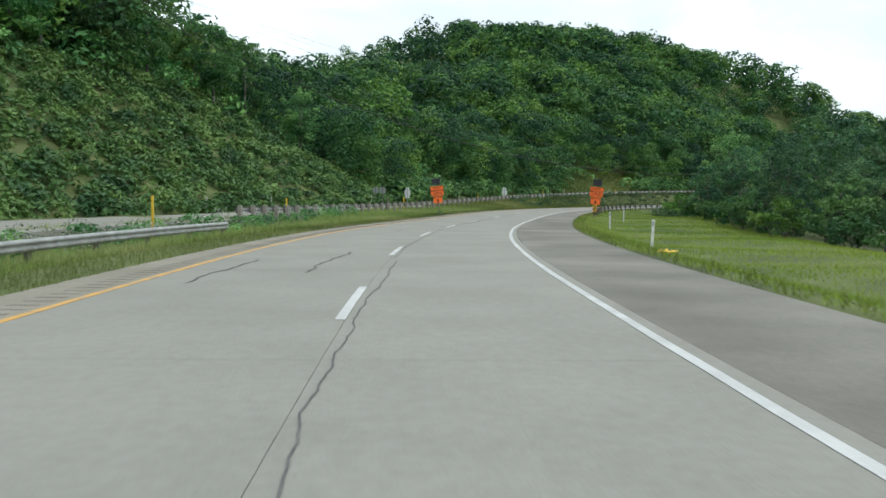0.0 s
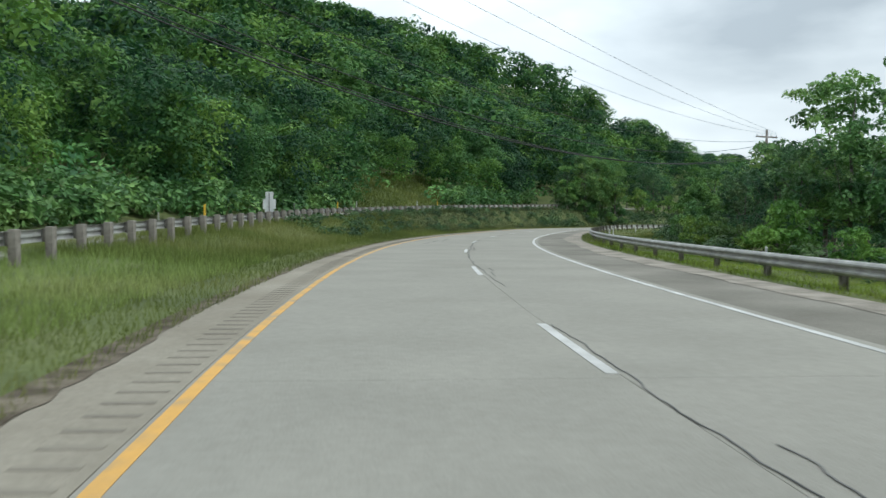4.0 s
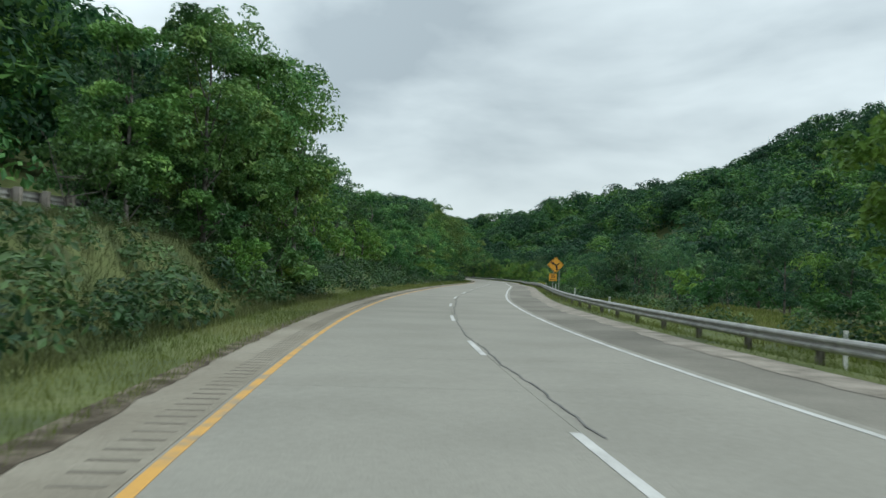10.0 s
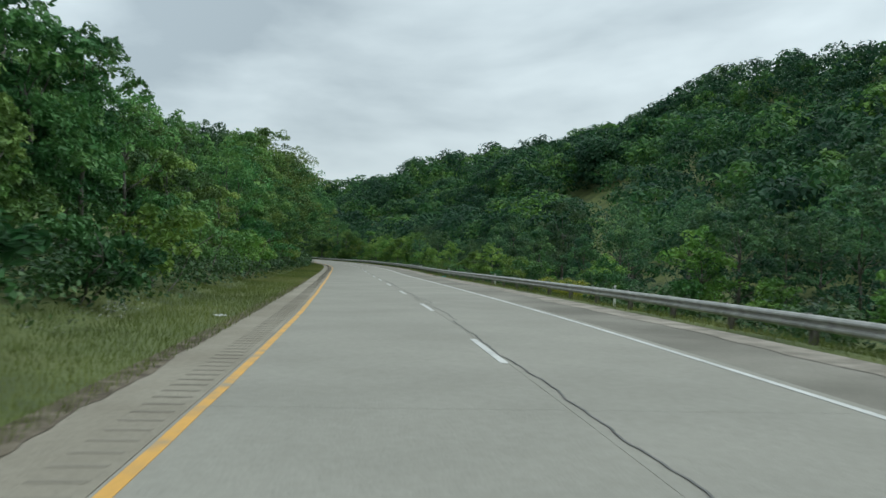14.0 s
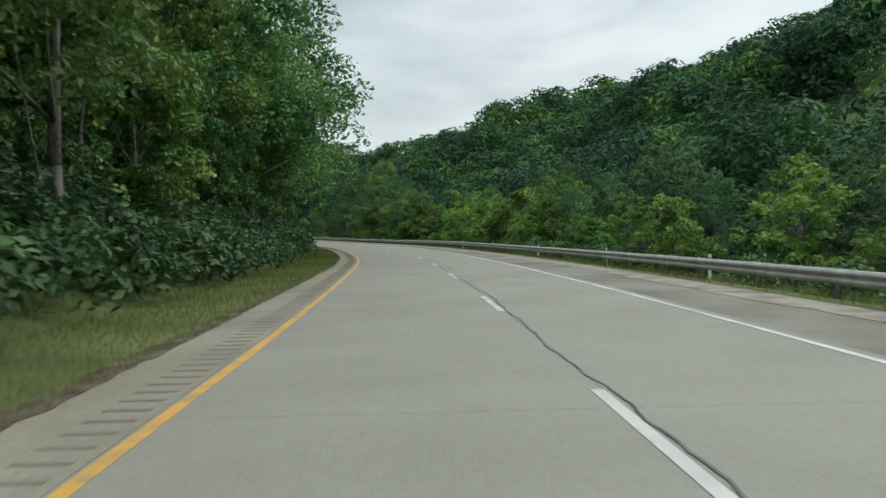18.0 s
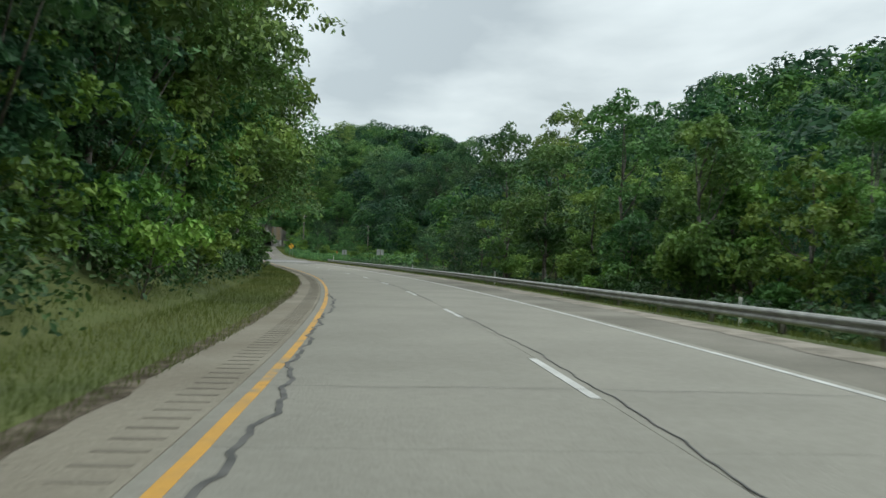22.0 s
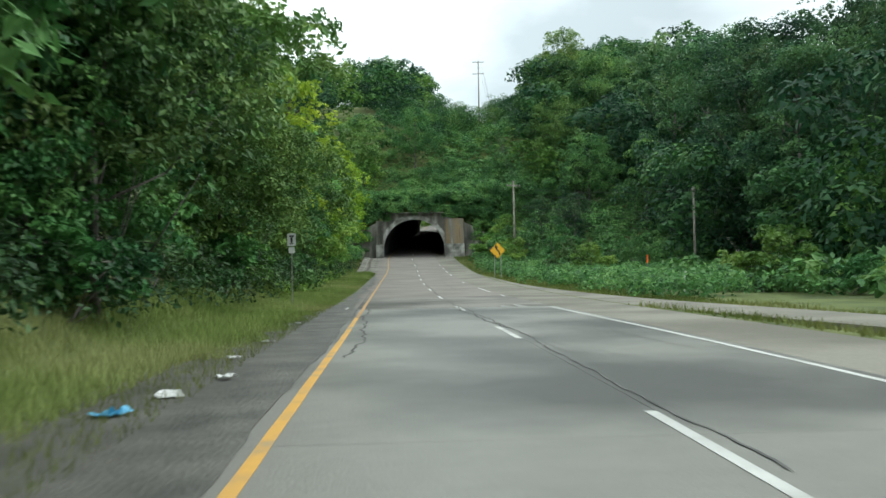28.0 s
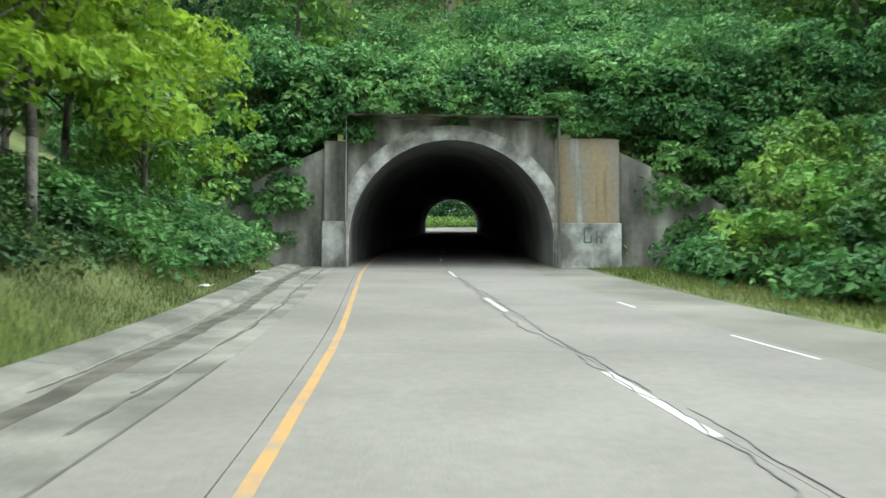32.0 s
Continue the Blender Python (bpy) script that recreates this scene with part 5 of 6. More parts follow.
M["old_concrete"] = material("stained_tunnel_concrete", [(0.07, 0.068, 0.06), (0.20, 0.188, 0.165), (0.40, 0.385, 0.35)], 0.9, 0.9, 9, 0.5, 9, fine=(4.0, 0.35), spread=(0.32, 0.68), stretch=(1.0, 1.0, 0.22))
M["ring_concrete"] = material("pale_scraped_arch_concrete", [(0.16, 0.152, 0.138), (0.33, 0.32, 0.295), (0.58, 0.57, 0.545)], 0.9, 1.1, 8, 0.5, 9, fine=(6.0, 0.25), spread=(0.36, 0.66))
M["rust_concrete"] = material("rust_stained_concrete", [(0.12, 0.105, 0.085), (0.32, 0.235, 0.14), (0.24, 0.225, 0.195), (0.46, 0.44, 0.40)], 0.9, 1.5, 7, 0.5, 9, fine=(5.0, 0.25), spread=(0.3, 0.7), stretch=(1.0, 1.0, 0.10))
M["bore"] = material("sooty_tunnel_lining", [(0.13, 0.132, 0.136), (0.27, 0.27, 0.265)], 0.9, 0.4, 8, 0.4, 6)
M["gutter"] = material("dirty_gutter_concrete", [(0.13, 0.122, 0.105), (0.29, 0.275, 0.24)], 0.9, 0.6, 8, 0.4, 20, fine=(8.0, 0.2))
M["mud"] = material("dark_gutter_silt", [(0.06, 0.055, 0.045), (0.14, 0.125, 0.10)], 0.9, 1.5, 6, 0.3, 20)


ramp = tagged(new("ramp"), "weathered pale ramp merging into the highway at a shallow angle", "road", kind="structure")
s_ = np.linspace(555, 678, 90)
inner_ = np.maximum(9.705, ramp_edge(s_) - 3.06)
v = np.concatenate([place(s_, inner_, -0.25), place(s_, inner_, -0.006), place(s_, ramp_edge(s_), -0.01), place(s_, ramp_edge(s_), -0.3)])
i_ = np.arange(89)
f = np.concatenate([np.stack([i_ + q * 90, i_ + (q + 1) * 90, i_ + 1 + (q + 1) * 90, i_ + 1 + q * 90], 1) for q in range(3)])
hang("ramp_pavement", mesh_from("ramp_pavement", v, f, M["asphalt_old"]), ramp)
opposite = tagged(new("opposite_roadway"), "pale opposite carriageway on a shelf above the median", "road", kind="structure")
s_ = np.arange(-120, 262, 4.0)
n_ = len(s_)
v = np.concatenate([place(s_, o, opposite_level(s_) + z) for o, z in ((-8.4, -0.2), (-8.4, 0.06), (-16.2, 0.06), (-16.2, -0.2))])
i_ = np.arange(n_ - 1)
f = np.concatenate([np.stack([i_ + q * n_, i_ + 1 + q * n_, i_ + 1 + (q + 1) * n_, i_ + (q + 1) * n_], 1) for q in range(3)])
hang("opposite_pavement", mesh_from("opposite_pavement", v, f, M["concrete_road"]), opposite)


def rise(s):
    return smooth01(683.5, 690, s)


gutter = tagged(new("gutter"), "cracked concrete gutter and sloped kerb beside the road", "gutter", kind="structure")
for a in np.arange(683.0, 716, 6.0):
    v, f = ribbon(a + 0.01, min(a + 5.99, 716.9), -2.68, -1.17, -0.015, 0.3, 1.5)
    hang("gutter_slab", mesh_from("gutter_slab", v, f, M["gutter"]), gutter)
    s_ = np.linspace(a + 0.01, min(a + 5.99, 716.9), 5)
    v = np.concatenate([place(s_, -2.69, -0.02), place(s_, -2.80, 0.08 * rise(s_)), place(s_, -3.35, 0.13 * rise(s_)), place(s_, -3.5, 0.09 * rise(s_)), place(s_, -3.5, -0.3)])
    i_ = np.arange(4)
    f = np.concatenate([np.stack([i_ + 5 * q, i_ + 1 + 5 * q, i_ + 6 + 5 * q, i_ + 5 + 5 * q], 1) for q in range(4)])
    hang("sloped_kerb", mesh_from("sloped_kerb", v, f, M["gutter"]), gutter)
for k, (a, b, o, w) in enumerate(((685.5, 716, -2.35, 0.3), (685.5, 716, -1.55, 0.05))):
    v, f = ribbon(a, b, o - w / 2, o + w / 2, -0.008, 0.006, 0.5, meander(60 + k, 0.06))
    hang("silt_streak", mesh_from("silt_streak", v, f, M["mud"]), gutter)

for k, (a, b, o, w) in enumerate(((687.5, 716.5, -1.62, 0.04), (687.5, 716.5, -2.68, 0.05))):
    v, f = ribbon(a, b, o - w / 2, o + w / 2, 0.004, 0.01, 0.25, meander(160 + k, 0.035))
    hang("gutter_crack", mesh_from("gutter_crack", v, f, M["joint"]), gutter)
M["broken"] = material("broken_dark_asphalt", [(0.058, 0.055, 0.048), (0.13, 0.123, 0.108)], 0.6, 1.2, 7, 0.5, 18, fine=(9.0, 0.25))
s_ = np.linspace(566, 690, 200)
n_ = len(s_)
m_ = meander(91, 0.17)(s_ * 1.4)
k_ = smooth01(566, 577, s_) * (1 - smooth01(664, 684, s_))
v = np.concatenate([place(s_, -1.17 + (-1.05 + 0.92 * smooth01(602, 618, s_) + (1.1 - 0.5 * smooth01(602, 618, s_)) * meander(92, 0.12)(s_)) * k_, 0.012), place(s_, -1.15 + (1.10 - 0.37 * smooth01(612, 632, s_) + m_ * (0.25 + 0.75 * smooth01(612, 632, s_))) * k_, 0.012)])
i_ = np.arange(n_ - 1)
hang("broken_edge", mesh_from("broken_edge", v, np.stack([i_, i_ + n_, i_ + n_ + 1, i_ + 1], 1), M["broken"]), road, label="crumbling dark asphalt at the pavement edge")
for k, (a, b, o0, o1) in enumerate(((628, 629.5, -1.0, -0.6), (642, 643.5, -1.0, -0.6), (656, 657.5, -1.0, -0.6))):
    patch("pale_patch", a, b, o0, o1, M["concrete_warm"], 90 + k, 0.016, "pale worn patch in the broken shoulder")

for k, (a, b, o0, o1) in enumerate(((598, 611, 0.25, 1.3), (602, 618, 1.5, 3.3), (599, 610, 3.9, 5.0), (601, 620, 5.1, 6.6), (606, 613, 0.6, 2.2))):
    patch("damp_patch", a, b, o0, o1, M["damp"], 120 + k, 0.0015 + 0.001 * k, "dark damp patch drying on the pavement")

# grit washed up along the outer edge of the wide shoulder
M["grit"] = material("pale_grit_and_dust", [(0.22, 0.20, 0.168), (0.30, 0.272, 0.232), (0.37, 0.335, 0.285)], 0.95, 1.3, 7, 0.5, 40, fine=(18.0, 0.25), spec=0.1)
for k, a in enumerate(range(84, 580, 31)):
    s_ = np.linspace(a, a + 31, 40)
    e_ = meander(200, 0.12)(s_ * 0.7)
    v = np.concatenate([place(s_, 8.75 + e_, 0.002), place(s_, 9.69, 0.002), place(s_, 9.69, -0.01)])
    i_ = np.arange(39)
    f = np.concatenate([np.stack([i_ + q * 40, i_ + (q + 1) * 40, i_ + 1 + (q + 1) * 40, i_ + 1 + q * 40], 1) for q in range(2)])
    hang("grit_strip", mesh_from("grit_strip", v, f, M["grit"]), road, label="pale grit along the shoulder edge")

# ---- guardrails ----
W_PROFILE = [(0.0, 0.155), (0.045, 0.135), (0.08, 0.095), (0.08, 0.06), (0.02, 0.02), (0.02, -0.02), (0.08, -0.06), (0.08, -0.095), (0.045, -0.135), (0.0, -0.155)]


def beam_mesh(length):
    """A W-beam rail section along +y, bulging to -x."""
    v, f = [], []
    n = len(W_PROFILE)
    for y in (-0.02, length + 0.02):
        v += [(-x, y, z) for x, z in W_PROFILE] + [(-x + 0.012, y, z) for x, z in W_PROFILE]
    m = 2 * n
    for k in range(n - 1):
        f += [(k, k + 1, m + k + 1, m + k), (n + k + 1, n + k, m + n + k, m + n + k + 1)]
    f += [(0, m, m + n, n), (n - 1, 2 * n - 1, m + 2 * n - 1, m + n - 1)]
    return mesh_from("rail", v, f, M["galv"])


def post_mesh(h):
    bm = bmesh.new()
    box(bm, 0.10, 0.11, -0.07, 0.07, -0.9, h)
    box(bm, 0.10, 0.24, -0.005, 0.005, -0.9, h)
    box(bm, 0.23, 0.24, -0.07, 0.07, -0.9, h)
    me = bpy.data.meshes.new("post")
    bm.to_mesh(me)
    bm.free()
    me.materials.append(M["post_steel"])
    return me


def block_mesh():
    bm = bmesh.new()
    box(bm, -0.005, 0.1, -0.06, 0.06, -0.17, 0.17, 0.01)
    me = bpy.data.meshes.new("spacer_block")
    bm.to_mesh(me)
    bm.free()
    me.materials.append(M["post_steel"])
    return me


def wide_post_mesh(h):
    bm = bmesh.new()
    box(bm, 0.10, 0.30, -0.12, 0.12, -0.9, h, 0.015)
    me = bpy.data.meshes.new("post")
    bm.to_mesh(me)
    bm.free()
    me.materials.append(M["pole_wood"])
    return me


SECTION = 3.81
WIDE_POST_ME = wide_post_mesh(0.22)
RAIL_ME, POST_ME, BLOCK_ME = beam_mesh(SECTION), post_mesh(0.14), block_mesh()


def guardrail(label, s0, s1, offset, level, side=1, post_me=None):
    """Rails of straight sections with posts; level(s): height of the rail's middle over the pavement. side -1 turns the face the other way."""
    g = tagged(new("guardrail"), label, "guardrail", group="guardrails")
    s = s0
    k = 0
    while s < s1:
        a, b = place(s, offset(s), level(s)), place(s + SECTION, offset(s + SECTION), level(s + SECTION))
        if side < 0:
            a, b = b, a
        d = Vector(b) - Vector(a)
        yaw = math.atan2(-d.x, d.y)
        pit = math.atan2(d.z, math.hypot(d.x, d.y))
        m = Matrix.Translation(Vector(a)) @ Euler((pit, 0, yaw)).to_matrix().to_4x4() @ Matrix.Diagonal((1, d.length / SECTION, 1, 1))
        hang("rail", RAIL_ME, g, m)
        for q in ((0.0, 0.5) if post_me else (0.0,)):
            p = Vector(a).lerp(Vector(b), q)
            pm = Matrix.Translation(p) @ Euler((0, 0, yaw + random.uniform(-0.03, 0.03))).to_matrix().to_4x4()
            po = hang("post", post_me or POST_ME, g, pm)
            hang("spacer_block", BLOCK_ME, po)
        s += SECTION
        k += 1
    return g


guardrail("long weathered galvanised guardrail beside the shoulder", 79, 588, lambda s: 10.35 + 0.2 * float(smooth01(95, 79, s)), lambda s: 0.42 - 0.12 * float(smooth01(440, 500, s)))
guardrail("old galvanised guardrail on the median, ending in the weeds", -70, 36, lambda s: -5.1, lambda s: 0.13, -1)
guardrail("guardrail with bulky posts along the opposite carriageway", 44, 226, lambda s: -7.3 - 2.5 * float(smooth01(110, 150, s)), lambda s: 0.60 + float(opposite_level(s)), 1, WIDE_POST_ME)

# ---- signs, posts ----


def text_mesh(words, size, mat):
    c = bpy.data.curves.new("lettering", "FONT")
    c.body, c.size, c.align_x, c.align_y, c.extrude = words, size, "CENTER", "CENTER", 0.0015
    c.offset = size * 0.012
    ob = bpy.data.objects.new("lettering", c)
    me = bpy.data.meshes.new_from_object(ob)
    me.name = "lettering"
    bpy.data.objects.remove(ob)
    me.materials.append(mat)
    return me


FACE = Matrix.Rotation(math.pi / 2, 4, "X")


def board(name, w, h, mat, parent, z, y=0.0, r=0.04, label="", x=0.0, spin=0.0):
    """A sheet-metal panel with rounded corners, its face turned to -y."""
    pts = []
    for cx, cz, a0 in ((w / 2 - r, h / 2 - r, 0), (-w / 2 + r, h / 2 - r, 90), (-w / 2 + r, -h / 2 + r, 180), (w / 2 - r, -h / 2 + r, 270)):
        for q in range(4):
            a = radians(a0 + 30 * q)
            pts.append((cx + r * math.cos(a), cz + r * math.sin(a)))
    c, sn = math.cos(radians(spin)), math.sin(radians(spin))
    pts = [(p * c - q * sn, p * sn + q * c) for p, q in pts]
    bm = bmesh.new()
    fr = [bm.verts.new((x + p, y, z + q)) for p, q in pts]
    bk = [bm.verts.new((x + p, y + 0.004, z + q)) for p, q in pts]
    bm.faces.new(fr)
    bm.faces.new(bk[::-1])
    n = len(pts)
    for k in range(n):
        bm.faces.new((fr[k], bk[k], bk[(k + 1) % n], fr[(k + 1) % n]))
    bmesh.ops.recalc_face_normals(bm, faces=bm.faces)
    return part(name, bm, mat, parent, label)


def flat_shape(name, pts, mat, parent, y, x=0.0, z=0.0):
    bm = bmesh.new()
    a = [bm.verts.new((x + p, y, z + q)) for p, q in pts]
    b = [bm.verts.new((x + p, y + 0.002, z + q)) for p, q in pts]
    bm.faces.new(a)
    bm.faces.new(b[::-1])
    for k in range(len(pts)):
        bm.faces.new((a[k], b[k], b[(k + 1) % len(pts)], a[(k + 1) % len(pts)]))
    bmesh.ops.recalc_face_normals(bm, faces=bm.faces)
    return part(name, bm, mat, parent)


def u_post(parent, x, z0, z1, y=0.03, w=0.06, mat=None):
    bm = bmesh.new()
    box(bm, x - w / 2, x + w / 2, y, y + 0.012, z0, z1)
    box(bm, x - w / 2, x - w / 2 + 0.012, y, y + 0.04, z0, z1)
    box(bm, x + w / 2 - 0.012, x + w / 2, y, y + 0.04, z0, z1)
    return part("post", bm, mat or M["post_steel"], parent)


UP_ARROW = [(-0.05, -0.17), (0.05, -0.17), (0.05, -0.02), (0.14, -0.04), (0, 0.17), (-0.14, -0.04), (-0.05, -0.02)]


def border(parent, w, h, z, y, mat, t=0.014, inset=0.03):
    bm = bmesh.new()
    a, b = w / 2 - inset, h / 2 - inset
    for x0, x1, z0, z1 in ((-a, a, b - t, b), (-a, a, -b, -b + t), (-a, -a + t, -b + t, b - t), (a - t, a, -b + t, b - t)):
        box(bm, x0, x1, y - 0.002, y, z + z0, z + z1)
    part("border", bm, mat, parent)


def detour_sign(s, o, dz, turn, tilt):
    """Orange street-detour assembly on a post with a solar panel on top; dz: height of the lower edge of the boards."""
    ob = tagged(new("detour_sign"), "orange detour sign with arrow and solar panel on post", "road sign", group="orange detour signs")
    ob.matrix_basis = pose_at(s, o, 0, turn) @ pose(0, 0, 0, 0, tilt, 0) @ Matrix.Scale(0.84, 4)
    z0 = dz / 0.84
    low = board("arrow_board", 0.92, 0.74, M["orange"], ob, z0 + 0.37, label="orange detour board with up arrow")
    border(low, 0.92, 0.74, z0 + 0.37, -0.001, M["black"])
    hang("lettering", text_mesh("DETOUR", 0.215, M["black"]), low, Matrix.Translation((0, -0.004, z0 + 0.58)) @ FACE)
    flat_shape("arrow", UP_ARROW, M["black"], low, -0.005, 0.0, z0 + 0.24)
    high = board("street_board", 1.28, 0.92, M["orange"], ob, z0 + 1.22, label="orange board naming the street")
    border(high, 1.28, 0.92, z0 + 1.22, -0.001, M["black"])
    for k, w in enumerate(("SOUTH", "BRADDOCK", "AVENUE")):
        hang("lettering", text_mesh(w, 0.25, M["black"]), high, Matrix.Translation((0, -0.004, z0 + 1.48 - 0.26 * k)) @ FACE @ Matrix.Diagonal((0.86, 1.06, 1, 1)))
    u_post(ob, 0, -0.8, z0 + 1.95)
    bm = bmesh.new()
    box(bm, -0.42, 0.32, -0.10, 0.0, z0 + 1.80, z0 + 2.42, 0.01)
    part("solar_panel", bm, M["panel"], ob, "dark solar panel")
    bm = bmesh.new()
    box(bm, 0.335, 0.40, -0.06, 0.08, z0 + 1.80, z0 + 2.44, 0.008)
    part("battery_box", bm, M["black"], ob)
    return ob


detour_sign(73, -1.75, 0.98, 4, -6)
detour_sign(74, 10.8, 1.0, -6, 7)


def route_marker(s, o, dz, lift):
    ob = tagged(new("route_marker"), "pair of white sign panels seen from behind on a thin post", "road sign", group="white route markers")
    ob.matrix_basis = pose_at(s, o, dz, 0)
    board("small_panel", 0.48, 0.44, M["sign_white"], ob, lift + 1.35)
    board("large_panel", 0.80, 0.60, M["sign_white"], ob, lift + 0.83)
    board("lower_panel", 0.55, 0.40, M["sign_white"], ob, lift + 0.36)
    u_post(ob, 0, -0.8, lift + 1.5, y=-0.05, mat=M["galv"])


route_marker(109, -16.6, 0.3, 0.7)
route_marker(125, -9.0, 0.9, 0.35)


def plain_back(s, o, dz, w, h, z, label, posts=(0,), turn=0.0, octagon=False):
    ob = tagged(new("sign_back"), label, "road sign")
    ob.matrix_basis = pose_at(s, o, dz, turn)
    board("panel", w, h, M["sign_back"], ob, z, r=(w * 0.29 if octagon else 0.04))
    for x in posts:
        u_post(ob, x, -1.2, z + h / 2 - 0.05, y=-0.06)
    return ob


plain_back(101, -17.4, 0.4, 0.75, 0.75, 1.7, "grey back of an eight-sided sign on a post", octagon=True)
plain_back(101, -16.5, 0.4, 0.75, 0.75, 1.7, "grey back of an eight-sided sign on a post", octagon=True)
plain_back(550, 11.22, -0.2, 0.84, 0.62, 1.98, "grey back of a rectangular road sign", (0.0,))
plain_back(580, 11.55, -0.2, 0.70, 0.70, 1.85, "grey back of a small road sign", (0.0,))


def ribbon_shape(pts, widths):
    """A flat stroke through points with a width at each."""
    l, r = [], []
    for k, (x, z) in enumerate(pts):
        a, b = pts[max(k - 1, 0)], pts[min(k + 1, len(pts) - 1)]
        dx, dz = b[0] - a[0], b[1] - a[1]
        n = math.hypot(dx, dz)
        w = widths[k] / 2
        l.append((x - dz / n * w, z + dx / n * w))
        r.append((x + dz / n * w, z - dx / n * w))
    return l + r[::-1]


def diamond_sign(s, o, dz, size, mat, posts, base, name, label, turn=0.0):
    ob = tagged(new(name), label, "road sign")
    ob.matrix_basis = pose_at(s, o, dz, turn)
    zc = base + size * 0.7071
    face = board("diamond_board", size, size, mat, ob, zc, r=0.06, spin=45)
    bm = bmesh.new()
    a, t = size * 0.7071 - 0.06, 0.022
    for p, q in (((-a, 0), (0, a)), ((0, a), (a, 0)), ((a, 0), (0, -a)), ((0, -a), (-a, 0))):
        d = Vector((q[0] - p[0], 0, q[1] - p[1]))
        nn = Vector((-d.z, 0, d.x)).normalized() * t / 2
        vs = [bm.verts.new((p[0] + sx * nn.x + (d.x if e else 0), -0.003, zc + p[1] + sx * nn.z + (d.z if e else 0))) for e, sx in ((0, 1), (0, -1), (1, -1), (1, 1))]
        bm.faces.new(vs)
    part("border", bm, M["black"], face)
    for x in posts:
        u_post(ob, x, -1.2, zc + size * 0.2 - abs(x) * 0.4, mat=M["galv"])
    return ob, face, zc


fork, fork_face, zc = diamond_sign(261, 10.58, 0.0, 0.94, M["sign_yellow"], (-0.18, 0.3), 1.72, "fork_warning_sign", "amber diamond warning sign with forked curve arrow and speed plate")
flat_shape("arrow_stem", ribbon_shape([(0.10, -0.42), (0.10, -0.22), (0.06, -0.08), (-0.06, 0.04), (-0.2, 0.13)], [0.13, 0.13, 0.13, 0.12, 0.12]), M["black"], fork_face, -0.006, 0, zc)
flat_shape("arrow_branch", ribbon_shape([(0.02, -0.06), (0.18, 0.04), (0.33, 0.16)], [0.1, 0.09, 0.08]), M["black"], fork_face, -0.0085, 0, zc)
flat_shape("arrow_head", [(-0.12, 0.22), (-0.40, 0.21), (-0.2, -0.02)], M["black"], fork_face, -0.011, 0, zc)
plate = board("speed_plate", 0.60, 0.58, M["sign_yellow"], fork, 1.40, label="amber advisory speed plate", x=-0.18)
hang("lettering", text_mesh("35", 0.36, M["black"]), plate, Matrix.Translation((-0.18, -0.004, 1.49)) @ FACE)
hang("lettering", text_mesh("M P H", 0.17, M["black"]), plate, Matrix.Translation((-0.18, -0.004, 1.21)) @ FACE)

bend, bend_face, zc = diamond_sign(666, 10.7, 0.0, 1.05, M["sign_yellow2"], (-0.3, 0.3), 1.75, "curve_warning_sign", "yellow diamond warning sign with a winding arrow")
flat_shape("arrow_stem", ribbon_shape([(0.17, -0.42), (0.17, -0.22), (0.09, -0.06), (-0.06, 0.06), (-0.13, 0.2), (-0.13, 0.3)], [0.13] * 6), M["black"], bend_face, -0.006, 0, zc)
flat_shape("arrow_head", [(0.04, 0.24), (-0.13, 0.50), (-0.30, 0.24)], M["black"], bend_face, -0.009, 0, zc)

narrow = tagged(new("post_sign"), "narrow white sign with black marks on a roadside post", "road sign")
narrow.matrix_basis = pose_at(621, -2.75, 0.8) @ Matrix.Scale(0.8, 4)
tag = board("panel", 0.42, 0.62, M["sign_white"], narrow, 2.35)
board("lower_panel", 0.3, 0.3, M["sign_white"], narrow, 1.82)
for x0, x1, z0, z1 in ((-0.12, 0.12, 2.48, 2.56), (-0.05, 0.05, 2.2, 2.46), (-0.1, 0.1, 2.12, 2.17)):
    part("mark", box(bmesh.new(), x0, x1, -0.006, -0.002, z0, z1), M["black"], tag)
u_post(narrow, 0, -1.0, 2.6, mat=M["galv"])

ramp_board = tagged(new("small_orange_sign"), "small orange sign on a post beyond the ramp", "road sign")
ramp_board.matrix_basis = pose_at(648, 19.5, -0.2, 55)
board("panel", 0.35, 0.6, M["orange"], ramp_board, 1.9)
u_post(ramp_board, 0, -0.8, 2.15)

marker = tagged(new("hazard_marker"), "black and orange striped panel at the guardrail end", "road sign")
marker.matrix_basis = pose_at(78.6, 10.72, -0.1, 0)
stripes = board("panel", 0.34, 0.62, M["sign_yellow2"], marker, 0.72, y=-0.12)
for k in range(5):
    z = 0.53 + 0.096 * k
    flat_shape("stripe", [(-0.165, z + 0.115), (-0.165, z + 0.07), (0.165, z - 0.11), (0.165, z - 0.065)], M["black"], stripes, -0.124)
u_post(marker, 0, -0.5, 0.9, y=-0.11)


def delineator(s, o, dz, h=1.15, yellow=False, lean=0.0):
    ob = tagged(new("delineator_post"), "faded yellow flexible marker post" if yellow else "white flexible marker post with dark reflector", "marker post", group="marker posts")
    ob.matrix_basis = pose_at(s, o, dz) @ pose(0, 0, 0, 0, lean, 0)
    bm = bmesh.new()
    box(bm, -0.05, 0.05, -0.012, 0.012, -0.5, h, 0.008)
    stick = part("post", bm, M["plastic_yellow"] if yellow else M["plastic_white"], ob)
    if not yellow:
        bm = bmesh.new()
        box(bm, -0.035, 0.035, -0.018, -0.0125, h - 0.22, h - 0.08)
        part("reflector", bm, M["sign_back"], stick)


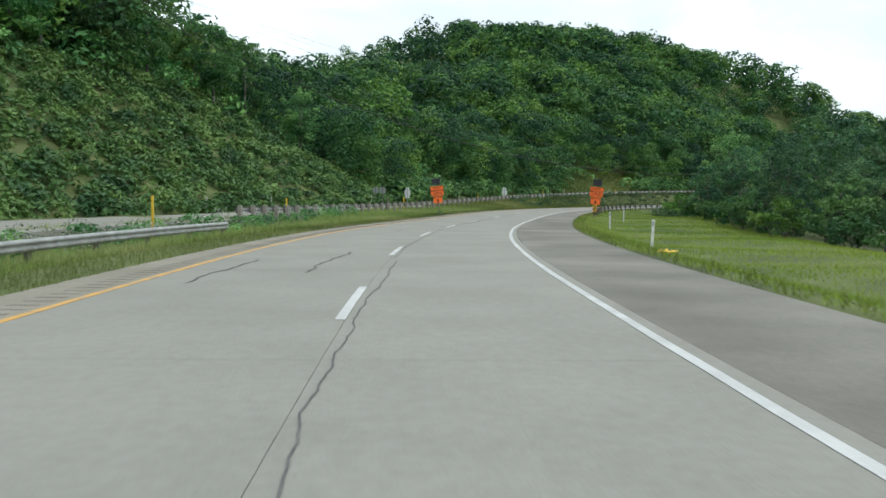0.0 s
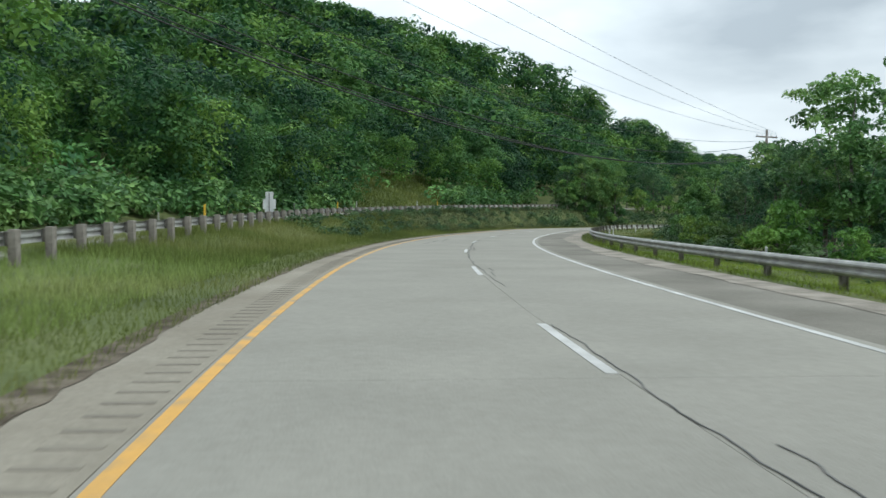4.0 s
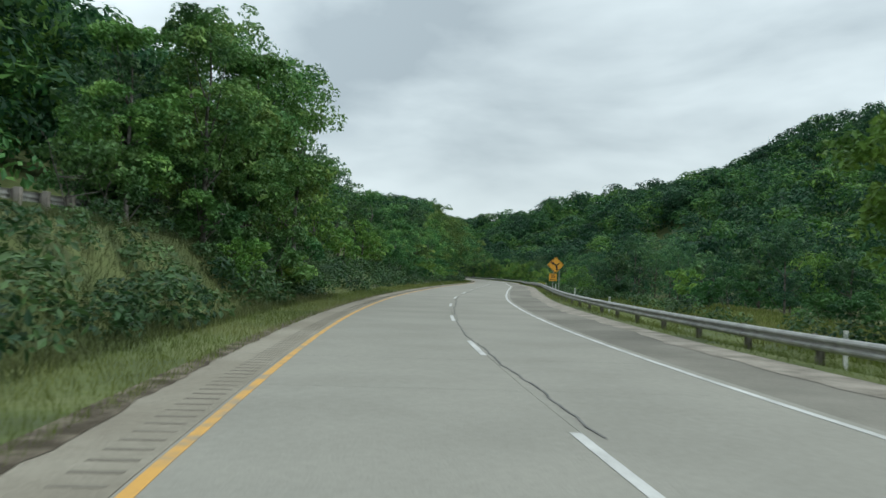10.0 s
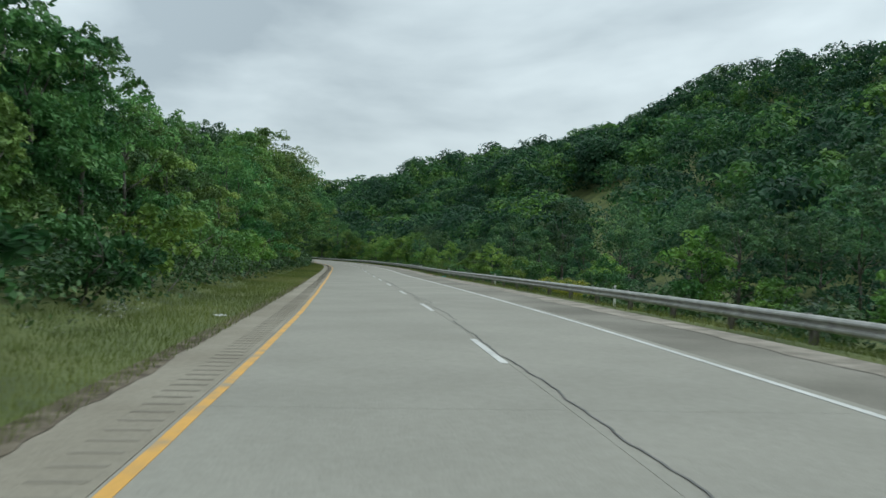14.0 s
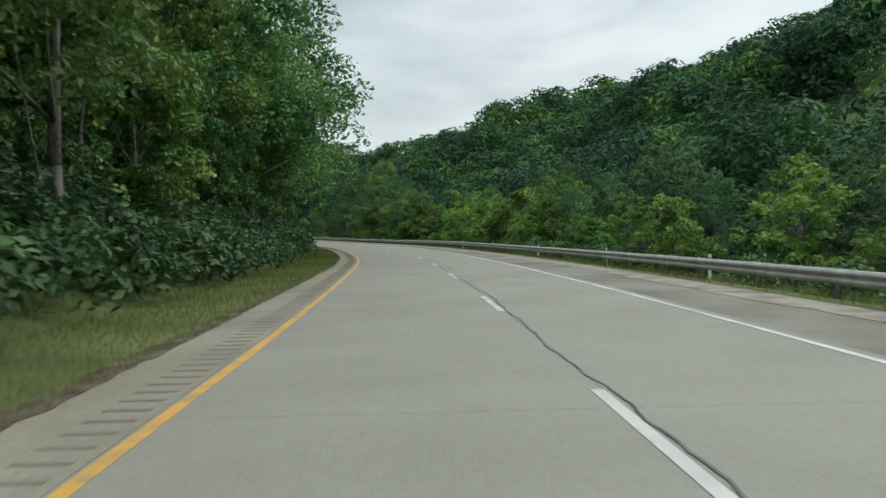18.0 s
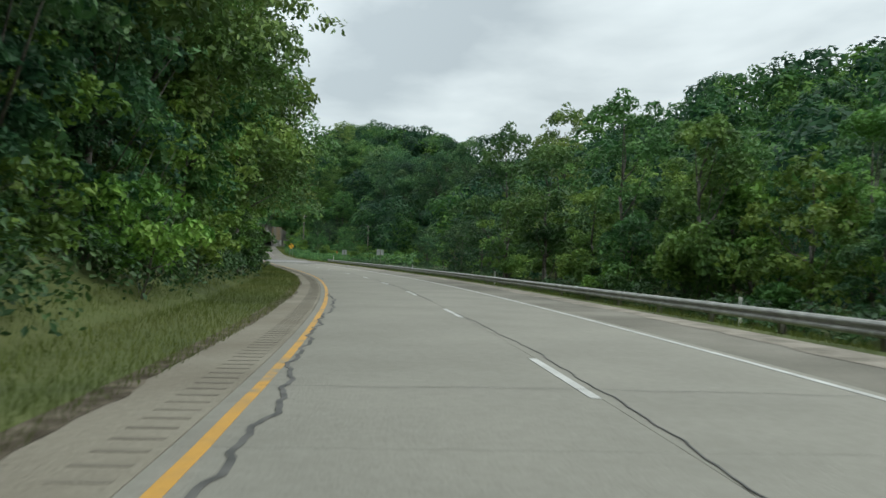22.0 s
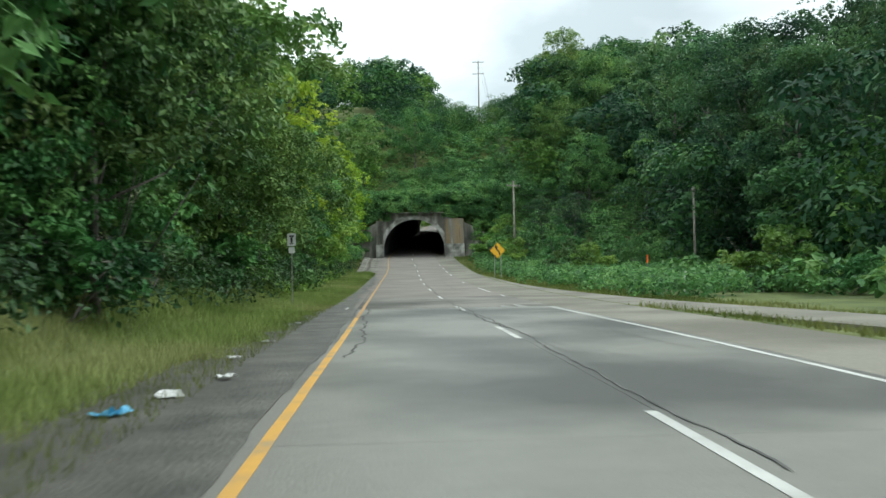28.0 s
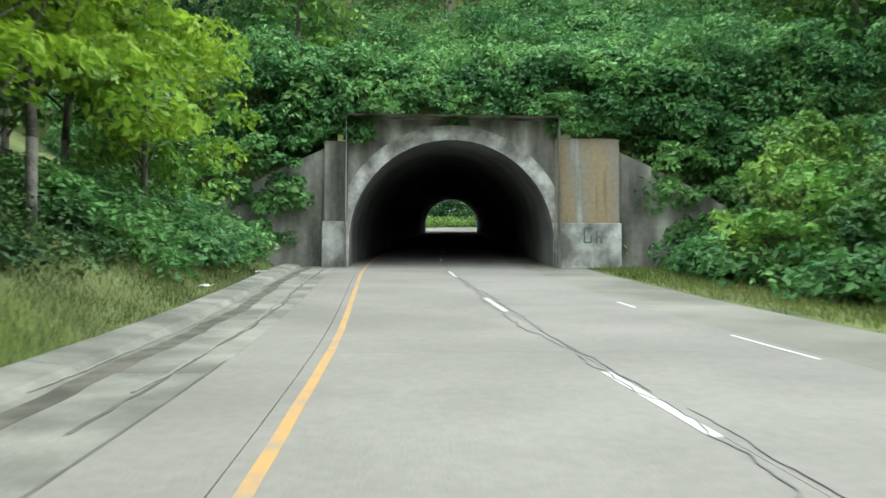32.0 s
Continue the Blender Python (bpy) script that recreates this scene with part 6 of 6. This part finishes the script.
for s_, o_, dz, lean in ((31, 11.6, -0.5, 2), (56, 12.0, -0.5, -1), (77, 13.2, -0.5, 0), (107, 15.0, -0.9, 0), (134, 11.6, -0.6, 0), (158, 11.7, -0.6, 1), (184, 11.8, -0.6, -1), (210, 11.8, -0.6, 0), (237, 11.8, -0.6, 0), (262, 12.2, -0.6, 1),
                         (286, 11.7, -0.6, 0), (313, 11.7, -0.6, 0), (340, 11.7, -0.6, 0), (366, 11.7, -0.6, -1), (394, 11.7, -0.6, 0), (407, 11.7, -0.6, 0), (422, 11.7, -0.6, 0), (448, 11.7, -0.6, 0), (476, 11.7, -0.6, 0), (508, 11.6, -0.5, 0), (535, 11.6, -0.5, 0),
                         (632, 16.8, -0.15, 3), (607, 13.4, -0.15, 0)):
    delineator(s_, o_, dz, 1.2, False, lean)
for s_, o_, lean in ((33, -6.7, 0), (54, -7.9, -3), (84, -7.9, 0), (112, -8.1, 0), (144, -10.4, 2), (176, -10.6, 0)):
    delineator(s_, o_, float(opposite_level(s_)), 1.25, True, lean)
for s_, o_ in ((64, -18), (76, -18), (100, -17.5), (128, -17.5), (152, -17.5), (168, -17.5), (186, -17.5)):
    delineator(s_, o_, float(opposite_level(s_)), 1.25, False, 1.5)

stake = tagged(new("leaning_stake"), "dark weathered stake leaning in the median weeds", "stake")
stake.matrix_basis = pose_at(77, -7.6, 0.0) @ pose(0, 0, 0, 0, 14, 0)
bm = bmesh.new()
box(bm, -0.06, 0.06, -0.05, 0.05, -0.5, 1.45, 0.012)
part("shaft", bm, M["post_steel"], stake)

# ---- tunnel ----
tunnel = tagged(new("tunnel"), "concrete arched road tunnel with stained headwall and wing walls", "tunnel", kind="structure")
WALL_H = 1.1


def arch_line(n=28, half=BORE_HALF, wall=WALL_H):
    """Offsets and heights up one wall, round the arch and down the other."""
    a = np.linspace(math.pi, 0, n)
    o = np.concatenate([[-half], half * np.cos(a), [half]])
    z = np.concatenate([[-0.15], wall + half * np.sin(a), [-0.15]])
    return BORE_MID + o, z


def build_tunnel():
    o, z = arch_line()
    n = len(o)
    s = np.arange(PORTAL - 0.1, PORTAL_FAR + 0.2, 3.0)
    s = np.append(s, PORTAL_FAR + 0.1)
    v = np.concatenate([place(np.full(n, q), o, 0) + np.stack([0 * z, 0 * z, z], 1) for q in s])
    i, j = np.meshgrid(np.arange(len(s) - 1), np.arange(n - 1), indexing="ij")
    f = np.stack([i * n + j, i * n + j + 1, (i + 1) * n + j + 1, (i + 1) * n + j], -1).reshape(-1, 4)
    hang("lining", mesh_from("lining", v, f, M["bore"], True), tunnel, label="sooty dark concrete lining")
    for p0, sign in ((PORTAL, -1), (PORTAL_FAR, 1)):
        # headwall round the arch
        top, half_w = 6.65, BORE_HALF + 0.1
        ring_o, ring_z = arch_line(28, BORE_HALF + 0.62, WALL_H)
        out_o = np.clip(BORE_MID + (ring_o - BORE_MID) * 3, BORE_MID - half_w, BORE_MID + half_w)
        out_z = np.where((np.abs(ring_o - BORE_MID) < BORE_HALF * 0.9) & (ring_z > WALL_H), top, np.minimum(ring_z * 1.0, top))
        out_z = np.where(np.abs(out_o - BORE_MID) < half_w - 0.01, top, out_z)
        v = []
        for d in (0.0, sign * -1.2):
            for oo, zz in ((ring_o, ring_z), (out_o, np.where(ring_z > WALL_H + 1.2, top, ring_z))):
                v.append(place(np.full(len(oo), p0 - d if sign < 0 else p0 - d), oo, 0) + np.stack([0 * zz, 0 * zz, zz], 1))
        v = np.concatenate(v)
        k = np.arange(n - 1)
        f = np.concatenate([np.stack([k, k + 1, n + k + 1, n + k], 1), np.stack([n + k, n + k + 1, 3 * n + k + 1, 3 * n + k], 1)])
        hang("headwall", mesh_from("headwall", v, f, M["old_concrete"]), tunnel, label="stained grey concrete headwall")
        # raised arch ring
        v = []
        for d, h in ((0.0, 0), (0.16, 0), (0.16, 1), (0.0, 1)):
            oo, zz = arch_line(28, BORE_HALF if h == 0 else BORE_HALF + 0.66, WALL_H)
            v.append(place(np.full(n, p0 + sign * d), oo, 0) + np.stack([0 * zz, 0 * zz, zz], 1))
        v = np.concatenate(v)
        f = np.concatenate([np.stack([q * n + k, q * n + k + 1, (q + 1) % 4 * n + k + 1, (q + 1) % 4 * n + k], 1) for q in range(4)])
        hang("arch_ring", mesh_from("arch_ring", v, f, M["ring_concrete"]), tunnel, label="pale scraped arch ring")
        m0 = pose_at(p0, BORE_MID, 0)
        for side in (-1, 1):
            # pilaster, then a wing wall that falls away
            bm = bmesh.new()
            x0, x1 = side * (half_w - 0.05), side * (half_w + (2.8 if side > 0 else 1.0))
            box(bm, min(x0, x1), max(x0, x1), sign * 0.35, -sign * 1.2, -0.4, 5.75 if side > 0 else 5.5, 0.05)
            part("pilaster", bm, M["rust_concrete"] if side > 0 else M["old_concrete"], tunnel, "rust-stained pilaster" if side > 0 else "", m0)
            bm = bmesh.new()
            xs = [x1, x1 + side * 1.2, x1 + side * 3.4, x1 + side * 4.6]
            hs = [5.2, 4.6, 3.4, 2.6]
            ys = [sign * 0.05, sign * 0.3, sign * 0.8, sign * 1.1]
            fr = [bm.verts.new((x, y, -0.6)) for x, y in zip(xs, ys)] + [bm.verts.new((x, y, h)) for x, y, h in zip(xs, ys, hs)]
            bk = [bm.verts.new((x, y - sign * 0.6, -0.6)) for x, y in zip(xs, ys)] + [bm.verts.new((x, y - sign * 0.6, h)) for x, y, h in zip(xs, ys, hs)]
            for q in range(3):
                bm.faces.new((fr[q], fr[q + 1], fr[q + 5], fr[q + 4]))
                bm.faces.new((fr[q + 4], fr[q + 5], bk[q + 5], bk[q + 4]))
                bm.faces.new((bk[q + 1], bk[q], bk[q + 4], bk[q + 5]))
            bm.faces.new((fr[3], bk[3], bk[7], fr[7]))
            bmesh.ops.recalc_face_normals(bm, faces=bm.faces)
            part("wing_wall", bm, M["old_concrete"], tunnel, m=m0)
            bm = bmesh.new()
            box(bm, min(x0, x1) - 0.06, max(x0, x1) + 0.06, sign * 0.45, -sign * 0.2, -0.4, 1.95, 0.04)
            part("plinth", bm, M["ring_concrete"], tunnel, m=m0)
        # coping along the top
        bm = bmesh.new()
        box(bm, -half_w + 0.4, half_w + 0.1, sign * 0.10, -sign * 1.3, 6.55, 6.72, 0.03)
        part("coping", bm, M["old_concrete"], tunnel, m=m0)
        bm = bmesh.new()
        box(bm, -half_w - 0.8, half_w + 0.8, -sign * 0.85, -sign * 1.35, 6.4, 8.35, 0.05)
        part("earth_fill", bm, M["soil"], tunnel, "earth bank behind the headwall", m0)


build_tunnel()
# paint scrawl on the right pilaster, as plain strokes
M["scrawl"] = material("dull_green_spray_paint", [(0.05, 0.09, 0.075), (0.09, 0.13, 0.11)], 0.7, 5)
bm = bmesh.new()
for x0, x1, z0, z1 in ((5.8, 5.87, 1.05, 1.75), (5.87, 6.15, 1.68, 1.75), (5.87, 6.15, 1.05, 1.12), (6.1, 6.17, 1.1, 1.4), (6.35, 6.42, 1.05, 1.6), (6.42, 6.6, 1.3, 1.36), (6.55, 6.62, 1.05, 1.3)):
    box(bm, x0, x1, -0.457, -0.4515, z0, z1)
part("paint_scrawl", bm, M["scrawl"], tunnel, "green spray-paint strokes", pose_at(PORTAL, BORE_MID, 0))

# ---- utility poles and wires ----


def utility_pole(s, o, h, arms, turn=0.0, label="weathered wooden utility pole with crossarms", base=None):
    ob = tagged(new("utility_pole"), label, "utility pole", group="utility poles")
    p = place(s, o)
    z = float(ground_z(p[0], p[1])[0]) if base is None else base
    m = pose_at(s, o, 0, turn)
    m.translation.z = z
    ob.matrix_basis = m
    part("pole", tube(bmesh.new(), (0, 0, -1), (0, 0, h), 0.16, 0.10, 10), M["pole_wood"], ob, smooth=True)
    for zz, w in arms:
        bm = bmesh.new()
        box(bm, -w / 2, w / 2, -0.06, 0.06, zz - 0.06, zz + 0.06, 0.01)
        arm = part("crossarm", bm, M["pole_wood"], ob)
        for q in (-0.46, -0.22, 0.22, 0.46):
            part("insulator", tube(bmesh.new(), (q * w, 0, zz + 0.06), (q * w, 0, zz + 0.2), 0.035, 0.03, 6), M["sign_back"], arm)
    return ob


def cable(name, a, b, sag, r=0.012, label="thin black overhead cable strung between poles"):
    c = bpy.data.curves.new(name, "CURVE")
    c.dimensions, c.bevel_depth, c.bevel_resolution = "3D", r, 0
    sp = c.splines.new("POLY")
    sp.points.add(24)
    for k in range(25):
        t = k / 24
        q = Vector(a).lerp(Vector(b), t)
        sp.points[k].co = (q.x, q.y, q.z - 4 * sag * t * (1 - t), 1)
    ob = bpy.data.objects.new(name, c)
    me = bpy.data.meshes.new_from_object(ob)
    bpy.data.objects.remove(ob)
    me.materials.append(M["wire"])
    tagged(new(name, me), label, "cable", group="overhead cables")


def up(s, o, dz):
    return tuple(float(q) for q in place(s, o, dz))


hill_pole = utility_pole(763.5, 15.1, 12.0, ((11.6, 2.4), (9.2, 2.4)), base=float(place(763.5, 15.1, 25.0)[2]))
utility_pole(693, 15.7, 11.2, ((10.6, 2.2),), 35, base=float(place(693, 15.7, -0.6)[2]))
utility_pole(667, 29.4, 8.6, ((8.2, 1.8),), 60, base=float(place(667, 29.4, -0.4)[2]))
utility_pole(151, 24.2, 11.2, ((10.6, 2.4), (9.4, 2.0)), 40, base=float(place(151, 24.2, -2.5)[2]))
utility_pole(70.5, -36.7, 9.4, ((8.8, 2.0),), 30)
for k, (dz, sag) in enumerate(((11.6, 1.2), (11.5, 1.6), (9.6, 1.8))):
    cable("overhead_cable", up(763.5, 15.1 + 0.5 * k, 25 + dz), up(693, 15.7 + 0.4 * k, 9.8), sag)
for k, dz in enumerate((8.3, 7.6, 6.2, 5.6, 4.6)):
    cable("overhead_cable", up(693, 15.7, dz + 1.4), up(667, 29.4, dz - 0.4), 0.4)
    cable("overhead_cable", up(667, 29.4, dz - 0.4), up(630, 62, dz + 1.0), 0.8)
for k, (x, dz, sag, r) in enumerate(((-0.9, 0.0, 5.7, 0.02), (0.0, -0.7, 6.0, 0.028), (0.4, -0.9, 5.8, 0.02), (-0.5, 0.5, 4.9, 0.014), (0.6, 1.6, 3.6, 0.010), (1.0, 1.7, 2.5, 0.010), (1.4, 1.6, 1.6, 0.010))):
    cable("overhead_cable", up(70.5, -36.7 + x, 19.2 + 1.13 * dz + 0.6 * sag), up(151, 24.2 + x * 0.7, min(7.4 + dz * 0.8, 8.3)), 1.29 * sag, r, "dark overhead cable crossing the valley road")

snag = tagged(new("dead_tree"), "bare grey dead tree among the green ones", "tree")
snag.matrix_basis = Matrix.Translation(place(176, 27.5, -1.6)) @ Matrix.Scale(1.0, 4)
part("trunk", limb_mesh(np.random.default_rng(44), 9.5, 0.12, crown_lobes(np.random.default_rng(45), 9.5, 4.5, 1.6, 9), lean=0.5), M["bark"], snag, smooth=True)

# ---- litter and small things on the verge ----
M["litter_white"] = material("pale_paper_litter", [(0.55, 0.55, 0.53), (0.75, 0.75, 0.74)], 0.7, 8)
M["litter_blue"] = material("light_blue_plastic_litter", [(0.08, 0.35, 0.60), (0.14, 0.45, 0.70)], 0.5, 8)


def scrap(s, o, dz, size, mat, seed, name="litter", label="crumpled pale litter on the verge"):
    g = np.random.default_rng(seed)
    bm = bmesh.new()
    bmesh.ops.create_grid(bm, x_segments=5, y_segments=4, size=size / 2)
    for q in bm.verts:
        q.co.z += abs(g.normal()) * size * 0.12 + 0.01
        q.co.x += g.normal() * size * 0.06
        q.co.y += g.normal() * size * 0.1
    bmesh.ops.solidify(bm, geom=bm.faces[:], thickness=0.006)
    me = bpy.data.meshes.new(name)
    bm.to_mesh(me)
    bm.free()
    me.materials.append(mat)
    ob = tagged(new(name, me), label, "litter")
    ob.matrix_basis = pose_at(s, o, dz, float(g.uniform(0, 360)))


scrap(594.8, -1.6, 0.02, 0.3, M["litter_blue"], 1, label="light blue plastic scrap beside the shoulder")
scrap(596, -1.35, 0.02, 0.28, M["litter_white"], 2)
for k, (s_, o_, q) in enumerate(((588, -1.6, 0.3), (591, -1.1, 0.14), (597.5, -1.0, 0.2), (600, -1.35, 0.16), (603, -1.25, 0.18), (609, -1.3, 0.12), (565, 10.0, 0.12), (541, 9.9, 0.12))):
    scrap(s_, o_, 0.03, q, M["litter_white"], 20 + k, label="small white scrap of litter on the shoulder")
scrap(578, -1.9, 0.05, 0.3, M["litter_white"], 3)
scrap(181, -2.0, 0.06, 0.3, M["litter_white"], 4)
scrap(299.5, -1.6, 0.05, 0.22, M["litter_white"], 5)
scrap(664, -1.6, 0.03, 0.22, M["litter_white"], 6)
scrap(656, -2.6, 0.05, 0.25, M["litter_white"], 7)
M["litter_teal"] = material("teal_plastic_litter", [(0.02, 0.20, 0.20), (0.06, 0.32, 0.30)], 0.5, 8)
M["litter_tan"] = material("tan_cardboard_litter", [(0.34, 0.24, 0.17), (0.50, 0.38, 0.29)], 0.8, 8)
scrap(362, 9.5, 0.01, 0.34, M["litter_tan"], 8, label="torn tan cardboard scrap on the shoulder edge")
scrap(357, 9.35, 0.01, 0.3, M["post_steel"], 31, label="flattened dark scrap on the shoulder edge")
scrap(354.3, 9.8, 0.01, 0.36, M["litter_teal"], 32, label="crumpled teal plastic scrap under the guardrail")
scrap(225, -4.2, 0.1, 0.5, M["litter_white"], 9)
scrap(84, -3.2, 0.1, 0.25, M["litter_white"], 10)
scrap(24, 10.7, -0.05, 0.4, M["plastic_yellow"], 11, label="dry yellowed leaf scrap at the shoulder edge")
scrap(700, -3.4, 0.35, 0.3, M["litter_white"], 12)
scrap(707, -3.0, 0.3, 0.35, M["litter_white"], 13)
